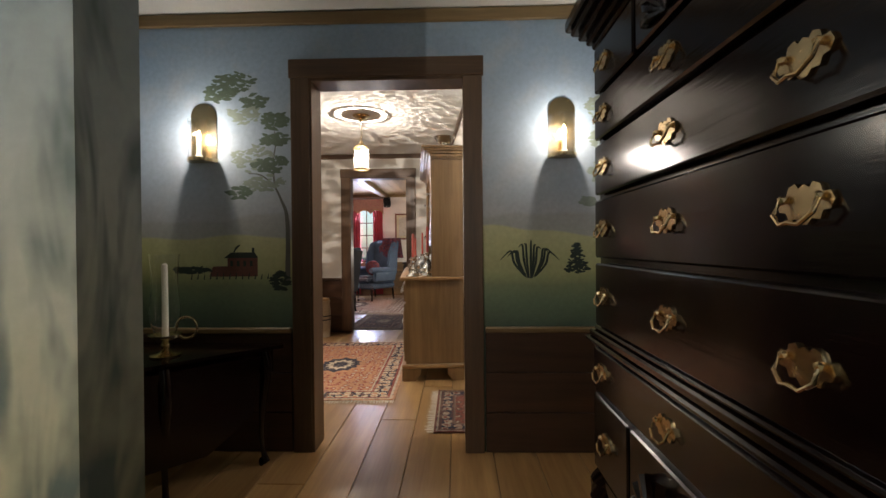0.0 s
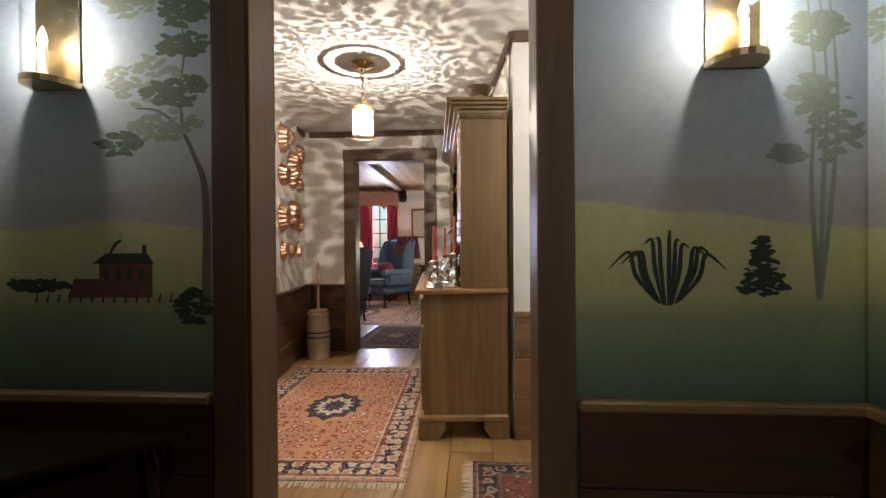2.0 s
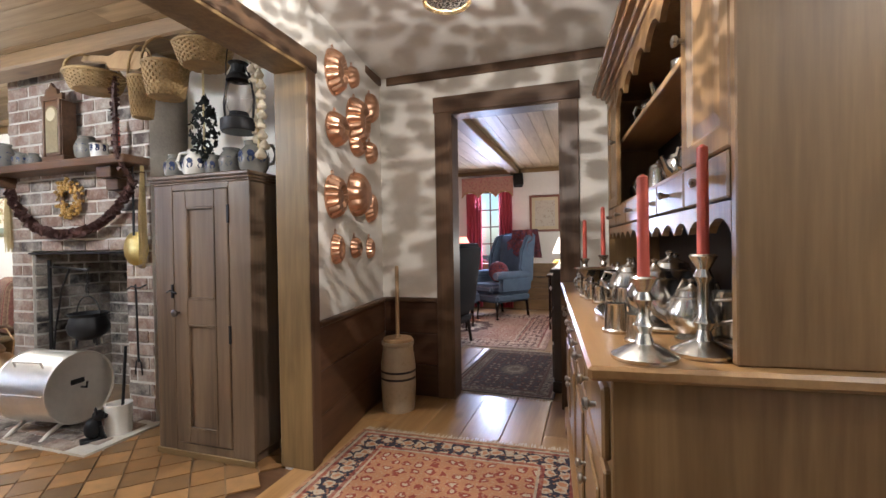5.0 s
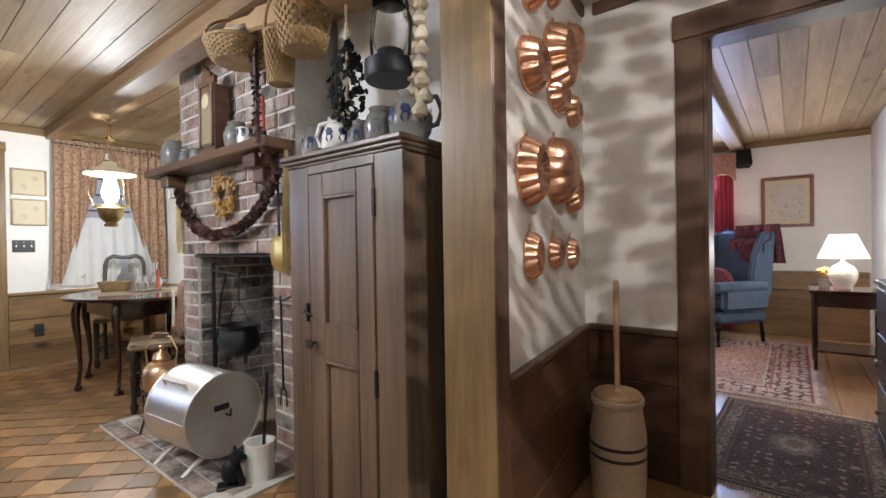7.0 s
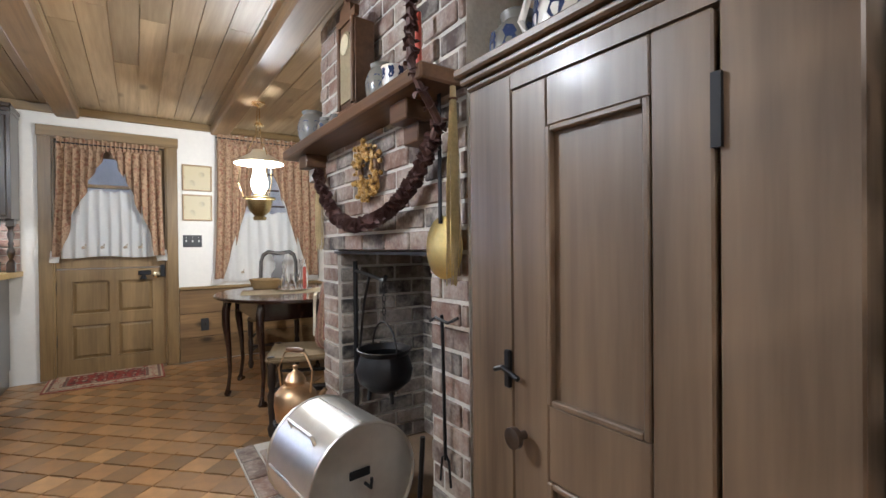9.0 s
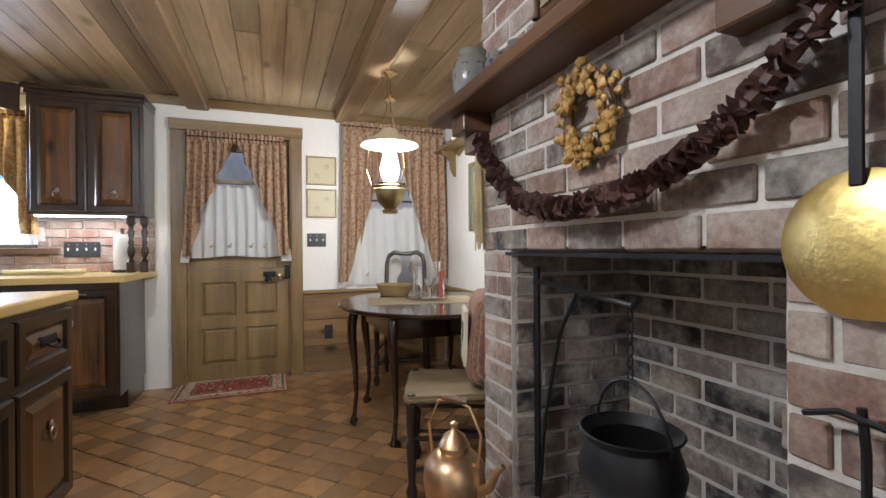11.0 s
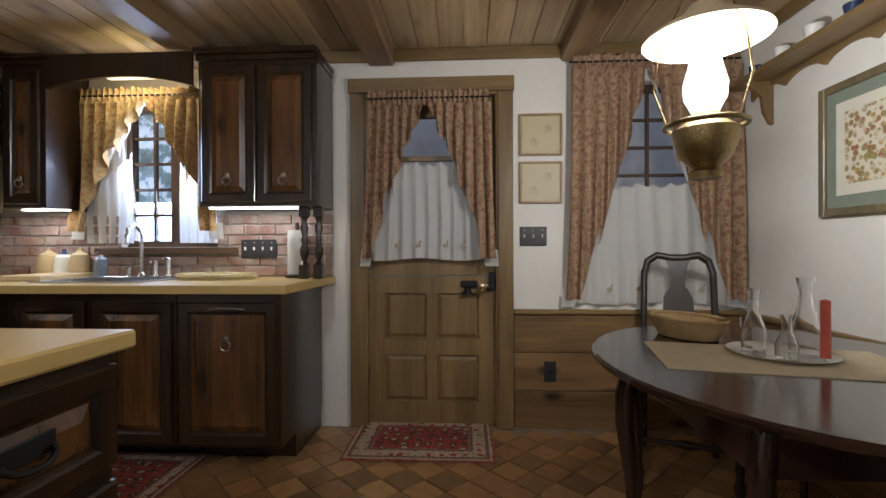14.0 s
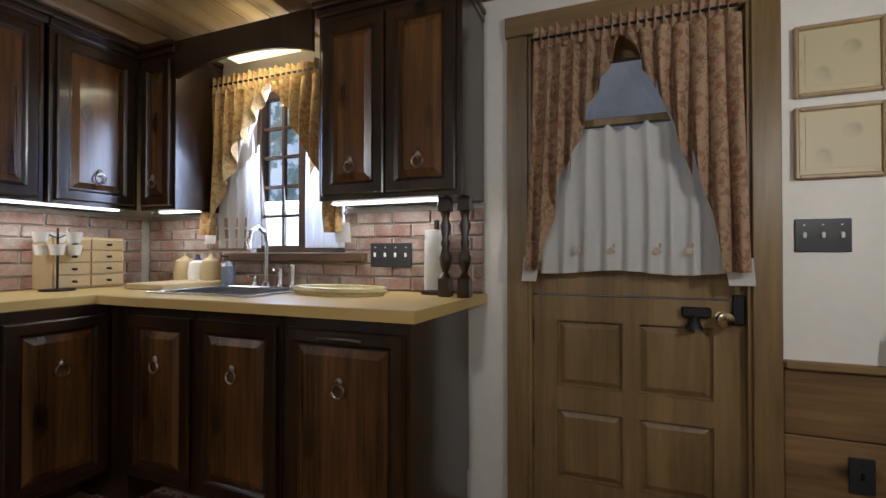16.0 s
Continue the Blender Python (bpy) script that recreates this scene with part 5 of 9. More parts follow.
for z in (0.21, 0.255):
    bm = B()
    lathe(bm, [(0.1135, z), (0.1145, z + 0.002), (0.1145, z + 0.012), (0.1135, z + 0.014)], 36)
    part("band", bm, COBALT, churn, "dark blue glazed band", True)
bm = B()
lathe(bm, [(0, 0.445), (0.097, 0.445), (0.097, 0.465), (0.09, 0.472), (0.02, 0.474), (0.02, 0.49), (0, 0.49)], 30)
part("lid", bm, LIDWOOD, churn, "pale wooden lid", True)
bm = B()
lathe(bm, [(0.012, 0.45), (0.0125, 0.93), (0.008, 0.94), (0, 0.941)], 12)
part("dasher", bm, LIDWOOD, churn, "wooden dasher stick", True)


# copper moulds
def mould(y, z, w, h, kind):
    o = thing("copper_mould", -1.598 + askew(y), y, z, 7.7, {"flute": "fluted oval copper jelly mould hung on the wall", "ring": "round copper ring mould hung on the wall", "melon": "ribbed copper melon mould hung on the wall"}[kind], "mould", "copper moulds on the wall")
    bm = B()
    N, rings = 84, []
    prof = [(1.0, 0.0), (1.0, 0.012), (0.93, 0.016), (0.86, 0.05), (0.7, 0.09), (0.5, 0.1), (0.3, 0.075), (0.12, 0.085)] if kind != "melon" else [(1.0, 0.0), (1.0, 0.01), (0.94, 0.014), (0.9, 0.05), (0.78, 0.085), (0.55, 0.11), (0.3, 0.118), (0.1, 0.12)]
    lobes = {"flute": 14, "ring": 10, "melon": 8}[kind]
    for i, (r, d) in enumerate(prof):
        ring = []
        for k in range(N):
            a = 2 * math.pi * k / N
            f = 1 + ((0.15 if i < 6 else 0.08) * abs(math.cos(lobes * a / 2)) - 0.08 if i >= 2 else 0)
            ring.append((d * (w + h) * 1.6 + 0.002, r * f * w / 2 * math.cos(a), r * f * h / 2 * math.sin(a)))
        rings.append(ring)
    loft(bm, rings)
    part("bowl", bm, COPPER, o, smooth=True)
    bm = B()
    tube(bm, [(0.004, 0.012 * math.cos(a), h / 2 + 0.012 + 0.012 * math.sin(a)) for a in [2 * math.pi * k / 10 for k in range(10)]], 0.0025, 6, True)
    part("hanging_ring", bm, COPPER, o, smooth=True)


for y, z, w, h, kind in ((4.53, 2.03, 0.2, 0.25, "flute"), (4.80, 2.1, 0.12, 0.13, "melon"), (4.54, 1.72, 0.22, 0.19, "ring"), (4.83, 1.84, 0.25, 0.29, "flute"), (5.1, 2.0, 0.15, 0.2, "melon"), (4.85, 1.70, 0.2, 0.14, "ring"), (5.09, 1.7, 0.16, 0.15, "ring"), (4.5, 1.345, 0.2, 0.24, "flute"), (4.82, 1.39, 0.24, 0.27, "melon"), (5.06, 1.33, 0.15, 0.2, "flute"), (4.525, 1.06, 0.12, 0.17, "flute"), (4.8, 1.065, 0.13, 0.13, "ring"), (5.05, 1.058, 0.1, 0.14, "flute")):
    mould(y, z, w, h, kind)


# hanging lantern
def lantern_glass():
    """Wavy cut glass: clear facets between frosted ripples."""
    m, t, b = nodes("rippled_lantern_glass")
    out = t.nodes["Material Output"]
    c = t.nodes.new("ShaderNodeTexCoord")
    s = t.nodes.new("ShaderNodeSeparateXYZ")
    t.links.new(c.outputs["Object"], s.inputs[0])
    at = nd(t, "ShaderNodeMath")
    at.operation = "ARCTAN2"
    t.links.new(s.outputs[1], at.inputs[0])
    t.links.new(s.outputs[0], at.inputs[1])
    cm = t.nodes.new("ShaderNodeCombineXYZ")
    t.links.new(at.outputs[0], cm.inputs[0])
    t.links.new(s.outputs[2], cm.inputs[1])
    mp = t.nodes.new("ShaderNodeMapping")
    mp.inputs["Scale"].default_value = (0.03, 1.0, 1.0)
    t.links.new(cm.outputs[0], mp.inputs[0])
    warp = nd(t, "ShaderNodeTexNoise", Scale=70.0, Detail=1.0)
    t.links.new(mp.outputs[0], warp.inputs["Vector"])
    ad = t.nodes.new("ShaderNodeVectorMath")
    ad.operation = "MULTIPLY_ADD"
    ad.inputs[1].default_value = (0.005, 0.005, 0.0)
    t.links.new(warp.outputs["Color"], ad.inputs[0])
    t.links.new(mp.outputs[0], ad.inputs[2])
    vo = nd(t, "ShaderNodeTexVoronoi", Scale=300.0)
    vo.voronoi_dimensions = "2D"
    t.links.new(ad.outputs[0], vo.inputs["Vector"])
    mask = ramp(t, vo.outputs["Distance"], [(0.36, (0.11, 0.11, 0.11)), (0.62, (1, 1, 1))])
    tr = t.nodes.new("ShaderNodeBsdfTransparent")
    tl = t.nodes.new("ShaderNodeBsdfTranslucent")
    tl.inputs[0].default_value = (0.07, 0.066, 0.056, 1)
    mx = t.nodes.new("ShaderNodeMixShader")
    t.links.new(mask, mx.inputs[0])
    t.links.new(tl.outputs[0], mx.inputs[1])
    t.links.new(tr.outputs[0], mx.inputs[2])
    t.links.new(mx.outputs[0], out.inputs[0])
    return m


pl = thing("hall_lantern", -0.61, 3.65, 1.79, 0, "brass hall lantern with rippled glass hung on a chain", "ceiling lamp")
bm = B()
lathe(bm, [(0, 0.493), (0.075, 0.493), (0.078, 0.487), (0.05, 0.47), (0.02, 0.462), (0.012, 0.44), (0, 0.44)], 28)
part("canopy", bm, BRASS, pl, "brass ceiling canopy", True)
bm = B()
for k in range(9):
    c = 0.275 + k * 0.0195
    tube(bm, [((0.009 if k % 2 else 0) * math.cos(a), (0 if k % 2 else 0.009) * math.cos(a), c + 0.0135 * math.sin(a)) for a in [2 * math.pi * i / 10 for i in range(10)]], 0.0022, 5, True)
part("chain", bm, BRASS, pl, "brass chain", True)
bm = B()
tube(bm, [(0.068 * math.cos(2 * math.pi * k / 28), 0.068 * math.sin(2 * math.pi * k / 28), 0.188) for k in range(28)], 0.005, 7, True)
lathe(bm, [(0.056, 0.206), (0.054, 0.214), (0.03, 0.232), (0.014, 0.25), (0.012, 0.265), (0, 0.266)], 24)
for k in range(4):
    a = math.pi * k / 2 + 0.3
    tube(bm, [(0.068 * math.cos(a), 0.068 * math.sin(a), 0.19), (0.05 * math.cos(a), 0.05 * math.sin(a), 0.22), (0.02 * math.cos(a), 0.02 * math.sin(a), 0.236)], 0.003, 6)
part("cap", bm, BRASS, pl, smooth=True)
bm = B()
lathe(bm, [(0.068, 0.0), (0.073, 0.003), (0.073, 0.013), (0.068, 0.016), (0.062, 0.008), (0.068, 0.0)], 28)
part("bottom_rim", bm, BRASS, pl, smooth=True)
bm = B()
lathe(bm, [(0.066, 0.014), (0.066, 0.187)], 40)
part("glass_cylinder", bm, lantern_glass(), pl, "rippled clear glass cylinder", True)
bm = B()
lathe(bm, [(0, 0), (0.012, 0.006), (0.016, 0.03), (0.01, 0.055), (0, 0.065)], 12, 0, 0, 0.05)
o = part("bulb", bm, glow("lantern_bulb_glow", (1.0, 0.82, 0.58), 40), pl, "glowing bulb", True)
o.visible_shadow = False


def globe_light(x, y, z, label):
    """A flush ceiling fixture with an opal globe."""
    o = thing("ceiling_light", x, y, z, 0, label, "ceiling lamp")
    bm = B()
    lathe(bm, [(0, 0), (0.08, 0), (0.085, -0.012), (0.06, -0.03), (0, -0.03)], 24)
    part("canopy", bm, BRASS, o, smooth=True)
    bm = B()
    lathe(bm, [(0.055, -0.03), (0.1, -0.08), (0.12, -0.15), (0.1, -0.22), (0.05, -0.26), (0, -0.27)], 28)
    q = part("globe", bm, glow("lit_opal_globe", (1.0, 0.93, 0.82), 5), o, "glowing opal glass globe", True)
    q.visible_shadow = False


globe_light(1.0, 2.7, Z_H, "opal globe ceiling light in the alcove")
# unseen fixture added round the kitchen fill lamp
globe_light(-3.3, 2.7, Z_K, "added opal globe fill light in the kitchen, out of view")

# ---- kitchen ----
LINEN = plain("white_linen", (0.78, 0.76, 0.72), 0.9, var=0.06, scale=20, bumps=0.2)

_t = LINEN.node_tree
_tl = _t.nodes.new("ShaderNodeBsdfTranslucent")
_tl.inputs[0].default_value = (0.8, 0.79, 0.77, 1)
_mx = _t.nodes.new("ShaderNodeMixShader")
_mx.inputs[0].default_value = 0.4
_t.links.new(_t.nodes["Principled BSDF"].outputs[0], _mx.inputs[1])
_t.links.new(_tl.outputs[0], _mx.inputs[2])
_t.links.new(_mx.outputs[0], _t.nodes["Material Output"].inputs[0])


def floral(name, base, motif_, dark):
    m, t, b = nodes(name)
    v = coords(t)
    vo = nd(t, "ShaderNodeTexVoronoi", Scale=24.0)
    t.links.new(v, vo.inputs["Vector"])
    n = noise_tex(t, v, 38, 3, 0.6, 1.0)
    c = mix(t, ramp(t, vo.outputs["Distance"], [(0.22, (1, 1, 1)), (0.4, (0, 0, 0))]), base, motif_)
    c = mix(t, ramp(t, n, [(0.5, (0, 0, 0)), (0.6, (0.8, 0.8, 0.8))]), c, dark)
    t.links.new(c, b.inputs["Base Color"])
    b.inputs["Roughness"].default_value = 0.95
    b.inputs["Specular IOR Level"].default_value = 0.1
    bump(t, b, noise_tex(t, v, 300, 2), 0.3, 0.003)
    return m


CHINTZ = floral("paisley_curtain_cloth", (0.36, 0.245, 0.155), (0.27, 0.13, 0.085), (0.19, 0.11, 0.07))
# the paisley again, yellowed for the sink light; also serves as pelmet trim
SINKLIT_AND_TRIM_GOLD = floral("sink_lit_and_trim_gold_cloth", (0.4, 0.27, 0.12), (0.33, 0.17, 0.07), (0.22, 0.12, 0.05))


def sheet(bm, to, y0, y1, top, bottom, folds, depth, n=70, rows=14, flare=1.0):
    """A hanging cloth from y0 to y1; top and bottom give its heights, folds run down it."""
    grid = []
    for i in range(n + 1):
        u = i / n
        y = y0 + (y1 - y0) * u
        zt, zb = top(u), bottom(u)
        col = []
        for j in range(rows + 1):
            v = j / rows
            d = depth * (0.5 + 0.5 * v * flare) * math.sin(2 * math.pi * folds * u + 0.8 * math.sin(3 * v + 5 * u))
            col.append(bm.verts.new(to(y + 0.3 * depth * math.cos(2 * math.pi * folds * u + v), d, zt + (zb - zt) * v)))
        grid.append(col)
    for i in range(n):
        for j in range(rows):
            bm.faces.new((grid[i][j], grid[i + 1][j], grid[i + 1][j + 1], grid[i][j + 1]))


def window_curtains(name, x, y0, y1, top, apex, tip, cafe_top, cafe_bot, cloth, label, bias=0.0, cafe=True, steps=2.6, bow=0.6):
    """A ruffled heading, two side tails cut in steps and a white cafe curtain, hung on the west wall."""
    c = thing(name, x, (y0 + y1) / 2, top, 0, label, "curtain")
    w = (y1 - y0) / 2
    bm = B()
    sheet(bm, lambda y, d, z: (0.065 + d, y, z), -w, w, lambda u: 0.035 + 0.008 * math.sin(60 * u) + 0.005 * math.sin(151 * u), lambda u: -0.055, 24, 0.013, 170, 5)
    part("heading_ruffle", bm, cloth, c, "gathered ruffle on the rod", True)
    for s in (-1, 1):
        a, b = s * w * 1.02, bias + s * 0.012

        def low(u):
            k = max(0.0, (u - 0.2) / 0.8)
            saw = (k * steps + 0.2) % 1.0
            return tip + 0.06 - top + (apex - tip - 0.06) * k ** bow + 0.16 * (saw - 0.4) * (1 - k)

        def lining(u):
            k = max(0.0, (u - 0.2) / 0.8)
            saw = (k * steps + 0.2) % 1.0
            return low(u) - (0.065 * (1 - saw) ** 1.3 * (1 - k) if k < 0.7 else -0.02)
        bm = B()
        sheet(bm, lambda y, d, z: (0.07 + d, y + s * 0.03 * max(0.0, -z / (top - tip)) ** 2, z), a, b, lambda u: -0.045, low, 6.5, 0.03, 150, 20)
        part("side_tail", bm, cloth, c, "patterned side tail with a stepped hem", True)
        bm = B()
        sheet(bm, lambda y, d, z: (0.037 + d * 0.1, y + s * 0.045 * max(0.0, -z / (top - tip)) ** 2, z), a * 1.01, b, lambda u: low(u) + 0.05, lining, 6.5, 0.016, 150, 6)
        part("tail_lining", bm, LINEN, c, "white lining of the tail", True)
    if cafe:
        rs = random.Random(int(y0 * 50))
        ph = [rs.uniform(0, 6.28) for _ in range(4)]
        bm = B()
        sheet(bm, lambda y, d, z: (0.017 + d + 0.003 * math.sin(31 * y + ph[0]), y * (0.9 + 0.12 * (cafe_top - top - z) / (cafe_top - cafe_bot)), z), -w * 0.93, w * 0.93, lambda u: cafe_top + 0.01 * math.sin(55 * u + ph[1]) + 0.008 * math.sin(23 * u + ph[2]) - top, lambda u: cafe_bot + 0.008 * math.sin(9 * u + ph[3]) - top, 8.5, 0.014, 150, 12)
        part("cafe_curtain", bm, LINEN, c, "white gathered cafe curtain", True)
        rod = B()
        tube(rod, [(-0.002, -w * 0.9, cafe_top - 0.02 - top), (-0.002, w * 0.9, cafe_top - 0.02 - top)], 0.004, 8)
        part("cafe_rod", rod, IRON, c, smooth=True)
        for k, u in enumerate((-0.55, -0.18, 0.3, 0.62)):
            bm = B()
            blob(bm, 0.0, 0.0, 0.0, 0.02, 2, 0.15, 0.8, 0.7, 0.5)
            blob(bm, 0.0, 0.012, 0.02, 0.008, 1, 0.2, 0.7, 1.4)
            o = part("embroidered_hen", bm, STITCH, c, "small faded embroidered hen", True)
            o.matrix_basis = pose(0.034, u * w * 0.95, cafe_bot + 0.085 - top)
    rod = B()
    tube(rod, [(0.065, -w * 1.02, -0.01), (0.065, w * 1.02, -0.01)], 0.006, 8)
    part("curtain_rod", rod, IRON, c, smooth=True)
    return c


STITCH = plain("faded_brown_stitching", (0.46, 0.38, 0.28), 0.95, var=0.3, scale=60)
window_curtains("door_curtain", -6.545, 3.02, 3.735, 1.985, 1.93, 1.0, 1.59, 1.02, CHINTZ, "tan floral curtains with white cafe curtain on the door", -0.01, True, 2.6, 0.74)
window_curtains("window_curtain", -6.552, 4.215, 5.16, 2.175, 2.09, 0.76, 1.45, 0.76, CHINTZ, "tan floral curtains with white cafe curtain at the window", -0.03, True, 3.0, 1.05)
wc = window_curtains("window_curtain", -6.552, 1.2, 2.06, 2.04, 1.97, 1.17, 1.5, 1.1, SINKLIT_AND_TRIM_GOLD, "floral curtains over the sink, coloured gold for the lamplight, with parted white sheers", 0.02, False, 3.6, 0.62)
for a, b, za, zb in ((-0.4, -0.1, -0.62, -0.36), (0.2, 0.44, -0.42, -0.66)):
    bm = B()
    sheet(bm, lambda y, d, z: (0.016 + d, y, z), a, b, lambda u: za + (zb - za) * u + 0.01 * math.sin(40 * u), lambda u: -0.915, 4.5, 0.012, 60, 9)
    part("sheer", bm, LINEN, wc, "white sheer panel", True)


# windows
FRAMEW = wood("window_frame_wood", (0.05, 0.028, 0.016), (0.12, 0.07, 0.035), "z", 0.45)
strip("window_sill", -6.57, -6.5, 1.3, 2.2, 1.055, 1.098, TRIM_Y, "dark wooden window sill over the sink")


def window(name, axis, at, a0, a1, z0, z1, cols, rows, label, bar=0.018):
    root = B()

    def bx(bm, p, q, c0, c1, lo, hi):
        box(bm, *((c0, c1, p, q) if axis == "y" else (p, q, c0, c1)), lo, hi, 0.002)
    bx(root, a0, a0 + 0.035, at, at + 0.06, z0, z1)
    bx(root, a1 - 0.035, a1, at, at + 0.06, z0, z1)
    bx(root, a0 + 0.035, a1 - 0.035, at, at + 0.06, z0, z0 + 0.04)
    bx(root, a0 + 0.035, a1 - 0.035, at, at + 0.06, z1 - 0.04, z1)
    w = tagged(part(name, root, FRAMEW), label, "window", "", "structure")
    for k in range(1, cols):
        bm = B()
        a = a0 + 0.035 + (a1 - a0 - 0.07) * k / cols
        bw = bar if k != cols // 2 or cols < 4 else bar * 3.4
        bx(bm, a - bw / 2, a + bw / 2, at + 0.015, at + 0.045, z0 + 0.04, z1 - 0.04)
        part("muntin", bm, FRAMEW, w)
    for k in range(1, rows):
        bm = B()
        z = z0 + 0.04 + (z1 - z0 - 0.08) * k / rows
        bx(bm, a0 + 0.035, a1 - 0.035, at + 0.018, at + 0.042, z - bar / 2, z + bar / 2)
        part("muntin", bm, FRAMEW, w)
    for i in range(cols):
        for j in range(rows):
            bm = B()
            pa, qa = a0 + 0.035 + (a1 - a0 - 0.07) * i / cols, a0 + 0.035 + (a1 - a0 - 0.07) * (i + 1) / cols
            pz, qz = z0 + 0.04 + (z1 - z0 - 0.08) * j / rows, z0 + 0.04 + (z1 - z0 - 0.08) * (j + 1) / rows
            bx(bm, pa, qa, at + 0.027, at + 0.031, pz, qz)
            o = part("pane", bm, PANE, w)
            o.visible_shadow = False
    return w


window("window_1", "y", -6.66, 1.44, 2.06, 1.1, 2.0, 4, 5, "dark wooden casement window with small panes over the sink")
window("window_2", "y", -6.70, 4.43, 5.0, 0.98, 2.08, 2, 6, "small-paned wooden window behind the table")
window("window_3", "x", 9.66, -2.03, -1.53, 0.75, 1.95, 2, 4, "white sash window with small panes")


def outdoors(name, green):
    m, t, b = nodes(name)
    v = coords(t)
    n = noise_tex(t, v, 1.6, 6, 0.7)
    c = ramp(t, n, [(0.3, (0.05, 0.08, 0.06)), (0.5, green), (0.56, (0.75, 0.85, 1.0))])
    b.inputs["Base Color"].default_value = (0, 0, 0, 1)
    t.links.new(c, b.inputs["Emission Color"])
    b.inputs["Emission Strength"].default_value = 1.9
    return m


bm = B()
box(bm, -13.1, -13.0, -6, 3.2, -0.4, 6)
setting("backdrop", bm, outdoors("distant_trees", (0.2, 0.28, 0.3)), "dim garden trees and pale sky outside", "backdrop")
bm = B()
box(bm, -8.3, -8.2, 2.5, 7.0, -0.4, 3)
setting("porch_wall", bm, plain("grey_porch_paint", (0.8, 0.72, 0.66), 0.8), "plain grey porch wall outside", "wall")

# dutch door
door = tagged(new("door_1"), "golden-brown four-panel dutch door with a curtained window", "door", "", "structure")
door.matrix_basis = pose(-6.60, 2.99, 0.01)
DW = 0.80


def panel_door(parent, name, y0, y1, z0, z1, panels, material, thick=0.035):
    bm = B()
    ys = sorted({y0, y1, *[p for pn in panels for p in pn[:2]]})
    zs = sorted({z0, z1, *[p for pn in panels for p in pn[2:]]})
    for a, b_ in zip(ys, ys[1:]):
        for c, d in zip(zs, zs[1:]):
            inside = any(pn[0] <= a and b_ <= pn[1] and pn[2] <= c and d <= pn[3] for pn in panels)
            if inside:
                box(bm, -thick * 0.9, -thick * 0.6, a, b_, c, d)
            else:
                box(bm, -thick, 0, a, b_, c, d)
    o = part(name, bm, material, parent)
    for a, b_, c, d in panels:
        bm = B()
        e = 0.022
        x0, x1 = -thick * 0.6 + 0.0005, -0.009
        loft(bm, [[(x0, a + 0.008, c + 0.008), (x0, b_ - 0.008, c + 0.008), (x0, b_ - 0.008, d - 0.008), (x0, a + 0.008, d - 0.008)], [(x1, a + e + 0.008, c + e + 0.008), (x1, b_ - e - 0.008, c + e + 0.008), (x1, b_ - e - 0.008, d - e - 0.008), (x1, a + e + 0.008, d - e - 0.008)]])
        part("raised_panel", bm, material, o)
    return o


panel_door(door, "lower_leaf", 0.002, DW - 0.002, 0.0, 0.905, [(0.11, 0.37, 0.13, 0.42), (0.43, 0.69, 0.13, 0.42), (0.11, 0.37, 0.52, 0.8), (0.43, 0.69, 0.52, 0.8)], OAK)
bm = B()
for a, b_, c, d in ((0.002, 0.11, 0.912, 2.0), (0.69, DW - 0.002, 0.912, 2.0), (0.11, 0.69, 0.912, 1.05), (0.11, 0.69, 1.88, 2.0), (0.11, 0.69, 1.615, 1.645)):
    box(bm, -0.035, 0, a, b_, c, d, 0.002)
part("upper_leaf", bm, OAK, door)
bm = B()
box(bm, -0.02, -0.016, 0.11, 0.69, 1.05, 1.88)
o = part("pane", bm, PANE, door)
o.visible_shadow = False
bm = B()
lathe(bm, [(0.028, 0), (0.028, 0.006), (0.01, 0.01), (0.01, 0.03), (0.03, 0.045), (0.028, 0.065), (0, 0.072)], 18, m=pose(0, 0.72, 0.84, 0, 90, 0))
part("door_knob", bm, plain("clear_brass_knob", (0.7, 0.6, 0.4), 0.15, 1.0), door, "round polished knob", True)
bm = B()
box(bm, 0.0, 0.03, 0.58, 0.68, 0.84, 0.88, 0.006)
lathe(bm, [(0.005, 0.0), (0.014, -0.01), (0.03, -0.045), (0.032, -0.05), (0, -0.048)], 14, 0.03, 0.62, 0.85)
box(bm, 0.0, 0.02, 0.75, 0.79, 0.82, 0.93, 0.004)
part("latch_and_bell", bm, IRON, door, "black iron latch with a small bell", True)
for z in (0.25, 0.7):
    bm = B()
    box(bm, 0.0, 0.006, -0.005, 0.012, z, z + 0.1)
    part("hinge", bm, IRON, door)


# cabinets
def ring_pull(parent, x, y, z, r=0.024, material=None):
    bm = B()
    blob(bm, x + 0.006, y, z + r, 0.014, 2, 0.5, 1, 1.3)
    tube(bm, [(x + 0.012, y + r * math.sin(a), z + r * math.cos(a) - 0.004) for a in [2 * math.pi * k / 16 for k in range(16)]], 0.004, 7, True)
    return part("ring_pull", bm, material or PULL, parent, "antique ring pull", True)


PULL = plain("antique_pull_metal", (0.4, 0.36, 0.3), 0.3, 1.0)


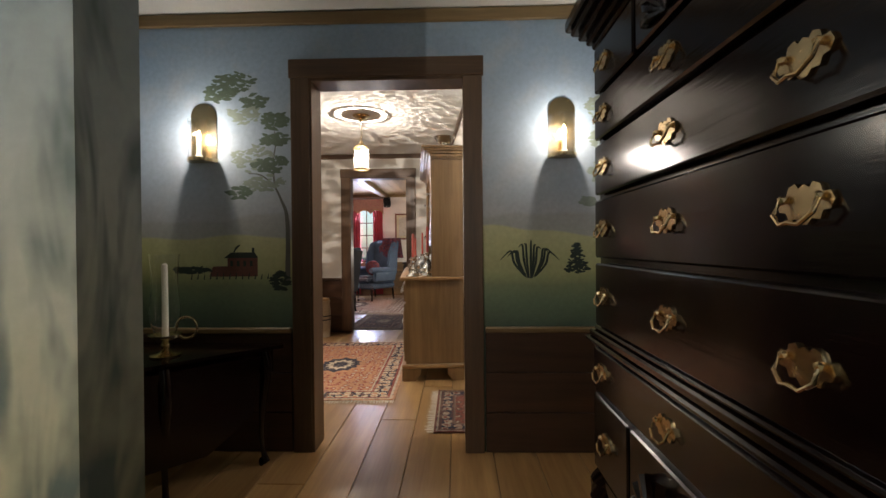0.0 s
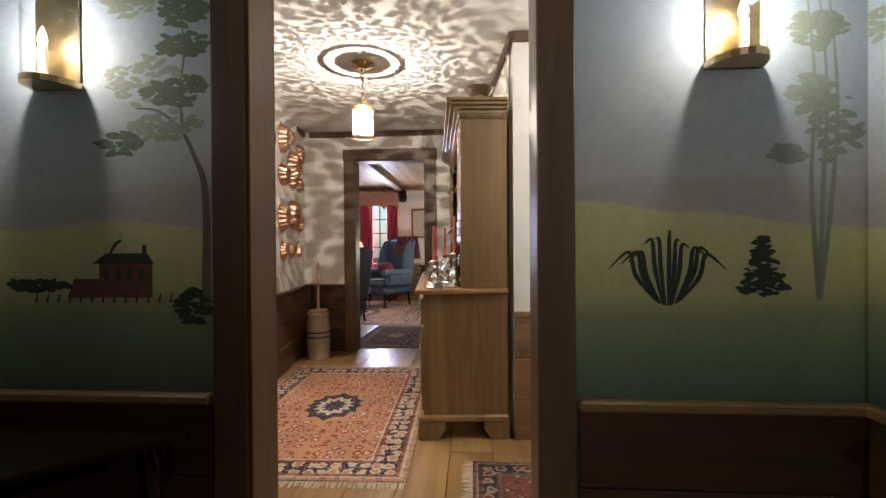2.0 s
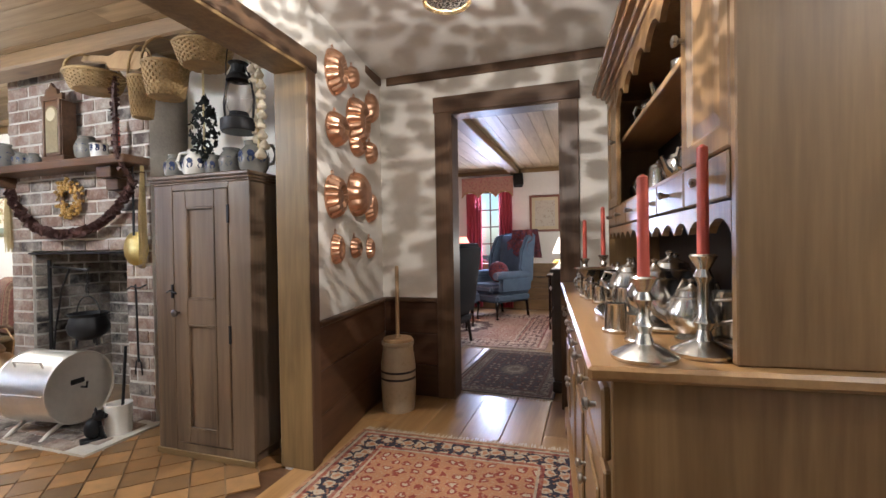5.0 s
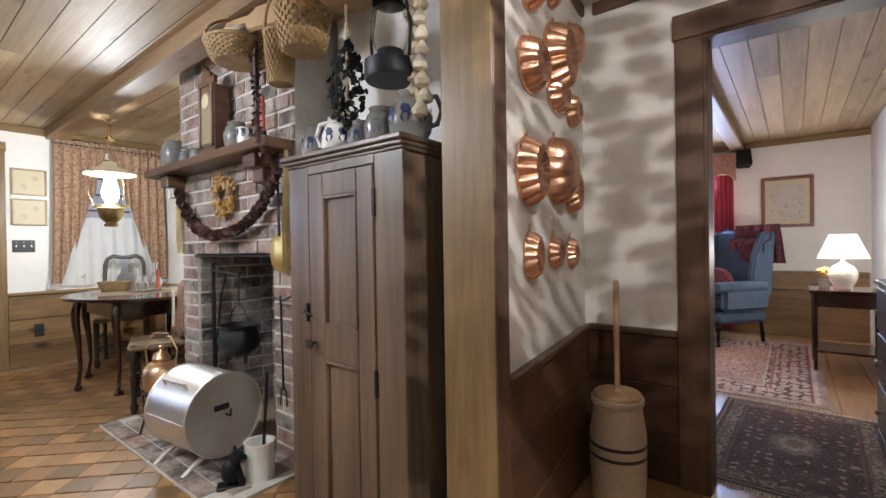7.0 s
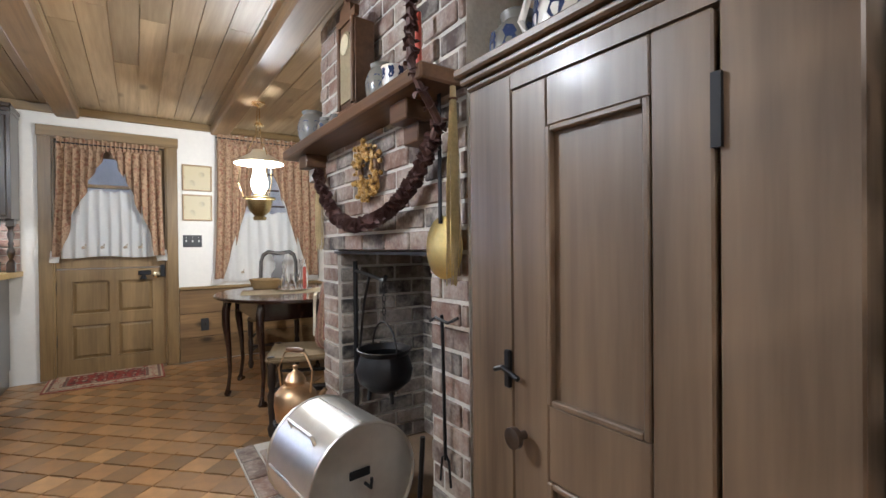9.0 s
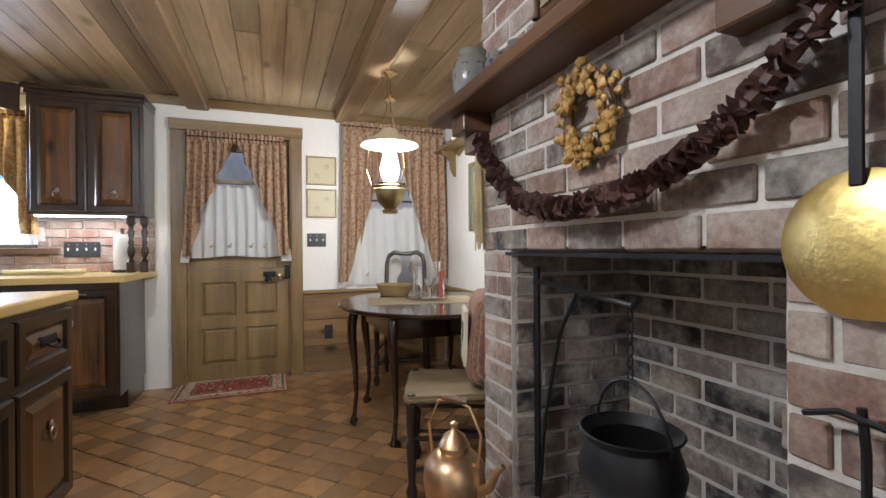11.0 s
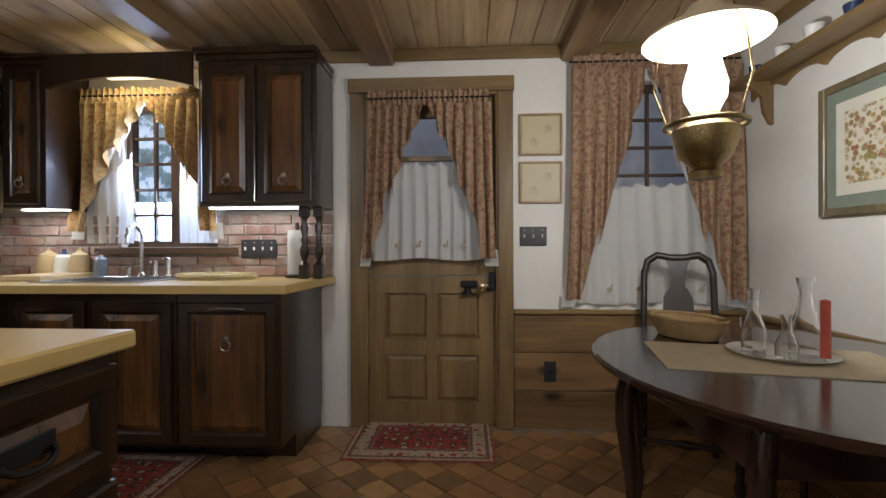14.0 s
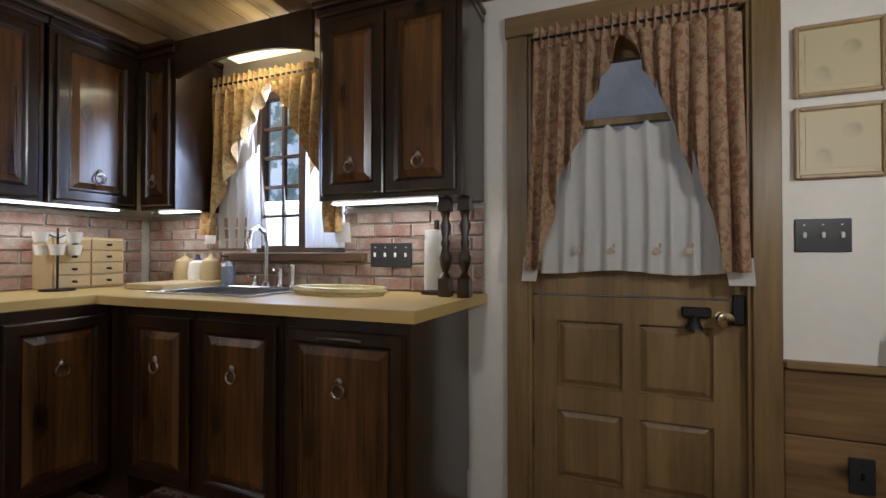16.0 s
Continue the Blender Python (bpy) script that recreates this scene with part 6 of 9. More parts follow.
def cab_door(parent, y0, y1, z0, z1, pull=None, name="door", x=0.0):
    bm = B()
    f = 0.055

    def rim(px, i):
        return [(px, y0 + i, z0 + i), (px, y1 - i, z0 + i), (px, y1 - i, z1 - i), (px, y0 + i, z1 - i)]
    loft(bm, [rim(x, 0), rim(x + 0.014, 0), rim(x + 0.02, 0.006), rim(x + 0.02, f - 0.012), rim(x + 0.015, f - 0.006), rim(x + 0.008, f)])
    o = part(name, bm, CABINET, parent)
    if y1 - y0 > 2 * f + 0.05 and z1 - z0 > 2 * f + 0.05:
        e = 0.028
        bm = B()
        a, b_, c, d = y0 + f + 0.006, y1 - f - 0.006, z0 + f + 0.006, z1 - f - 0.006
        loft(bm, [[(x + 0.0085, a, c), (x + 0.0085, b_, c), (x + 0.0085, b_, d), (x + 0.0085, a, d)], [(x + 0.019, a + e, c + e), (x + 0.019, b_ - e, c + e), (x + 0.019, b_ - e, d - e), (x + 0.019, a + e, d - e)]])
        part("raised_panel", bm, CABPANEL, o, "brown knotty raised panel")
    if pull:
        ring_pull(o, x + 0.02, *pull)
    return o


def base_cabinet(x, y, rz, w, d, label, style="door", top=0.875):
    c = thing("base_cabinet", x, y, 0, rz, label, "cabinet", "base cabinets")
    bm = B()
    box(bm, -d, -0.001, 0.002, w - 0.002, 0.13, top, 0.002)
    box(bm, -d, -0.2, 0.01, w - 0.01, 0.0, 0.13)
    part("carcass", bm, CABINET, c)
    if style == "drawers":
        z = 0.15
        for hgt in (0.42, 0.25):
            o = cab_door(c, 0.02, w - 0.02, z, z + hgt, None, "drawer" if hgt < 0.4 else "door")
            if hgt < 0.4:
                bm = B()
                tube(bm, [(0.03 + 0.02 * math.sin(a), w / 2 - 0.05 * math.cos(a), z + hgt / 2 - 0.02 * math.sin(a)) for a in [math.pi * k / 8 for k in range(9)]], 0.006, 8)
                box(bm, 0.02, 0.024, w / 2 - 0.055, w / 2 + 0.055, z + hgt / 2 - 0.008, z + hgt / 2 + 0.012, 0.002)
                part("bail_pull", bm, IRON, o, "black bail pull", True)
            else:
                ring_pull(o, 0.02, w / 2, z + hgt * 0.62, material=IRON)
            z += hgt + 0.03
    else:
        cab_door(c, 0.02, w - 0.02, 0.15, 0.83, (w / 2, 0.63))
        if style == "panel":
            bm = B()
            tube(bm, [(0.025, w / 2 - 0.09, 0.8), (0.035, w / 2 - 0.04, 0.806), (0.035, w / 2 + 0.04, 0.806), (0.025, w / 2 + 0.09, 0.8)], 0.006, 8)
            part("bar_pull", bm, PULL, c, "wavy bar pull", True)
    return c


LB = "dark-stained knotty pine base cabinet with a raised-panel door"
base_cabinet(-5.95, 2.20, 0, 0.52, 0.6, LB + " and bar pull", "panel")
base_cabinet(-5.95, 1.76, 0, 0.44, 0.6, LB)
base_cabinet(-5.95, 1.36, 0, 0.40, 0.6, LB)
base_cabinet(-5.55, 1.24, 90, 0.4, 0.6, LB)
base_cabinet(-5.12, 1.24, 90, 0.43, 0.6, LB)
base_cabinet(-4.66, 1.24, 90, 0.46, 0.6, LB)
bm = B()
box(bm, -6.55, -5.951, 0.64, 1.36, 0.0, 0.875)
o = tagged(part("corner_cabinet", bm, CABINET), "dark-stained pine corner base cabinet", "cabinet")
# counters
top_ = thing("countertop", -6.57, 0.62, 0.876, 0, "mustard-yellow laminate countertop round the corner", "countertop")
bm = B()
outer = [(0.002, 0.62), (0.68, 0.62), (0.68, 2.14), (0.002, 2.18)]
hole = [(0.12, 0.75), (0.54, 0.75), (0.54, 1.34), (0.12, 1.34)]
loft(bm, [[(a, b, z) for a, b in ring_] for ring_, z in ((hole, 0.0), (outer, 0.0), (outer, 0.036), ([(a - 0.004 * (a > 0.5), b) for a, b in outer], 0.04), (hole, 0.04), (hole, 0.0))], False)
bmesh.ops.remove_doubles(bm, verts=bm.verts, dist=0.0001)
part("sink_run", bm, COUNTER, top_)
bm = B()
box(bm, 0.002, 2.4, 0.002, 0.62, 0, 0.04, 0.003)
part("side_run", bm, COUNTER, top_)
STEEL = plain("brushed_steel", (0.66, 0.67, 0.68), 0.22, 1.0, 0.06, 12, 0.03)
sink = thing("sink", -6.24, 1.665, 0.917, 0, "stainless steel kitchen sink with a low rim", "sink")
bm = B()
for a, b_, c, d in ((-0.22, -0.19, -0.3, 0.3), (0.19, 0.22, -0.3, 0.3), (-0.19, 0.19, -0.3, -0.27), (-0.19, 0.19, 0.27, 0.3)):
    box(bm, a, b_, c, d, 0, 0.008, 0.002)
box(bm, -0.19, 0.19, -0.27, 0.27, -0.16, -0.155)
for a, b_, c, d in ((-0.192, -0.188, -0.27, 0.27), (0.188, 0.192, -0.27, 0.27), (-0.19, 0.19, -0.272, -0.268), (-0.19, 0.19, 0.268, 0.272)):
    box(bm, a, b_, c, d, -0.16, 0.0)
part("basin", bm, STEEL, sink)
fau = thing("faucet", -6.49, 1.62, 0.917, 0, "chrome gooseneck kitchen faucet with side sprayer", "faucet")
bm = B()
lathe(bm, [(0.028, 0), (0.024, 0.02), (0.014, 0.03), (0.014, 0.12), (0, 0.12)], 16)
tube(bm, [(0, 0, 0.1), (0, 0, 0.24), (0.02, 0, 0.29), (0.065, 0, 0.315), (0.11, 0, 0.29), (0.125, 0, 0.24), (0.125, 0, 0.2)], [0.013, 0.012, 0.012, 0.012, 0.012, 0.012, 0.015], 12)
part("spout", bm, STEEL, fau, "gooseneck spout", True)
for y, hgt in ((0.09, 0.1), (0.17, 0.12), (-0.08, 0.06)):
    bm = B()
    lathe(bm, [(0.02, 0), (0.016, 0.015), (0.011, 0.03), (0.016, hgt * 0.8), (0.012, hgt), (0, hgt)], 14, 0.0, y)
    tube(bm, [(0.0, y, hgt * 0.85), (0.05, y, hgt * 0.95)], 0.007, 8)
    part("lever", bm, STEEL, fau, smooth=True)

# upper cabinets


def upper(x, y, rz, w, d, z0, z1, doors, label):
    c = thing("wall_cabinet", x, y, 0, rz, label, "cabinet", "wall cabinets")
    bm = B()
    box(bm, -d, -0.001, 0.0, w, z0, z1, 0.002)
    part("carcass", bm, CABINET, c)
    for k in range(doors):
        a, b_ = 0.02 + (w - 0.04) * k / doors, 0.02 + (w - 0.04) * (k + 1) / doors
        cab_door(c, a + 0.004, b_ - 0.004, z0 + 0.02, z1 - 0.05, ((a + b_) / 2, z0 + 0.14))
    bm = B()
    box(bm, -d, 0.02, -0.006, w + 0.006, z1 - 0.02, z1 + 0.01, 0.004)
    box(bm, -d, 0.045, -0.012, w + 0.012, z1 + 0.01, z1 + 0.04, 0.006)
    part("cornice", bm, CABINET, c)
    return c


LU = "dark-stained pine wall cabinet with raised-panel doors"
upper(-6.27, 2.115, 0, 0.67, 0.295, 1.325, 2.15, 2, LU)
upper(-6.27, 0.96, 0, 0.26, 0.295, 1.325, 2.15, 1, LU)
upper(-5.86, 0.95, 90, 0.4, 0.32, 1.325, 2.15, 1, LU)
upper(-5.42, 0.95, 90, 0.42, 0.32, 1.325, 2.15, 1, LU)
upper(-4.96, 0.95, 90, 0.44, 0.32, 1.325, 2.15, 1, LU)
val = thing("valance_board", -6.285, 1.22, 2.0, 0, "dark arched wooden valance over the sink window", "valance")
bm = B()
pts = [(0.0, 0.0)] + [(0.86 * k / 16, 0.06 * math.sin(math.pi * k / 16) ** 0.8) for k in range(1, 16)] + [(0.86, 0.0), (0.86, 0.19), (0.0, 0.19)]
slab(bm, pts, 0, 0.02, YZ)
part("board", bm, CABINET, val)
SHELLGLOW = glow("sink_light_glow", (1.0, 0.82, 0.42), 5)
bm = B()
box(bm, -6.46, -6.286, 1.45, 1.86, 2.115, 2.13)
o = tagged(part("sink_light_fixture", bm, SHELLGLOW), "warm light fixture hidden above the sink", "lamp")
STRIP = glow("strip_light_glow", (1.0, 0.93, 0.8), 9)
for x0, x1, y0, y1 in ((-6.40, -6.36, 2.12, 2.66), (-6.40, -6.36, 0.98, 1.25), (-6.2, -4.6, 0.86, 0.9)):
    bm = B()
    box(bm, x0, x1, y0, y1, 1.318, 1.3245)
    tagged(part("strip_light_tube", bm, STRIP), "slim glowing strip light under the wall cabinet", "lamp", "under-cabinet lights")
# turned posts between counter and cabinet
for y in (2.68, 2.765):
    o = thing("turned_post", -6.36, y, 0.917, 0, "dark turned wooden spindle between counter and cabinet", "spindle", "spindles on the counter")
    bm = B()
    box(bm, -0.025, 0.025, -0.025, 0.025, 0, 0.08, 0.003)
    box(bm, -0.025, 0.025, -0.025, 0.025, 0.35, 0.407, 0.003)
    lathe(bm, [(0.024, 0.08), (0.012, 0.1), (0.022, 0.13), (0.026, 0.16), (0.014, 0.2), (0.02, 0.22), (0.012, 0.24), (0.024, 0.29), (0.014, 0.32), (0.022, 0.35)], 16)
    part("spindle", bm, CABINET, o, smooth=True)
# island
isl = thing("kitchen_island", -4.76, 2.86, 0, 90, "dark-stained island cabinet with drawers and a yellow top", "island")
bm = B()
box(bm, -0.62, -0.001, -1.3, -0.002, 0.09, 0.875, 0.003)
box(bm, -0.55, -0.07, -1.25, -0.05, 0, 0.09)
part("carcass", bm, CABINET, isl)
for k in range(3):
    a, b_ = -1.28 + k * 0.43, -1.28 + (k + 1) * 0.43 - 0.02
    o = cab_door(isl, a, b_, 0.64, 0.85, None, "drawer")
    bm = B()
    m_ = (a + b_) / 2
    tube(bm, [(0.03 + 0.02 * math.sin(q), m_ - 0.045 * math.cos(q), 0.75 - 0.02 * math.sin(q)) for q in [math.pi * i / 8 for i in range(9)]], 0.006, 8)
    box(bm, 0.018, 0.024, m_ - 0.06, m_ + 0.06, 0.735, 0.775, 0.003)
    part("bail_pull", bm, IRON, o, "black bail pull", True)
    cab_door(isl, a, b_, 0.11, 0.61, (m_, 0.42))
bm = B()
box(bm, -0.66, 0.03, -1.34, 0.03, 0.876, 0.915, 0.006)
part("worktop", bm, COUNTER, isl, "mustard-yellow worktop")

# small things on the counter
SAND = plain("pale_box_wood", (0.5, 0.38, 0.2), 0.5, var=0.1)
CERAMIC = plain("white_glazed_ceramic", (0.75, 0.73, 0.68), 0.2, var=0.04)
BLUEGLZ = plain("blue_painted_glaze", (0.03, 0.045, 0.11), 0.25)
BLACKPL = plain("dark_switch_plate", (0.03, 0.03, 0.032), 0.35)
ZC = 0.917
o = thing("cutting_board", -6.35, 1.2, ZC, 0, "pale wooden cutting board by the sink", "cutting board")
bm = B()
box(bm, -0.14, 0.22, -0.14, 0.12, 0, 0.03, 0.005)
part("board", bm, SAND, o)
for k, (y, hgt, r, mat) in enumerate(((1.02, 0.16, 0.055, SAND), (1.12, 0.15, 0.05, CERAMIC), (1.22, 0.16, 0.05, SAND))):
    o = thing("canister", -6.49, y, ZC, 0, "rounded pale wooden canister" if mat is SAND else "white and blue ceramic canister", "canister", "canisters on the counter")
    bm = B()
    lathe(bm, [(0, 0), (r, 0), (r * 1.05, hgt * 0.5), (r * 0.9, hgt * 0.85), (r * 0.6, hgt * 0.93), (0, hgt * 0.95)], 20)
    part("body", bm, mat, o, smooth=True)
    bm = B()
    lathe(bm, [(r * 0.5, hgt * 0.93), (r * 0.3, hgt), (0.01, hgt + 0.005), (0.012, hgt + 0.02), (0, hgt + 0.024)], 14)
    part("lid", bm, BLUEGLZ if mat is CERAMIC else SAND, o, smooth=True)
o = thing("soap_bottle", -6.46, 1.38, ZC, 0, "grey pump soap bottle", "bottle")
bm = B()
lathe(bm, [(0, 0), (0.033, 0), (0.035, 0.01), (0.035, 0.11), (0.015, 0.13), (0.012, 0.14), (0, 0.14)], 18)
part("bottle", bm, plain("grey_bottle_glass", (0.22, 0.25, 0.3), 0.25), o, smooth=True)
bm = B()
tube(bm, [(0, 0, 0.135), (0, 0, 0.165), (0.04, 0, 0.165)], 0.006, 8)
part("pump", bm, IRON, o, smooth=True)
o = thing("small_drawer_chest", -6.12, 0.72, ZC, 90, "pale wooden box with rows of tiny drawers", "drawer box")
bm = B()
box(bm, -0.08, 0.08, -0.17, 0.17, 0, 0.26, 0.004)
part("case", bm, SAND, o)
for j in range(4):
    for k in range(2):
        bm = B()
        box(bm, 0.08, 0.09, -0.16 + k * 0.162, -0.004 + k * 0.162, 0.01 + j * 0.062, 0.066 + j * 0.062, 0.003)
        d = part("drawer", bm, SAND, o)
        knob(d, 0.09, -0.082 + k * 0.162, 0.038 + j * 0.062, (1, 0), 0.007, IRON)
o = thing("cup_rack", -5.95, 0.85, ZC, 0, "black wire rack hung with white cups", "cup rack")
bm = B()
lathe(bm, [(0, 0), (0.07, 0), (0.07, 0.008), (0, 0.01)], 18)
tube(bm, [(0, 0, 0), (0, 0, 0.3)], 0.005, 8)
for k in range(6):
    a = k * math.pi / 3
    z = 0.22 if k % 2 else 0.28
    tube(bm, [(0, 0, z - 0.03), (0.06 * math.cos(a), 0.06 * math.sin(a), z)], 0.003, 6)
part("stand", bm, IRON, o, smooth=True)
for k in range(6):
    a = k * math.pi / 3
    z = 0.17 if k % 2 else 0.23
    bm = B()
    lathe(bm, [(0, 0), (0.024, 0), (0.034, 0.05), (0.031, 0.05), (0.02, 0.004), (0, 0.004)], 14, 0.07 * math.cos(a), 0.07 * math.sin(a), z)
    part("cup", bm, CERAMIC, o, smooth=True)
o = thing("utensil_crock", -5.5, 0.8, ZC, 0, "white crock full of wooden kitchen utensils", "utensil crock")
bm = B()
lathe(bm, [(0, 0), (0.06, 0), (0.065, 0.13), (0.06, 0.13), (0.055, 0.01), (0, 0.01)], 20)
part("crock", bm, CERAMIC, o, smooth=True)
for k in range(6):
    a = k * 1.05
    bm = B()
    tube(bm, [(0.02 * math.cos(a), 0.02 * math.sin(a), 0.01), (0.07 * math.cos(a), 0.07 * math.sin(a), 0.25)], 0.006, 7)
    blob(bm, 0.075 * math.cos(a), 0.075 * math.sin(a), 0.27, 0.026, 1, 1, 1, 1.4)
    part("spoon", bm, LIDWOOD, o, smooth=True)
o = thing("serving_dish", -6.3, 2.2, ZC, 0, "shallow pale yellow dish on the counter", "dish")
bm = B()
slab(bm, [(0.1 * math.cos(2 * math.pi * k / 24), 0.22 * math.sin(2 * math.pi * k / 24)) for k in range(24)], 0, 0.01)
tube(bm, [(0.1 * math.cos(2 * math.pi * k / 24), 0.22 * math.sin(2 * math.pi * k / 24), 0.022) for k in range(24)], 0.014, 6, True)
part("dish", bm, plain("pale_yellow_glaze", (0.55, 0.47, 0.24), 0.25), o, smooth=True)
o = thing("paper_towel_roll", -6.46, 2.6, ZC, 0, "white paper towel roll on a stand", "paper towel")
bm = B()
lathe(bm, [(0.02, 0.02), (0.055, 0.02), (0.055, 0.28), (0.02, 0.28), (0.02, 0.02)], 22)
part("roll", bm, LINEN, o, smooth=True)
bm = B()
lathe(bm, [(0, 0), (0.07, 0), (0.07, 0.015), (0.012, 0.02), (0.012, 0.32), (0, 0.33)], 18)
part("stand", bm, CABINET, o, smooth=True)


def plate(name, y, z, w, hgt, n, x=-6.57, label=""):
    o = thing(name, x, y, z, 0, label, "switch")
    bm = B()
    box(bm, 0.0005, 0.008, 0, w, 0, hgt, 0.002)
    part("plate", bm, BLACKPL, o)
    for k in range(n):
        bm = B()
        c = w * (k + 0.5) / n
        box(bm, 0.008, 0.018, c - 0.005, c + 0.005, hgt * 0.42, hgt * 0.6, 0.002)
        part("toggle", bm, CERAMIC if n > 1 else IRON, o)
        bm = B()
        box(bm, 0.008, 0.0095, c - 0.003, c + 0.003, hgt * 0.8, hgt * 0.84)
        part("screw", bm, CERAMIC if n > 1 else IRON, o)


plate("light_switch", 3.925, 1.10, 0.16, 0.115, 3, label="black triple light switch plate on the wall")
plate("wall_outlet", 4.065, 0.29, 0.07, 0.12, 1, -6.553, "black wall outlet on the wainscot")
plate("light_switch", 2.22, 1.03, 0.22, 0.115, 4, -6.542, "black four-gang switch plate on the brick splashback")


def picture(x, y, z, w, hgt, rz, frame_mat, mat_col, art, label, fw=0.03, border=0.05):
    """A framed picture; it hangs facing its own +y."""
    o = thing("picture", x, y, z, rz, label, "picture")
    bm = B()
    for a, b_, c, d in ((-w / 2, -w / 2 + fw, 0, hgt), (w / 2 - fw, w / 2, 0, hgt), (-w / 2 + fw, w / 2 - fw, 0, fw), (-w / 2 + fw, w / 2 - fw, hgt - fw, hgt)):
        box(bm, a, b_, 0.001, 0.025, c, d, 0.004)
    part("frame", bm, frame_mat, o)
    bm = B()
    box(bm, -w / 2 + fw, w / 2 - fw, 0.002, 0.01, fw, hgt - fw)
    part("mount", bm, mat_col, o)
    bm = B()
    box(bm, -w / 2 + fw + border, w / 2 - fw - border, 0.0105, 0.0125, fw + border, hgt - fw - border)
    if art is FRUIT:
        part("paper", bm, PAPERM, o, "cream paper margin")
        bm = B()
        e = border + 0.045
        box(bm, -w / 2 + fw + e, w / 2 - fw - e, 0.0126, 0.0135, fw + e, hgt - fw - e, 0.0004)
    part("print", bm, art, o)
    return o


def art_print(name, paper, spots, scale=26, dense=0.0):
    m, t, b = nodes(name)
    v = coords(t)
    vo = nd(t, "ShaderNodeTexVoronoi", Scale=scale)
    t.links.new(v, vo.inputs["Vector"])
    n = noise_tex(t, v, scale * 0.35, 3)
    msk = ramp(t, vo.outputs["Distance"], [(0.3 + dense, (1, 1, 1)), (0.45 + dense, (0, 0, 0))])
    hue = ramp(t, noise_tex(t, v, scale * 0.8, 1), [(0.35, spots[0]), (0.5, spots[1]), (0.65, spots[2])])
    c = mix(t, mix(t, ramp(t, n, [(0.4 - 0.5 * dense, (0, 0, 0)), (0.55 - 0.5 * dense, (1, 1, 1))]), (0, 0, 0), msk), paper, hue)
    t.links.new(c, b.inputs["Base Color"])
    b.inputs["Roughness"].default_value = 0.5
    return m


PAPER = (0.62, 0.57, 0.45)
ROOST = art_print("faded_rooster_print", (0.52, 0.45, 0.28), ((0.45, 0.37, 0.2), (0.4, 0.35, 0.24), (0.34, 0.28, 0.18)), 14)
FRUIT = art_print("fruit_print", PAPER, ((0.4, 0.24, 0.06), (0.24, 0.22, 0.08), (0.3, 0.1, 0.06)), 40, 0.16)
CREAM = plain("cream_mount_board", (0.55, 0.48, 0.32), 0.8, var=0.05)
PAPERM = plain("cream_print_paper", (0.64, 0.6, 0.5), 0.7, var=0.04)
GREENM = plain("grey_green_mount_board", (0.2, 0.23, 0.18), 0.8, var=0.08)
PALEFR = wood("pale_picture_frame", (0.3, 0.2, 0.1), (0.46, 0.33, 0.18), "z", 0.4)
OLIVEFR = wood("olive_gold_frame", (0.1, 0.08, 0.04), (0.22, 0.17, 0.09), "z", 0.35)
picture(-6.568, 4.05, 1.64, 0.255, 0.25, -90, PALEFR, ROOST, ROOST, "faded rooster print in a thin wooden frame", 0.014, 0.02)
picture(-6.568, 4.05, 1.355, 0.255, 0.25, -90, PALEFR, ROOST, ROOST, "faded hen print in a thin wooden frame", 0.014, 0.02)
picture(-5.705, 5.218, 1.22, 0.52, 0.57, 180, OLIVEFR, GREENM, FRUIT, "framed botanical fruit print with a green mount", 0.035, 0.052)
picture(-5.085, 5.218, 1.22, 0.52, 0.57, 180, OLIVEFR, GREENM, FRUIT, "framed botanical fruit print with a green mount", 0.035, 0.052)
sh = thing("wall_shelf", -5.3, 5.218, 1.96, 180, "long pine wall shelf on curved brackets holding cups", "shelf")
bm = B()
box(bm, -1.15, 1.15, 0.001, 0.16, 0, 0.025, 0.004)
part("board", bm, OAK_X, sh)
for x in (-1.0, 0.0, 1.0):
    bm = B()
    slab(bm, [(0.001, 0), (0.14, 0), (0.12, -0.03), (0.06, -0.08), (0.05, -0.16), (0.02, -0.22), (0.001, -0.23)], x - 0.012, x + 0.012, Matrix(((0, 0, 1, 0), (1, 0, 0, 0), (0, 1, 0, 0), (0, 0, 0, 1))))
    part("bracket", bm, OAK, sh)
bm = B()
slab(bm, scallop(-1.15, 1.15, 0.0, -0.06, 0.04, 9), 0.001, 0.018, Matrix(((1, 0, 0, 0), (0, 0, 1, 0), (0, 1, 0, 0), (0, 0, 0, 1))))
part("apron", bm, OAK_X, sh)
for k in range(11):
    x = -6.3 + k * 0.2
    o = thing("cup", x, 5.13, 1.985, k * 40, "small white and blue china cup", "cup", "cups on the wall shelf")
    bm = B()
    s = 0.8 + 0.3 * ((k * 7) % 5) / 5
    lathe(bm, [(0, 0), (0.02 * s, 0), (0.03 * s, 0.02 * s), (0.038 * s, 0.07 * s), (0.035 * s, 0.07 * s), (0.026 * s, 0.02 * s), (0, 0.006)], 16)
    part("body", bm, CERAMIC if k % 3 else BLUEGLZ, o, smooth=True)
    bm = B()
    tube(bm, [(0.033 * s, 0, 0.055 * s), (0.055 * s, 0, 0.05 * s), (0.05 * s, 0, 0.025 * s), (0.03 * s, 0, 0.022 * s)], 0.004, 6)
    part("handle", bm, CERAMIC, o, smooth=True)

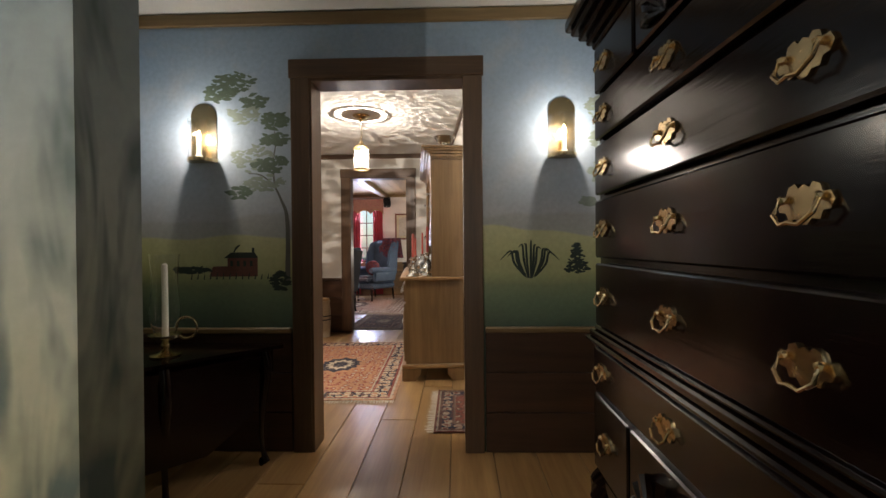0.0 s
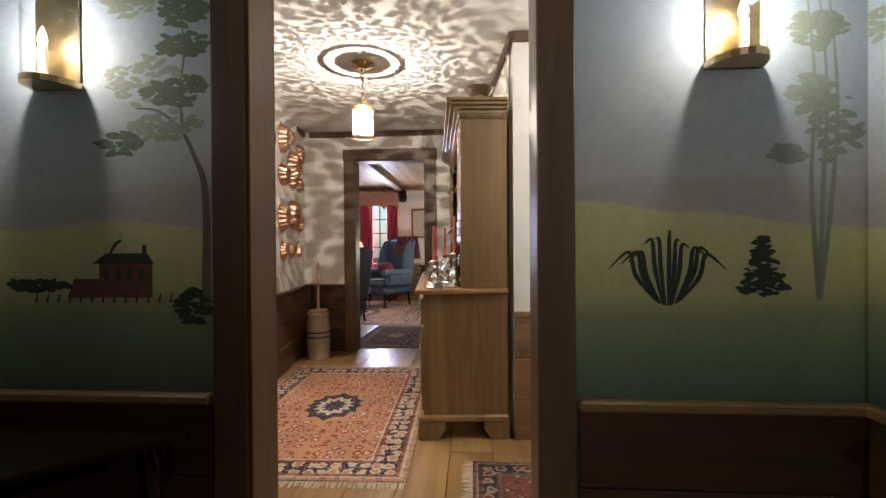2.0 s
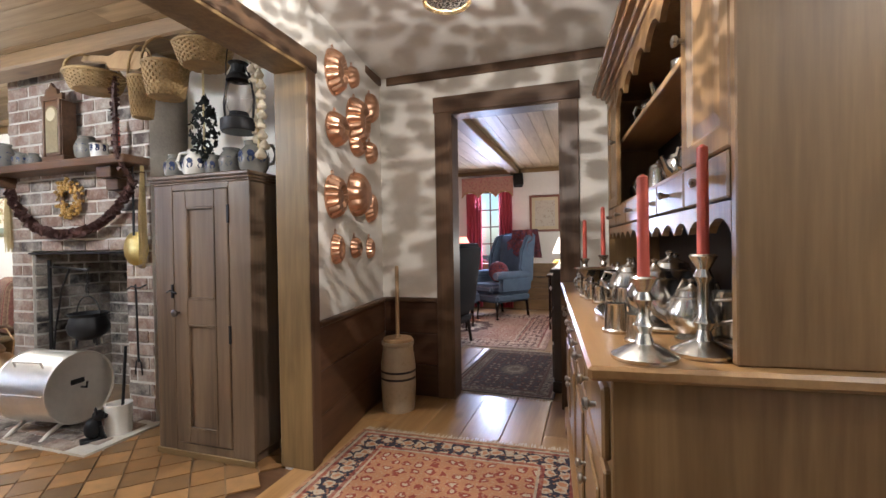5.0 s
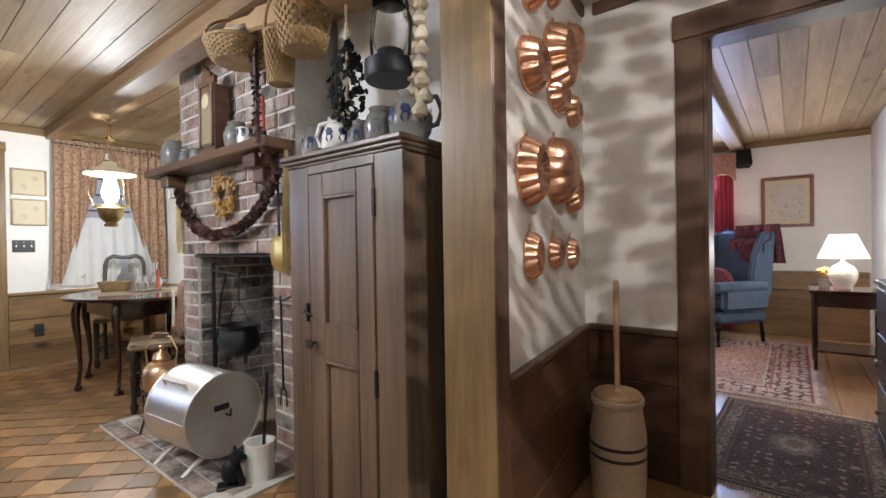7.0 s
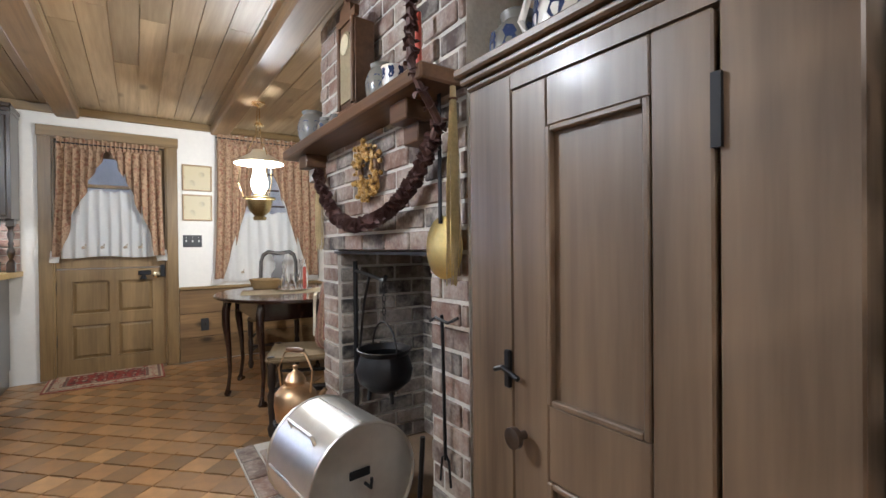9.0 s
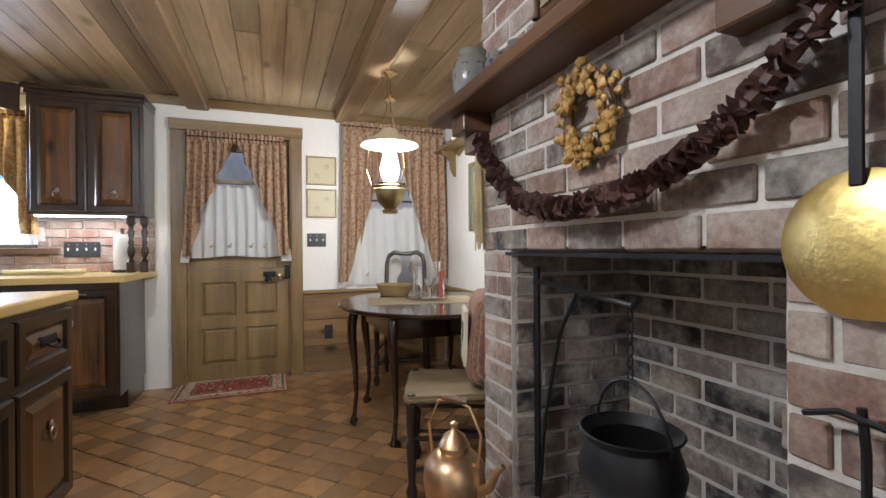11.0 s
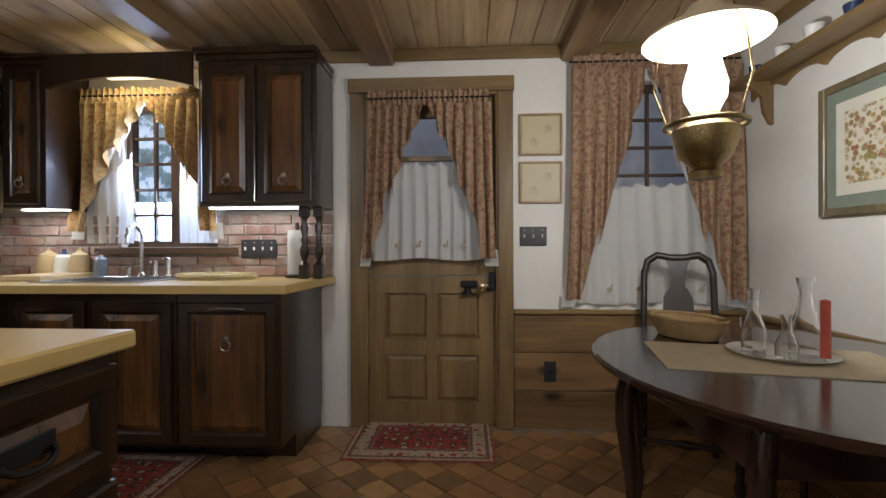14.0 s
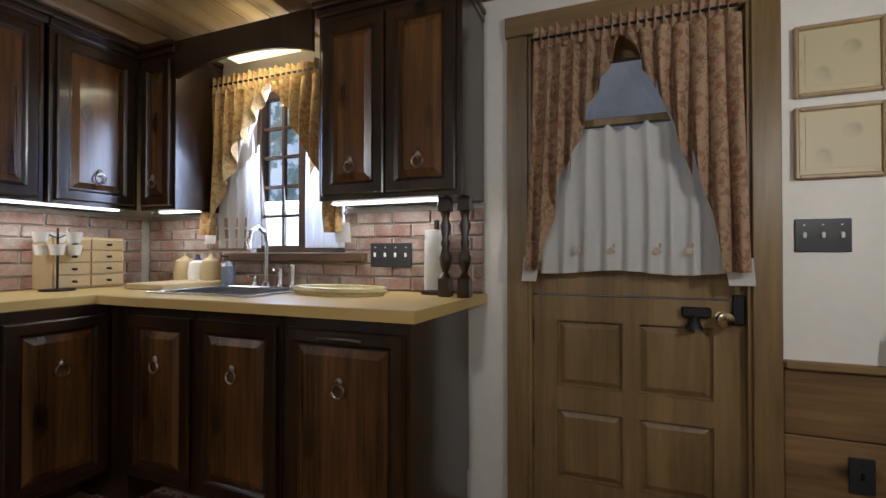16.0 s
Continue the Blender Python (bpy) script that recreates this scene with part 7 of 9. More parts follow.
# table and chairs
tb = thing("dining_table", -5.26, 4.58, 0, 0, "dark polished oval drop-leaf table with pad feet", "table")
bm = B()
N = 44
prof = [(0.985, 0.715), (1.0, 0.722), (1.0, 0.733), (0.985, 0.74)]
loft(bm, [[(0.66 * r * math.cos(2 * math.pi * k / N), 0.56 * r * math.sin(2 * math.pi * k / N), z) for k in range(N)] for r, z in prof])
part("tabletop", bm, TABLEWOOD, tb)
for a, b_, c, d in ((-0.4, 0.4, -0.34, -0.315), (-0.4, 0.4, 0.315, 0.34), (-0.4, -0.375, -0.315, 0.315), (0.375, 0.4, -0.315, 0.315)):
    bm = B()
    box(bm, a, b_, c, d, 0.58, 0.7145, 0.003)
    part("apron", bm, TABLEWOOD, tb)
for x, dx in ((-0.02, -0.2), (0.37, 1), (-0.37, -1)):
    for y, dy in ((-0.46 if x == -0.02 else -0.31, -1), (0.31, 1)):
        if x == -0.02 and y > 0:
            continue
        cabriole(tb, x, y, 0.714, dx, dy, TABLEWOOD, 0.95)
o = thing("table_runner", -5.28, 4.55, 0.7405, -12, "cream woven runner laid over the table", "table runner")
bm = B()
box(bm, -0.19, 0.19, -0.34, 0.34, 0, 0.003)
part("cloth", bm, plain("cream_woven_cloth", (0.52, 0.44, 0.3), 0.95, var=0.1, scale=60), o)
o = thing("round_tray", -5.33, 4.6, 0.744, 0, "round pewter tray on the table", "tray")
bm = B()
lathe(bm, [(0, 0), (0.13, 0), (0.15, 0.012), (0.148, 0.014), (0.128, 0.004), (0, 0.004)], 30)
part("plate", bm, PEWTER, o, smooth=True)
for dx, dy, hgt, r in ((-0.05, -0.05, 0.2, 0.035), (0.06, -0.02, 0.13, 0.03), (0.0, 0.08, 0.24, 0.045)):
    g = thing("glass_cruet", -5.33 + dx, 4.6 + dy, 0.75, 0, "clear glass cruet standing on the tray", "cruet", "glass on the tray")
    bm = B()
    lathe(bm, [(0, 0), (r, 0), (r * 1.05, hgt * 0.3), (r * 0.5, hgt * 0.6), (r * 0.4, hgt * 0.8), (r * 0.6, hgt), (r * 0.5, hgt), (r * 0.3, hgt * 0.8), (r * 0.4, hgt * 0.6), (r * 0.9, hgt * 0.3), (r * 0.85, 0.006), (0, 0.006)], 20)
    q = part("bottle", bm, GLASS, g, smooth=True)
    q.visible_shadow = False
o = thing("candle", -5.24, 4.67, 0.758, 0, "short red candle in a glass", "candle")
bm = B()
lathe(bm, [(0.014, 0), (0.013, 0.17), (0, 0.175)], 12)
part("stick", bm, WAXRED, o, smooth=True)
RUSH = plain("woven_rush_seat", (0.2, 0.145, 0.075), 0.8, var=0.3, scale=40, bumps=0.6)


def chair(x, y, rz, label):
    """A Queen Anne chair with a vase splat and rush seat; it faces its own +x."""
    c = thing("dining_chair", x, y, 0, rz, label, "chair", "chairs round the table")
    bm = B()
    slab(bm, [(-0.2, -0.19), (0.22, -0.235), (0.235, -0.2), (0.235, 0.2), (0.22, 0.235), (-0.2, 0.19)], 0.42, 0.455)
    bmesh.ops.bevel(bm, geom=list(bm.edges), offset=0.012, segments=2, affect="EDGES")
    part("seat", bm, RUSH, c, "woven rush seat", True)
    for s in (-1, 1):
        bm = B()
        lathe(bm, [(0.015, 0), (0.022, 0.02), (0.026, 0.05), (0.015, 0.08), (0.02, 0.16), (0.024, 0.24), (0.014, 0.27), (0.022, 0.3), (0.024, 0.42), (0.018, 0.46), (0, 0.465)], 14, 0.2, s * 0.2)
        part("leg", bm, DARKWOOD, c, smooth=True)
        bm = B()
        tube(bm, [(-0.21, s * 0.17, 0), (-0.19, s * 0.17, 0.45), (-0.215, s * 0.17, 0.7), (-0.25, s * 0.165, 0.95), (-0.265, s * 0.145, 1.02)], [0.018, 0.02, 0.018, 0.017, 0.018], 10)
        part("back_post", bm, DARKWOOD, c, smooth=True)
        for z in (0.14, 0.27):
            bm = B()
            tube(bm, [(0.2, s * 0.2, z), (0.0, s * 0.19, z), (-0.2, s * 0.17, z)], [0.009, 0.013, 0.009], 8)
            part("stretcher", bm, DARKWOOD, c, smooth=True)
    bm = B()
    tube(bm, [(0.2, -0.2, 0.2), (0.2, -0.06, 0.2), (0.2, 0, 0.2), (0.2, 0.06, 0.2), (0.2, 0.2, 0.2)], [0.01, 0.012, 0.022, 0.012, 0.01], 10)
    part("front_stretcher", bm, DARKWOOD, c, smooth=True)
    bm = B()
    tube(bm, [(-0.265, -0.15, 1.01), (-0.268, -0.1, 1.045), (-0.27, -0.03, 1.03), (-0.27, 0.03, 1.03), (-0.268, 0.1, 1.045), (-0.265, 0.15, 1.01)], 0.02, 10)
    part("crest_rail", bm, DARKWOOD, c, smooth=True)
    bm = B()
    half = [(0.045, 0.5), (0.03, 0.56), (0.035, 0.62), (0.075, 0.74), (0.07, 0.82), (0.035, 0.88), (0.03, 0.93), (0.06, 1.02)]
    rings = []
    for w_, z in half:
        xx = -0.19 - 0.075 * max(0, (z - 0.5) / 0.52)
        rings.append([(xx - 0.006, -w_, z), (xx + 0.006, -w_, z), (xx + 0.006, w_, z), (xx - 0.006, w_, z)])
    loft(bm, rings)
    part("splat", bm, DARKWOOD, c, "vase-shaped back splat")
    return c


chair(-6.10, 4.66, -20, "dark wooden chair with vase splat and rush seat by the window")
chair(-4.45, 4.45, 250, "dark wooden chair with rush seat beside the chimney")
# cushions
cu = thing("cushion", -4.42, 4.55, 0.457, 250, "striped red and tan cushion with a cream rooster panel", "cushion")


def stripe_cloth():
    m, t, b = nodes("striped_cushion_cloth")
    v = coords(t)
    w = nd(t, "ShaderNodeTexWave", Scale=9.0, Distortion=0.6)
    w.bands_direction = "Y"
    t.links.new(v, w.inputs["Vector"])
    n = noise_tex(t, v, 70, 3)
    c = ramp(t, w.outputs[1], [(0.2, (0.22, 0.09, 0.07)), (0.5, (0.34, 0.24, 0.15)), (0.8, (0.2, 0.12, 0.08))])
    c = mix(t, 0.5, c, mix(t, 1.0, c, ramp(t, n, [(0.35, (0.5, 0.5, 0.5)), (0.65, (1.4, 1.4, 1.4))]), "MULTIPLY"))
    t.links.new(c, b.inputs["Base Color"])
    b.inputs["Roughness"].default_value = 0.95
    bump(t, b, n, 0.4, 0.004)
    return m


bm = B()
rings = []
for k in range(9):
    a = math.pi * k / 8
    x, s = -0.07 * math.cos(a), 0.35 + 0.65 * math.sin(a) ** 0.5
    ring = []
    for i in range(24):
        q = 2 * math.pi * i / 24
        cy, cz = math.cos(q), math.sin(q)
        p = 0.38
        ring.append((x - 0.07 * (0.21 + 0.21 * math.copysign(abs(cz) ** p, cz)) * 1.2, 0.21 * s * math.copysign(abs(cy) ** p, cy), 0.215 + 0.21 * s * math.copysign(abs(cz) ** p, cz)))
    rings.append(ring)
loft(bm, rings)
part("cover", bm, stripe_cloth(), cu, smooth=True)
bm = B()
loft(bm, [[(0.06 - 0.025 * z, y, 0.09 + z) for y, z in ((-0.12, 0), (0.12, 0), (0.12, 0.25), (-0.12, 0.25))], [(0.076 - 0.025 * z, y * 0.95, 0.09 + z) for y, z in ((-0.12, 0.005), (0.12, 0.005), (0.12, 0.245), (-0.12, 0.245))]])
COCK = B()
blob(COCK, 0.0, 0.0, 0.0, 0.05, 2, 0.08, 0.8, 0.6)
blob(COCK, 0.0, -0.04, 0.045, 0.022, 2, 0.15, 0.8, 1.4)
blob(COCK, 0.0, 0.045, 0.035, 0.035, 2, 0.1, 0.6, 1.3)
tube(COCK, [(0, 0, -0.02), (0, 0.004, -0.07)], 0.004, 6)
hen = part("printed_rooster", COCK, plain("faded_green_print", (0.13, 0.14, 0.1), 0.95, var=0.4, scale=50), cu, "faded green printed rooster", True)
hen.matrix_basis = pose(0.073, 0, 0.21)
part("panel", bm, plain("cream_panel_cloth", (0.55, 0.5, 0.38), 0.95), cu, "cream panel with a printed rooster")

# hanging oil lamp
lp = thing("hanging_oil_lamp", -5.28, 4.345, 1.3, 0, "hanging brass oil lamp with glass chimney and wide shade", "ceiling lamp")
DBRASS = plain("dark_old_brass", (0.34, 0.26, 0.12), 0.34, 1.0, 0.45, 40, 0.5)
bm = B()
lathe(bm, [(0, 0), (0.045, 0.0), (0.05, 0.02), (0.035, 0.03), (0.075, 0.07), (0.088, 0.11), (0.094, 0.15), (0.065, 0.17), (0.045, 0.185), (0.04, 0.2), (0, 0.2)], 32)
part("font", bm, DBRASS, lp, "dark brass oil font", True)
bm = B()
tube(bm, [(0.113 * math.cos(2 * math.pi * k / 28), 0.113 * math.sin(2 * math.pi * k / 28), 0.165) for k in range(28)], 0.008, 8, True)
part("ring", bm, DBRASS, lp, smooth=True)
bm = B()
lathe(bm, [(0.035, 0.2), (0.06, 0.25), (0.063, 0.29), (0.045, 0.36), (0.035, 0.46), (0.034, 0.52), (0.033, 0.52), (0.034, 0.46), (0.044, 0.36), (0.062, 0.29), (0.059, 0.25), (0.034, 0.2)], 26)
o = part("chimney", bm, glow("lit_lamp_chimney", (1.0, 0.88, 0.68), 6), lp, "glowing white glass chimney", True)
o.visible_shadow = False
OPAL = plain("cream_painted_shade", (0.7, 0.6, 0.42), 0.4, var=0.05)
bm = B()
lathe(bm, [(0.18, 0.43), (0.174, 0.442), (0.062, 0.51), (0.047, 0.535), (0.042, 0.535), (0.057, 0.505), (0.17, 0.437), (0.18, 0.43)], 36)
part("shade", bm, OPAL, lp, "cream conical shade", True)
bm = B()
lathe(bm, [(0.05, 0.898), (0.05, 0.884), (0.02, 0.87), (0.008, 0.855), (0, 0.855)], 20)
lathe(bm, [(0, 0.715), (0.035, 0.715), (0.038, 0.722), (0.02, 0.745), (0, 0.75)], 20)
part("canopy", bm, BRASS, lp, smooth=True)
for k in range(3):
    a = 2 * math.pi * k / 3 + 0.4
    bm = B()
    ps = [(0.113 * math.cos(a), 0.113 * math.sin(a), 0.17), (0.15 * math.cos(a), 0.15 * math.sin(a), 0.28), (0.13 * math.cos(a), 0.13 * math.sin(a), 0.42), (0.02 * math.cos(a), 0.02 * math.sin(a), 0.65), (0.008 * math.cos(a), 0.008 * math.sin(a), 0.865)]
    tube(bm, ps, 0.0032, 6)
    part("chain", bm, BRASS, lp, smooth=True)

# ---- by the fireplace ----
mt_ = thing("mantel_shelf", -3.53, 4.43, 1.585, 0, "thick dark pine mantel shelf on brick corbels", "mantel shelf")
bm = B()
box(bm, -0.755, 0.755, -0.17, 0.02, 0, 0.05, 0.006)
part("board", bm, SLATEBOARD, mt_)
for x in (-0.55, 0.52):
    bm = B()
    box(bm, x - 0.06, x + 0.06, -0.12, 0.0, -0.07, -0.001, 0.004)
    box(bm, x - 0.05, x + 0.05, -0.07, 0.0, -0.14, -0.071, 0.004)
    part("corbel", bm, SLATEBOARD, mt_)
bm = B()
box(bm, -3.915, -2.96, 4.421, 4.5, 1.052, 1.064)
tagged(part("iron_lintel", bm, IRON), "black iron lintel bar over the hearth opening", "lintel")
ZM = 1.636
ck = thing("mantel_clock", -3.44, 4.35, ZM, 0, "dark carved wooden mantel clock with an arched glazed door", "clock")
bm = B()
box(bm, -0.1, 0.1, -0.05, 0.05, 0, 0.04, 0.005)
box(bm, -0.085, 0.085, -0.045, 0.045, 0.04, 0.39, 0.004)
part("case", bm, SLATEBOARD, ck)
bm = B()
pts = [(-0.1, 0.39), (-0.1, 0.43), (-0.06, 0.42), (-0.05, 0.46), (-0.02, 0.47), (0, 0.5), (0.02, 0.47), (0.05, 0.46), (0.06, 0.42), (0.1, 0.43), (0.1, 0.39)]
slab(bm, pts, -0.05, -0.03, Matrix(((1, 0, 0, 0), (0, 0, 1, 0), (0, 1, 0, 0), (0, 0, 0, 1))))
part("crest", bm, SLATEBOARD, ck, "carved crest")
bm = B()
pts = [(-0.055, 0.06), (0.055, 0.06), (0.055, 0.3)] + [(0.055 * math.cos(a), 0.3 + 0.055 * math.sin(a)) for a in [math.pi * k / 8 for k in range(1, 8)]] + [(-0.055, 0.3)]
slab(bm, pts, -0.052, -0.046, Matrix(((1, 0, 0, 0), (0, 0, 1, 0), (0, 1, 0, 0), (0, 0, 0, 1))))
part("door", bm, plain("aged_clock_glass", (0.3, 0.25, 0.16), 0.12), ck, "arched glazed door")
bm = B()
lathe(bm, [(0, 0), (0.042, 0), (0.042, 0.003), (0, 0.004)], 24, m=pose(0, -0.053, 0.3, 90, 0, 0))
part("dial", bm, CREAM, ck, "cream clock dial")
for s in (-1, 1):
    bm = B()
    lathe(bm, [(0.012, 0.04), (0.008, 0.06), (0.01, 0.2), (0.008, 0.36), (0.012, 0.39)], 10, s * 0.074, -0.05)
    part("column", bm, SLATEBOARD, ck, smooth=True)


def stoneware(name, x, y, z, s, kind, label, rz=0):
    """A salt-glazed jar or jug with brushed blue leaves."""
    o = thing(name, x, y, z, rz, label, name.split("_")[-1], "stoneware on the shelf")
    prof = {"jar": [(0, 0), (0.05, 0), (0.062, 0.03), (0.068, 0.08), (0.055, 0.12), (0.042, 0.135), (0.047, 0.15), (0.038, 0.15), (0.035, 0.13), (0, 0.12)],
            "jug": [(0, 0), (0.045, 0), (0.062, 0.03), (0.066, 0.07), (0.05, 0.11), (0.036, 0.125), (0.04, 0.145), (0.034, 0.145), (0.03, 0.12), (0, 0.1)],
            "crock": [(0, 0), (0.048, 0), (0.052, 0.06), (0.05, 0.09), (0.056, 0.1), (0.046, 0.1), (0.044, 0.02), (0, 0.02)]}[kind]
    bm = B()
    lathe(bm, [(r * s, h * s) for r, h in prof], 24)
    part("body", bm, GREYGLZ if "white" not in label else CERAMIC, o, smooth=True)
    if kind == "jug":
        bm = B()
        tube(bm, [(0.036 * s, 0, 0.135 * s), (0.08 * s, 0, 0.13 * s), (0.095 * s, 0, 0.09 * s), (0.08 * s, 0, 0.05 * s), (0.06 * s, 0, 0.045 * s)], 0.008 * s, 8)
        part("handle", bm, GREYGLZ if "white" not in label else CERAMIC, o, smooth=True)
    bm = B()
    for k in range(8):
        a = 2 * math.pi * k / 8
        R = 0.0675 * s if kind != "crock" else 0.0525 * s
        for dz, tw in ((0.0, 0.25), (0.022, -0.25)):
            c = []
            for i in range(6):
                b = 2 * math.pi * i / 6
                u, v = 0.26 * math.cos(b), 0.016 * s * math.sin(b)
                zz = (0.062 + dz) * s + v + tw * u * 0.06
                rr = R - (abs(zz / s - 0.07) * 0.16 * s if kind != "crock" else 0.0)
                c.append(bm.verts.new((rr * math.cos(a + u), rr * math.sin(a + u), zz)))
            bm.faces.new(c)
    part("painted_leaves", bm, BLUEGLZ, o, "brushed cobalt leaves")
    return o


GREYGLZ = plain("grey_salt_glaze", (0.17, 0.165, 0.15), 0.22, var=0.12, scale=14)
stoneware("stoneware_jar", -4.03, 4.35, ZM, 1.15, "jar", "grey stoneware jar with brushed blue leaves")
stoneware("stoneware_jar", -3.86, 4.36, ZM, 0.7, "jug", "small grey and blue stoneware jug")
stoneware("stoneware_jar", -3.74, 4.37, ZM, 0.6, "jar", "small grey and blue stoneware jar")
stoneware("stoneware_bottle", -3.22, 4.36, ZM, 1.0, "jar", "tan stoneware bottle with blue leaves")
stoneware("stoneware_crock", -3.08, 4.34, ZM, 0.9, "crock", "small white and blue crock")
o = thing("candlestick", -2.95, 4.36, ZM, 0, "short iron candlestick with a red candle", "candlestick")
bm = B()
lathe(bm, [(0, 0), (0.04, 0), (0.04, 0.01), (0.015, 0.02), (0.018, 0.06), (0, 0.06)], 16)
part("base", bm, IRON, o, smooth=True)
bm = B()
lathe(bm, [(0.012, 0.06), (0.011, 0.24), (0, 0.246)], 12)
part("candle", bm, WAXRED, o, "red candle", True)

# wreath and garland of dried flowers
DRIED = plain("dried_gold_pods", (0.38, 0.23, 0.065), 0.28, var=0.55, scale=30)
ROSE = plain("dried_dark_red_petals", (0.085, 0.04, 0.034), 0.55, var=0.5, scale=40)
wr = thing("wreath", -3.43, 4.415, 1.412, 0, "small wreath of golden dried pods and nuts on the brick", "wreath")
rng = random.Random(8)
for k in range(140):
    bm = B()
    a = rng.uniform(0, 2 * math.pi)
    r = 0.082 + rng.uniform(-0.028, 0.03)
    blob(bm, r * math.cos(a), -0.03 + rng.uniform(-0.025, 0.02), r * 1.15 * math.sin(a), rng.uniform(0.008, 0.0155), 2, 1, 0.8, rng.uniform(0.7, 1.3), 0.35)
    part("pod", bm, DRIED, wr, smooth=True)
bm = B()
tube(bm, [(0.082 * math.cos(2 * math.pi * k / 20), -0.02, 0.094 * math.sin(2 * math.pi * k / 20)) for k in range(20)], 0.014, 7, True)
part("hoop", bm, SLATEBOARD, wr)
ga = thing("garland", -3.42, 4.36, 1.155, 0, "swag garland of dark dried flowers strung across the chimney", "garland")
path = []
for k in range(81):
    u = -1 + 2 * k / 80
    path.append(Vector((u * 0.58, -0.005 - 0.012 * math.cos(3 * u), 0.025 + 0.3 * (0.62 * u * u + 0.38 * u ** 4))))
path += [Vector((0.59, -0.03, 0.37)), Vector((0.6, -0.07, 0.41)), Vector((0.605, -0.1, 0.46))]
path += [Vector((0.605, -0.11, 0.49 + 0.03 * k)) for k in range(16)]
bm = B()
for i, p in enumerate(path):
    t_ = (path[min(i + 1, len(path) - 1)] - path[max(i - 1, 0)]).normalized()
    q0 = t_.to_track_quat("Z", "Y").to_matrix().to_4x4()
    R0 = 0.033 if i < 81 else 0.026
    for _ in range(2):
        n_ = 11
        ph = rng.uniform(0, 6.28)
        m_ = Matrix.Translation(p + Vector((rng.uniform(-0.006, 0.006),) * 3)) @ q0 @ Euler((rng.uniform(-0.45, 0.45), rng.uniform(-0.45, 0.45), 0)).to_matrix().to_4x4()
        mid = bm.verts.new(m_ @ Vector((0, 0, 0)))
        edge = [bm.verts.new(m_ @ Vector((R0 * rng.uniform(0.7, 1.1) * math.cos(2 * math.pi * j / n_), R0 * rng.uniform(0.7, 1.1) * math.sin(2 * math.pi * j / n_), 0.007 * math.sin(3 * 2 * math.pi * j / n_ + ph)))) for j in range(n_)]
        for j in range(n_):
            bm.faces.new((mid, edge[j], edge[(j + 1) % n_]))
part("petal_cluster", bm, ROSE, ga)["kind"] = "stuff"
bm = B()
tube(bm, path, 0.014, 7)
part("cord", bm, ROSE, ga)

# brass skimmer, flax and iron tools on the right pier
sk_ = thing("brass_skimmer", -2.875, 4.405, 1.08, 0, "round hammered brass skimmer hung by a long dark handle", "skimmer")
bm = B()
lathe(bm, [(0, 0.014), (0.06, 0.012), (0.098, 0.002), (0.104, 0.0), (0.104, 0.003), (0.098, 0.006), (0.06, 0.018), (0, 0.02)], 36, m=pose(0, 0, 0, 90, 0, 0))
part("dish", bm, plain("hammered_brass", (0.72, 0.56, 0.2), 0.38, 1.0, 0.15, 22, 0.35), sk_, smooth=True)
bm = B()
box(bm, -0.009, 0.009, -0.016, -0.01, 0.08, 0.55, 0.002)
part("handle", bm, IRON, sk_)
STRAW = plain("dried_straw", (0.58, 0.48, 0.27), 0.9, var=0.3, scale=30)
for x, y, top, ln, n_ in ((-2.78, 4.38, 1.58, 0.62, 70), (-4.07, 4.395, 1.56, 0.5, 60)):
    o = thing("straw_bundle", x, y, top, 0, "hanging bundle of pale dried flax", "dried bundle")
    bm = B()
    for k in range(n_):
        a, r = rng.uniform(0, 6.28), rng.uniform(0, 0.035)
        tube(bm, [(0.25 * r * math.cos(a), 0.25 * r * math.sin(a), 0), (r * 0.8 * math.cos(a), r * 0.6 * math.sin(a), -ln * 0.5), (r * math.cos(a + 0.2), r * 0.7 * math.sin(a), -ln * rng.uniform(0.8, 1))], 0.0018, 3)
    part("straw_bunch", bm, STRAW, o)["kind"] = "stuff"
    bm = B()
    tube(bm, [(0.012 * math.cos(2 * math.pi * k / 10), 0.012 * math.sin(2 * math.pi * k / 10), -0.04) for k in range(10)], 0.004, 6, True)
    part("tie", bm, SLATEBOARD, o)
tl = thing("fire_fork", -2.87, 4.40, 0.3, 0, "black wrought iron fire fork hung on the brick", "fire tool")
bm = B()
tube(bm, [(0, 0, 0.08), (0.005, -0.01, 0.5), (0, -0.01, 0.56)], 0.006, 7)
tube(bm, [(-0.03, 0, 0.0), (-0.02, 0, 0.08), (0, 0, 0.1), (0.02, 0, 0.08), (0.03, 0, 0.0)], 0.004, 6)
tube(bm, [(-0.07, -0.01, 0.53), (-0.02, -0.02, 0.55), (0.05, -0.02, 0.54), (0.09, -0.01, 0.56)], 0.005, 6)
part("iron", bm, IRON, tl, smooth=True)
o = thing("stoneware_bottle_crock", -2.84, 4.25, 0.012, 0, "white stoneware crock with an iron tool handle", "crock")
bm = B()
lathe(bm, [(0, 0), (0.065, 0), (0.07, 0.15), (0.072, 0.17), (0.06, 0.17), (0.055, 0.02), (0, 0.02)], 20)
part("body", bm, CERAMIC, o, smooth=True)
bm = B()
tube(bm, [(0.02, 0, 0.02), (0.04, 0.02, 0.5)], 0.008, 7)
part("poker", bm, IRON, o, smooth=True)

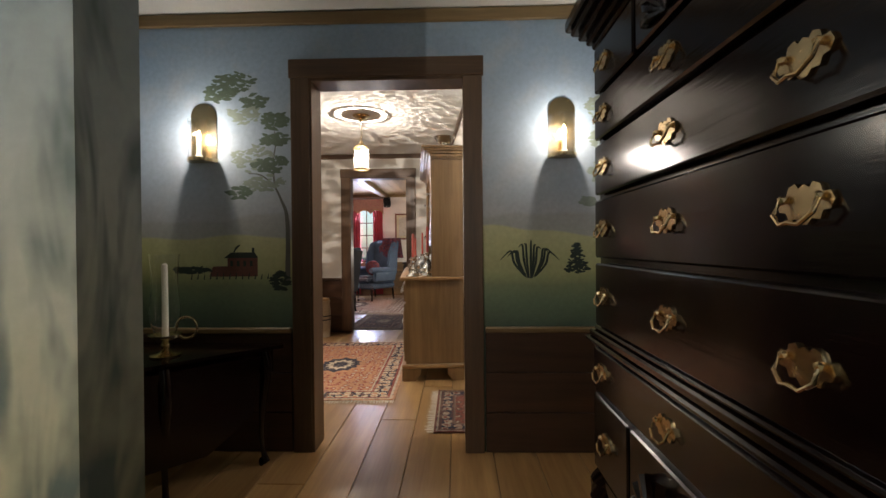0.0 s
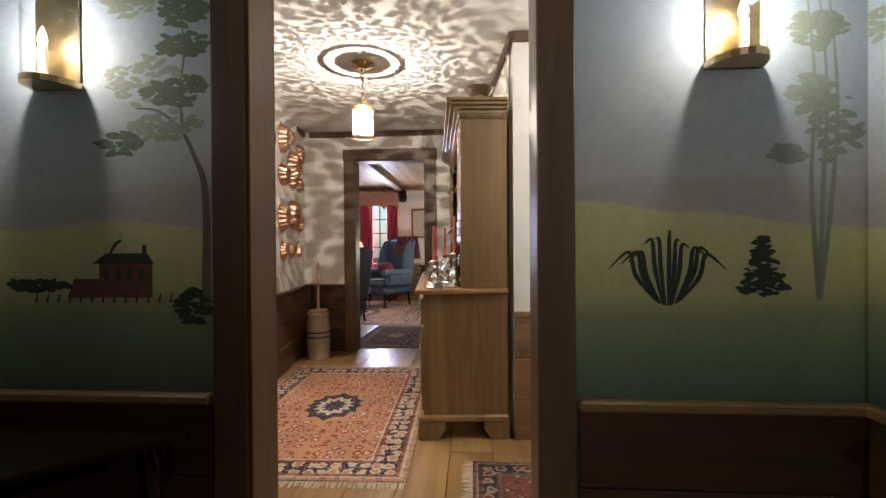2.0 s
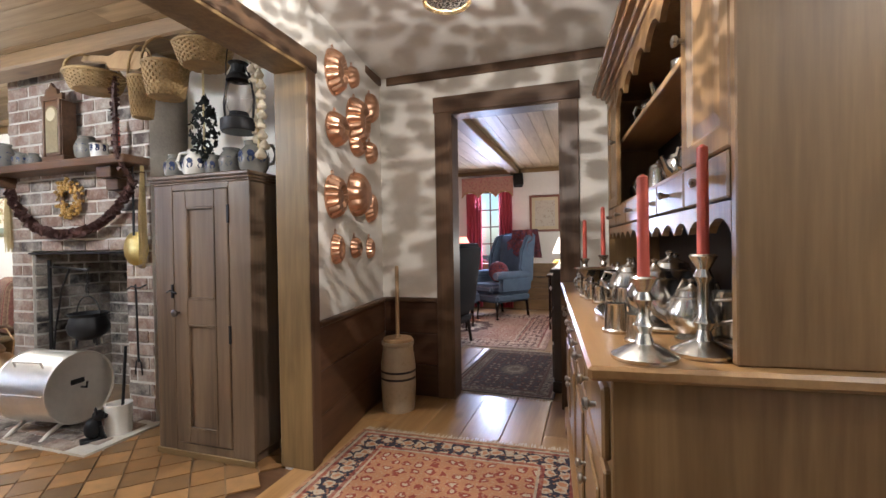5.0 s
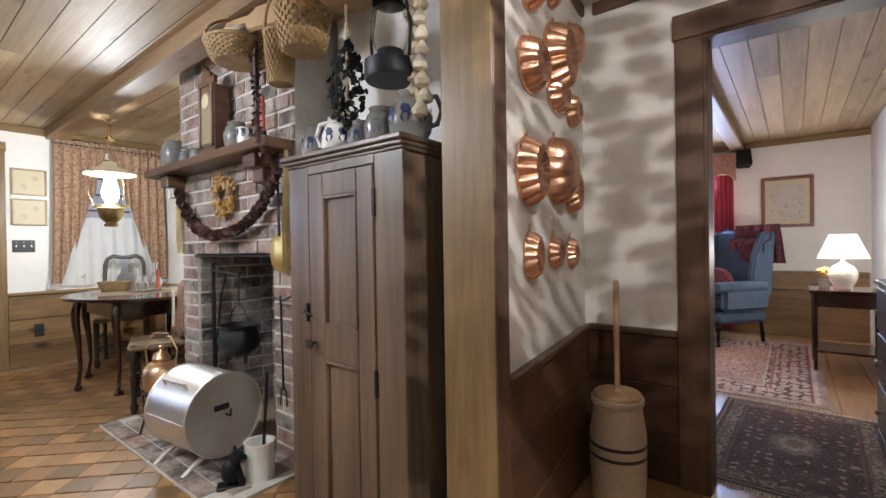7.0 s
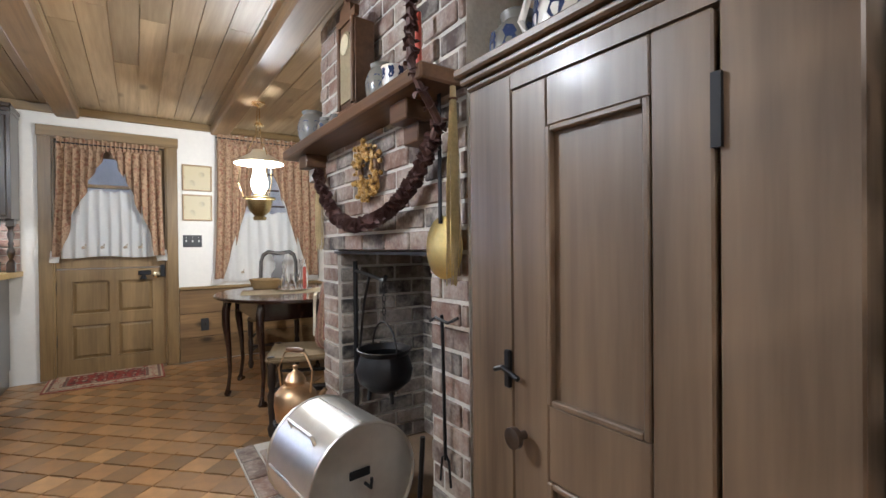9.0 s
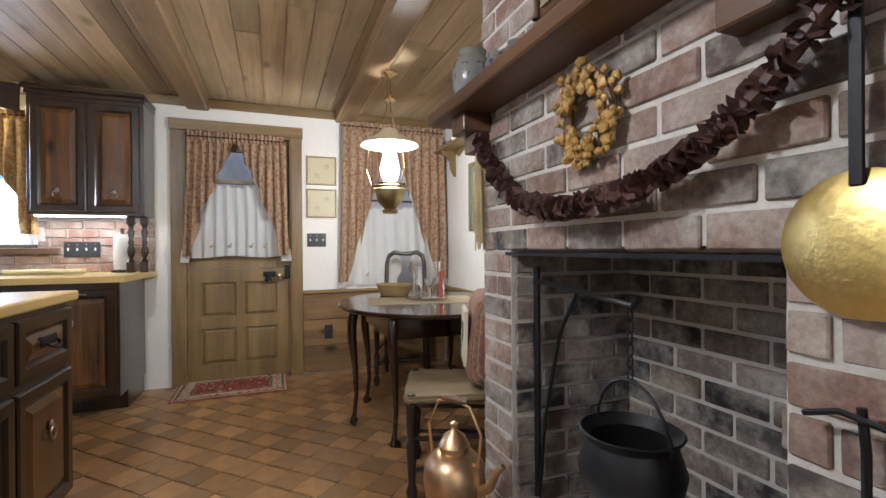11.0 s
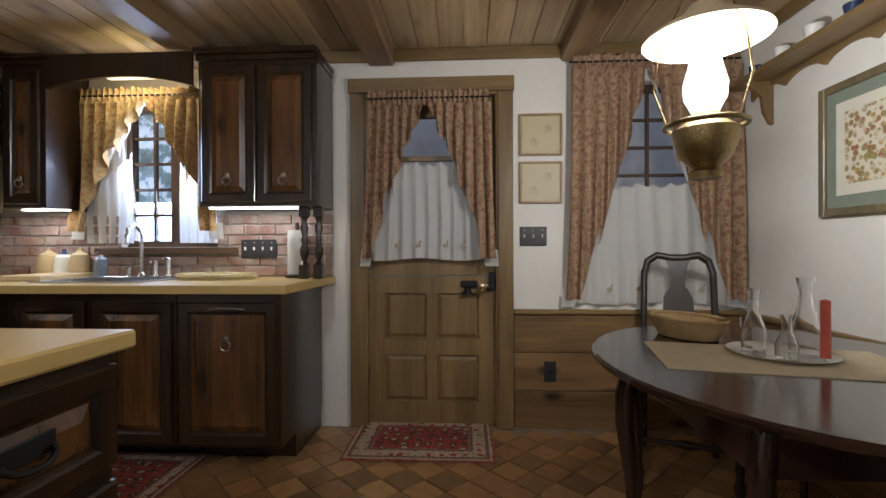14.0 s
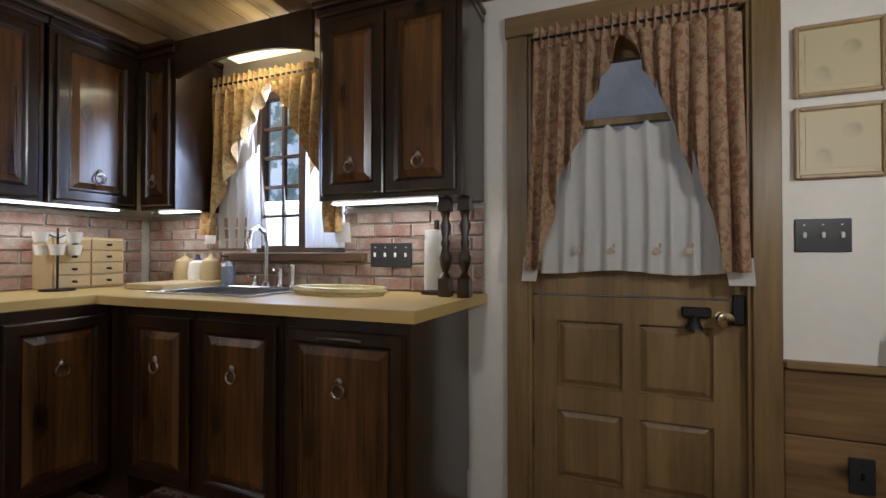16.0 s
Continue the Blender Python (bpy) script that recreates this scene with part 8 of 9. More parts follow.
# crane, cauldron, tin oven, kettle
cr = thing("fireplace_crane", -3.85, 4.51, 0.012, 0, "black wrought iron fireplace crane", "fireplace crane")
bm = B()
tube(bm, [(0, 0, 0), (0, 0, 1.0)], 0.012, 8)
tube(bm, [(0, 0, 0.95), (0.29, -0.06, 0.945), (0.57, -0.12, 0.935), (0.595, -0.126, 0.955)], 0.008, 8)
tube(bm, [(0, 0, 0.15), (0.07, -0.015, 0.5), (0.18, -0.035, 0.8), (0.3, -0.06, 0.94)], 0.0065, 8)
part("arm", bm, IRON, cr, smooth=True)
bm = B()
for k in range(6):
    c = 0.915 - k * 0.026
    tube(bm, [(0.56 + (0.009 if k % 2 else 0) * math.cos(a), -0.118 + (0 if k % 2 else 0.007) * math.cos(a), c + 0.016 * math.sin(a)) for a in [2 * math.pi * i / 8 for i in range(8)]], 0.002, 5, True)
part("chain", bm, IRON, cr)
cp = thing("cauldron", -3.29, 4.392, 0.5, 0, "black cast iron cauldron hung over the hearth", "cauldron")
bm = B()
lathe(bm, [(0, 0), (0.06, 0.006), (0.105, 0.045), (0.115, 0.09), (0.1, 0.135), (0.095, 0.15), (0.112, 0.172), (0.107, 0.174), (0.088, 0.15), (0.1, 0.09), (0, 0.02)], 30)
part("pot", bm, IRON, cp, smooth=True)
for k in range(3):
    a = 2 * math.pi * k / 3
    bm = B()
    tube(bm, [(0.055 * math.cos(a), 0.055 * math.sin(a), 0.03), (0.065 * math.cos(a), 0.065 * math.sin(a), -0.035)], [0.011, 0.008], 8)
    part("foot", bm, IRON, cp, smooth=True)
bm = B()
tube(bm, [(-0.108 * math.cos(a), 0, 0.155 + 0.125 * math.sin(a)) for a in [math.pi * k / 12 for k in range(13)]], 0.004, 7)
part("bail", bm, IRON, cp, smooth=True)
ov = thing("tin_reflector_oven", -3.27, 4.19, 0.013, 6, "shiny tin reflector oven on curved iron legs", "roasting oven")
bm = B()
R, L_ = 0.205, 0.37
N = 36
ring = lambda x, r: [(x, r * math.cos(2 * math.pi * k / N), 0.255 + r * math.sin(2 * math.pi * k / N)) for k in range(N)]
loft(bm, [ring(-L_ / 2 + 0.004, R - 0.012), ring(-L_ / 2 + 0.004, R), ring(L_ / 2 - 0.004, R), ring(L_ / 2 - 0.004, R - 0.012)])
part("drum", bm, TIN, ov, smooth=True)
for x in (-L_ / 2, L_ / 2):
    bm = B()
    tube(bm, ring(x, R), 0.006, 6, True)
    part("rim", bm, TIN, ov, smooth=True)
bm = B()
box(bm, L_ / 2 - 0.003, L_ / 2 + 0.004, -0.06, 0.02, 0.28, 0.31, 0.003)
tube(bm, [(L_ / 2, 0.0, 0.255), (L_ / 2 + 0.04, 0, 0.255), (L_ / 2 + 0.045, 0.0, 0.29)], 0.006, 7)
part("spit_crank", bm, IRON, ov, "iron spit crank", True)
bm = B()
tube(bm, [(-0.1, -0.14, 0.39), (-0.1, -0.155, 0.43), (0.1, -0.155, 0.43), (0.1, -0.14, 0.39)], 0.006, 7)
part("handle", bm, TIN, ov, smooth=True)
bm = B()
box(bm, -L_ / 2 + 0.02, L_ / 2 - 0.02, -0.004, 0.004, 0.456, 0.466)
part("seam", bm, TIN, ov)
bm = B()
box(bm, -0.165, 0.165, -0.211, -0.2, 0.25, 0.262)
part("seam", bm, TIN, ov)
for x in (-0.13, 0.13):
    bm = B()
    tube(bm, [(x, -0.19, 0.0), (x, -0.14, 0.035), (x, -0.08, 0.062), (x, 0.08, 0.062), (x, 0.14, 0.035), (x, 0.19, 0.0)], 0.012, 8)
    part("leg", bm, TIN, ov, smooth=True)
st = thing("iron_trivet", -3.84, 4.19, 0.0, 0, "tall black iron trivet on the hearth", "trivet")
bm = B()
for k in range(3):
    a = 2 * math.pi * k / 3 + 0.5
    tube(bm, [(0.1 * math.cos(a), 0.1 * math.sin(a), 0.25), (0.09 * math.cos(a), 0.09 * math.sin(a), 0.12), (0.12 * math.cos(a), 0.12 * math.sin(a), 0.014)], 0.006, 7)
tube(bm, [(0.1 * math.cos(2 * math.pi * k / 20), 0.1 * math.sin(2 * math.pi * k / 20), 0.25) for k in range(20)], 0.006, 7, True)
tube(bm, [(-0.1, 0, 0.25), (0.1, 0, 0.25)], 0.005, 6)
tube(bm, [(0, -0.1, 0.25), (0, 0.1, 0.25)], 0.005, 6)
part("stand", bm, IRON, st, smooth=True)
KETTLE = plain("dull_pale_copper", (0.6, 0.42, 0.25), 0.4, 1.0, 0.25, 12, 0.1)
kt = thing("copper_kettle", -3.84, 4.19, 0.257, 35, "copper kettle with domed lid and bail handle", "kettle")
bm = B()
lathe(bm, [(0, 0), (0.085, 0), (0.092, 0.01), (0.1, 0.08), (0.096, 0.13), (0.07, 0.16), (0.045, 0.17), (0, 0.17)], 32)
part("body", bm, KETTLE, kt, smooth=True)
bm = B()
lathe(bm, [(0.046, 0.171), (0.05, 0.19), (0.035, 0.22), (0.012, 0.235), (0.008, 0.245), (0.014, 0.258), (0, 0.268)], 26)
part("lid", bm, KETTLE, kt, "domed copper lid", True)
bm = B()
tube(bm, [(0.08, 0, 0.06), (0.13, 0, 0.09), (0.15, 0, 0.14), (0.175, 0, 0.165)], [0.022, 0.016, 0.012, 0.01], 10)
part("spout", bm, KETTLE, kt, smooth=True)
bm = B()
tube(bm, [(0.085, 0, 0.13), (0.1, 0, 0.24), (0.06, 0, 0.32), (0, 0, 0.335), (-0.06, 0, 0.32), (-0.1, 0, 0.24), (-0.085, 0, 0.13)], 0.005, 8)
part("bail", bm, KETTLE, kt, smooth=True)
bm = B()
lathe(bm, [(0.008, -0.05), (0.013, -0.02), (0.013, 0.02), (0.008, 0.05)], 12, m=pose(0, 0, 0.335, 0, 90, 0))
part("grip", bm, SLATEBOARD, kt, "turned wooden grip", True)
# iron dog figure
fg = thing("iron_figure", -2.86, 4.12, 0.012, 60, "small black iron dog doorstop on the hearth", "doorstop")
bm = B()
box(bm, -0.06, 0.06, -0.035, 0.035, 0, 0.015, 0.004)
blob(bm, 0.0, 0, 0.07, 0.05, 2, 0.9, 0.7, 1.2)
blob(bm, 0.025, 0, 0.135, 0.032, 2)
blob(bm, 0.055, 0, 0.125, 0.016, 1)
for s in (-1, 1):
    blob(bm, 0.015, s * 0.022, 0.16, 0.014, 1, 0.6, 0.6, 1.5)
    tube(bm, [(0.03, s * 0.02, 0.08), (0.045, s * 0.02, 0.015)], 0.011, 7)
part("figure", bm, IRON, fg, smooth=True)

# tall cupboard
cb = thing("tall_cupboard", -2.415, 4.15, 0, 0, "tall grey-brown wooden cupboard with a panelled door", "cupboard")
CW, CH, CD = 0.635, 1.405, 0.22
bm = B()
box(bm, 0.032, CW - 0.012, 0.012, CD, 0.05, CH, 0.003)
box(bm, 0.05, CW - 0.03, 0.03, CD, 0.0, 0.05)
part("case", bm, CUPBOARD, cb)
for a, b_ in ((0.02, 0.145), (0.505, CW)):
    bm = B()
    box(bm, a, b_, -0.006, 0.012, 0.03, CH, 0.003)
    part("stile", bm, CUPBOARD, cb)
bm = B()
box(bm, 0.145, 0.505, -0.006, 0.012, CH - 0.03, CH)
part("rail", bm, CUPBOARD, cb)
bm = B()
box(bm, 0.145, 0.505, -0.006, 0.012, 0.03, 0.07)
part("rail", bm, CUPBOARD, cb)
bm = B()
for a, b_, c, d in ((0.15, 0.235, 0.075, CH - 0.035), (0.42, 0.5, 0.075, CH - 0.035), (0.235, 0.42, 0.075, 0.15), (0.235, 0.42, CH - 0.12, CH - 0.035), (0.235, 0.42, 0.685, 0.815)):
    box(bm, a, b_, -0.01, 0.012, c, d, 0.003)
dr = part("door", bm, CUPBOARD, cb)
for c, d in ((0.15, 0.685), (0.815, CH - 0.12)):
    bm = B()
    box(bm, 0.235, 0.42, 0.0, 0.01, c, d)
    part("panel", bm, CUPBOARD, dr)
for c, d in ((0.15, 0.685), (0.815, CH - 0.12)):
    bm = B()
    for p in ((0.235, 0.245, c, d), (0.41, 0.42, c, d), (0.245, 0.41, c, c + 0.01), (0.245, 0.41, d - 0.01, d)):
        box(bm, p[0], p[1], -0.014, 0.0, p[2], p[3], 0.002)
    part("panel_moulding", bm, CUPBOARD, dr)
bm = B()
lathe(bm, [(0.008, 0), (0.008, 0.015), (0.019, 0.022), (0.019, 0.032), (0, 0.038)], 14, m=pose(0.178, -0.01, 0.745, 90, 0, 0))
part("knob", bm, DARKWOOD, dr, "dark round wooden knob", True)
bm = B()
box(bm, 0.13, 0.144, -0.016, -0.006, 0.82, 0.89, 0.002)
tube(bm, [(0.11, -0.02, 0.85), (0.137, -0.026, 0.86), (0.175, -0.022, 0.845)], 0.005, 7)
part("latch", bm, IRON, dr, "iron thumb latch")
for z in (0.6, 1.2):
    bm = B()
    box(bm, 0.498, 0.51, -0.013, -0.006, z, z + 0.09)
    part("hinge", bm, IRON, dr)
bm = B()
for o_, z0, z1 in ((0.006, CH, CH + 0.012), (0.018, CH + 0.012, CH + 0.026), (0.03, CH + 0.026, CH + 0.045)):
    box(bm, 0.02 - 0.6 * o_, CW + 0.6 * o_, -0.006 - o_, CD, z0, z1, 0.004)
part("cornice", bm, CUPBOARD, cb)
bm = B()
box(bm, 0.01, CW + 0.005, -0.012, 0.0, 0.0, 0.03, 0.002)
part("plinth", bm, OAK_X, cb, "pale strip at the foot")
ZU = CH + 0.046
for x, s, kind, lbl in ((-2.37, 0.95, "jug", "grey stoneware jug with blue leaves"), (-2.23, 1.05, "jug", "white china pitcher with faint blue leaves"), (-2.1, 0.8, "jug", "small grey and blue stoneware pitcher"), (-1.99, 0.95, "jar", "grey and blue stoneware jar"), (-1.85, 1.15, "jug", "large grey pitcher with blue leaves")):
    stoneware("stoneware_pitcher", x, 4.26, ZU, s, kind, lbl, 200 if "white" in lbl else 30)

# baskets and other things hung from the beam
WICK = plain("woven_wicker", (0.34, 0.23, 0.1), 0.7, var=0.35, scale=50, bumps=0.8)


def basket(x, y, z, r, hgt, label, tall=False):
    """A basket of woven splints hung by its hoop from a nail in the beam; z is its floor."""
    o = thing("basket", x, y, z, random.Random(int(x * 100)).uniform(0, 90), label, "basket", "baskets under the beam")
    bm = B()
    rows = 10
    N = 40
    prof = []
    for j in range(rows + 1):
        v = j / rows
        prof.append((r * (0.72 + 0.28 * v ** 0.6), hgt * v, j))
    rings = []
    for (ra, za, j), (rb, zb, _) in zip(prof, prof[1:]):
        for f in (0.12, 0.88):
            rr, zz = ra + (rb - ra) * f, za + (zb - za) * f
            rings.append([((rr + 0.0035 * (1 if (k // 2 + j) % 2 else -1)) * math.cos(2 * math.pi * (k // 2 + (0.1 if k % 2 == 0 else 0.9)) / N), (rr + 0.0035 * (1 if (k // 2 + j) % 2 else -1)) * math.sin(2 * math.pi * (k // 2 + (0.1 if k % 2 == 0 else 0.9)) / N), zz) for k in range(2 * N)])
    inner = [[(p[0] * 0.93, p[1] * 0.93, max(p[2], 0.01)) for p in ring] for ring in rings[::-1]]
    loft(bm, rings + inner)
    part("woven_body", bm, WICK, o)
    bm = B()
    tube(bm, [(r * math.cos(2 * math.pi * k / 28), r * math.sin(2 * math.pi * k / 28), hgt) for k in range(28)], 0.008, 7, True)
    part("rim", bm, WICK, o, smooth=True)
    top = 2.205 - z
    bm = B()
    tube(bm, [(-r * math.cos(a), 0, hgt + (top - hgt) * math.sin(a)) for a in [math.pi * k / 14 for k in range(15)]], 0.007, 7)
    part("hoop_handle", bm, WICK, o, smooth=True)
    return o


basket(-2.36, 4.2, 1.88, 0.11, 0.17, "round tan woven basket hung by its hoop")
basket(-2.56, 4.22, 1.8, 0.065, 0.22, "tall narrow woven basket hung from the beam")
basket(-2.95, 4.24, 2.0, 0.15, 0.09, "wide shallow gathering basket hung from the beam")
basket(-2.12, 4.22, 2.02, 0.14, 0.1, "round splint basket hung from the beam")
o = thing("wooden_paddle", -2.75, 4.22, 2.14, 0, "flat wooden paddle hung under the beam", "paddle")
bm = B()
slab(bm, [(-0.25, -0.02), (-0.05, -0.02), (0.0, -0.06), (0.22, -0.06), (0.24, -0.04), (0.24, 0.04), (0.22, 0.06), (0.0, 0.06), (-0.05, 0.02), (-0.25, 0.02)], 0, 0.02, pose(0, 0, 0, 70, 10, 0))
tube(bm, [(0, 0, 0.02), (0, 0, 0.065)], 0.004, 6)
part("board", bm, LIDWOOD, o)
ln = thing("tin_lantern", -1.90, 4.22, 1.66, 0, "old dark tin barn lantern with a glass globe", "lantern")
bm = B()
lathe(bm, [(0, 0), (0.085, 0), (0.09, 0.01), (0.09, 0.06), (0.05, 0.08), (0.045, 0.1), (0, 0.1)], 26)
part("tank", bm, IRON, ln, smooth=True)
bm = B()
lathe(bm, [(0.045, 0.1), (0.065, 0.14), (0.065, 0.2), (0.045, 0.26), (0.043, 0.26), (0.063, 0.2), (0.063, 0.14), (0.043, 0.1)], 24)
part("globe", bm, GLASS, ln, "clear glass globe", True)
bm = B()
lathe(bm, [(0.06, 0.26), (0.055, 0.28), (0.035, 0.3), (0.035, 0.34), (0.05, 0.35), (0, 0.37)], 22)
for s in (-1, 1):
    tube(bm, [(s * 0.085, 0, 0.05), (s * 0.095, 0, 0.16), (s * 0.07, 0, 0.28), (s * 0.04, 0, 0.33)], 0.006, 7)
part("frame", bm, IRON, ln, smooth=True)
bm = B()
tube(bm, [(-0.08 * math.cos(a), 0, 0.3 + 0.235 * math.sin(a)) for a in [math.pi * k / 12 for k in range(13)]], 0.003, 6)
part("bail", bm, IRON, ln, smooth=True)
GARLIC = plain("papery_garlic", (0.62, 0.55, 0.42), 0.6, var=0.15, scale=30)
go = thing("garlic_braid", -1.80, 4.24, 1.5, 0, "braided string of pale garlic bulbs", "garlic braid")
for k in range(13):
    for s in (-1, 1):
        bm = B()
        z = 0.02 + k * 0.05 + (0.02 if s > 0 else 0)
        g = 0.027 * (1 - 0.02 * k)
        lathe(bm, [(0, -g), (g * 0.9, -g * 0.6), (g * 1.1, 0), (g * 0.6, g * 0.7), (0.005, g * 1.4), (0, g * 1.5)], 9, s * 0.022, rng.uniform(-0.015, 0.015), z)
        part("bulb", bm, GARLIC, go, smooth=True)
bm = B()
tube(bm, [(0, 0, 0.0), (0, 0, 0.705)], 0.007, 6)
part("braid", bm, STRAW, go)
hb = thing("herb_bunch", -2.16, 4.25, 1.52, 0, "dark hanging bunch of dried herbs", "dried herbs")
bm = B()
for k in range(260):
    v = rng.random()
    a, r = rng.uniform(0, 6.28), 0.075 * math.sin(math.pi * min(1, v * 0.85 + 0.12)) * rng.random() ** 0.4
    c = Vector((r * math.cos(a), r * math.sin(a), 0.02 + 0.34 * v))
    g = bmesh.ops.create_circle(bm, cap_ends=True, segments=5, radius=rng.uniform(0.012, 0.026))
    bmesh.ops.transform(bm, matrix=Matrix.Translation(c) @ Euler((rng.uniform(0, 6), rng.uniform(0, 6), 0)).to_matrix().to_4x4() @ Matrix.Diagonal((1, 0.5, 1, 1)), verts=g["verts"])
part("leaf_mass", bm, plain("dried_dark_herb", (0.02, 0.022, 0.02), 0.9, var=0.4, spec=0.15), hb)["kind"] = "stuff"
bm = B()
tube(bm, [(0, 0, 0.05), (0, 0, 0.685)], 0.006, 6)
part("stems", bm, STRAW, hb)

o = thing("bread_basket", -5.64, 4.46, 0.744, 20, "low oval woven bread basket on the table", "basket")
bm = B()
N = 36
rings = [[(a * r * math.cos(2 * math.pi * k / N), 0.7 * a * r * math.sin(2 * math.pi * k / N), z) for k in range(N)] for a, r, z in ((0.8, 0.15, 0), (0.95, 0.15, 0.035), (1.0, 0.155, 0.07), (0.96, 0.155, 0.07), (0.9, 0.15, 0.035), (0.76, 0.15, 0.006))]
loft(bm, rings)
part("woven_body", bm, WICK, o, smooth=True)
bm = B()
tube(bm, [(0.152 * math.cos(2 * math.pi * k / N), 0.107 * math.sin(2 * math.pi * k / N), 0.072) for k in range(N)], 0.007, 7, True)
part("rim", bm, WICK, o, smooth=True)

# ---- living room, seen through the doorway ----
BLUEF = plain("slate_blue_upholstery", (0.06, 0.09, 0.14), 0.9, var=0.2, scale=40, bumps=0.3)
NAVYF = plain("dark_navy_upholstery", (0.008, 0.01, 0.016), 0.85, var=0.2, scale=40, bumps=0.3)


def wing_chair(x, y, rz, cloth, label):
    """A wing chair that faces its own +x."""
    c = thing("wing_chair", x, y, 0, rz, label, "armchair")

    def pad(name, x0, x1, y0, y1, z0, z1, bev=0.03, m=None):
        bm = B()
        box(bm, x0, x1, y0, y1, z0, z1)
        bmesh.ops.bevel(bm, geom=list(bm.edges), offset=bev, segments=3, affect="EDGES")
        if m is not None:
            bmesh.ops.transform(bm, matrix=m, verts=bm.verts)
        part(name, bm, cloth, c, smooth=True)
    pad("seat_frame", -0.35, 0.33, -0.33, 0.33, 0.24, 0.36)
    pad("seat_cushion", -0.25, 0.36, -0.26, 0.26, 0.362, 0.5, 0.045)
    pad("backrest", -0.07, 0.07, -0.33, 0.33, 0, 0.88, 0.05, pose(-0.32, 0, 0.36, 0, -9, 0))
    for s in (-1, 1):
        bm = B()
        slab(bm, [(-0.4, 0.5), (-0.18, 0.56), (-0.12, 0.72), (-0.16, 0.95), (-0.28, 1.18), (-0.46, 1.22)], s * 0.31 - 0.035, s * 0.31 + 0.035, Matrix(((1, 0, 0, 0), (0, 0, 1, 0), (0, 1, 0, 0), (0, 0, 0, 1))))
        bmesh.ops.bevel(bm, geom=list(bm.edges), offset=0.02, segments=2, affect="EDGES")
        part("wing", bm, cloth, c, smooth=True)
        pad("arm", -0.35, 0.28, s * 0.32 - 0.045, s * 0.32 + 0.045, 0.36, 0.62, 0.04)
        bm = B()
        lathe(bm, [(0, -0.3), (0.055, -0.3), (0.06, -0.2), (0.06, 0.32), (0.05, 0.35), (0, 0.35)], 16, m=pose(0, s * 0.325, 0.62, 0, 90, 0))
        part("arm_roll", bm, cloth, c, smooth=True)
        cabriole(c, 0.28, s * 0.28, 0.25, 0.7, s * 0.7, MAHOG, 0.9)
        bm = B()
        tube(bm, [(-0.36, s * 0.27, 0), (-0.32, s * 0.27, 0.26)], 0.02, 8)
        part("leg", bm, MAHOG, c)
    return c


wing_chair(-1.52, 8.9, -125, BLUEF, "slate-blue upholstered wing chair with wooden legs")
wing_chair(-1.84, 7.0, 165, NAVYF, "dark navy upholstered wing chair turned from the door").scale = (0.88, 0.88, 0.88)
PAISL = floral("dark_paisley_cloth", (0.16, 0.05, 0.06), (0.05, 0.06, 0.12), (0.05, 0.03, 0.035))
o = thing("throw_pillow", -1.57, 8.8, 0.505, -125, "small dark red patterned throw pillow", "pillow")
bm = B()
blob(bm, -0.12, 0, 0.15, 0.2, 3, 0.4, 1, 0.78)
part("cover", bm, PAISL, o, smooth=True)
o = thing("throw_blanket", -1.52, 8.9, 0, -125, "navy and red knitted throw over the chair back", "blanket")
bm = B()
sheet(bm, lambda y, d, z: (-0.36 + d + (0.0 if z > 1.1 else 0.09), y, z), -0.05, 0.36, lambda u: 1.275, lambda u: 0.92 + 0.07 * math.sin(9 * u), 4, 0.02, 30, 8)
sheet(bm, lambda y, d, z: (-0.55 + d + 0.25 * (z - 1.0), y, z), -0.05, 0.36, lambda u: 1.28, lambda u: 0.85, 4, 0.015, 30, 8)
part("cloth", bm, PAISL, o, smooth=True)
o = thing("footstool", -1.98, 8.45, 0, -20, "slate-blue upholstered footstool on dark legs", "footstool")
bm = B()
box(bm, -0.24, 0.24, -0.2, 0.2, 0.24, 0.4)
bmesh.ops.bevel(bm, geom=list(bm.edges), offset=0.035, segments=3, affect="EDGES")
part("cushion", bm, BLUEF, o, smooth=True)
for x in (-0.2, 0.2):
    for y in (-0.16, 0.16):
        cabriole(o, x, y, 0.25, math.copysign(0.7, x), math.copysign(0.7, y), MAHOG, 0.7)
# red curtains with a shaped pelmet
REDV = plain("red_curtain_cloth", (0.32, 0.03, 0.045), 0.85, var=0.15, scale=12, bumps=0.2)
PELM = floral("rose_pelmet_cloth", (0.42, 0.22, 0.17), (0.34, 0.12, 0.11), (0.3, 0.17, 0.12))
c = thing("window_curtain", -1.78, 9.6, 1.9, 0, "red draped curtains under a rose scalloped pelmet", "curtain")
for a, b_ in ((-0.38, -0.12), (0.16, 0.38)):
    bm = B()
    sheet(bm, lambda y, d, z: (y, -0.06 + d, z), a, b_, lambda u: 0.0, lambda u: -1.86, 5, 0.025, 50, 10)
    part("drape", bm, REDV, c, "red pleated drape", True)
bm = B()
pts = scallop(-0.42, 0.42, 0.24, -0.08, 0.09, 3)
slab(bm, pts, -0.16, -0.14, Matrix(((1, 0, 0, 0), (0, 0, 1, 0), (0, 1, 0, 0), (0, 0, 0, 1))))
box(bm, -0.42, 0.42, -0.139, -0.002, 0.215, 0.24)
part("pelmet", bm, PELM, c, "rose-patterned scalloped pelmet")
bm = B()
tube(bm, [(p, -0.165, q) for p, q in pts[1:-1]], 0.01, 6)
part("pelmet_trim", bm, SINKLIT_AND_TRIM_GOLD, c)
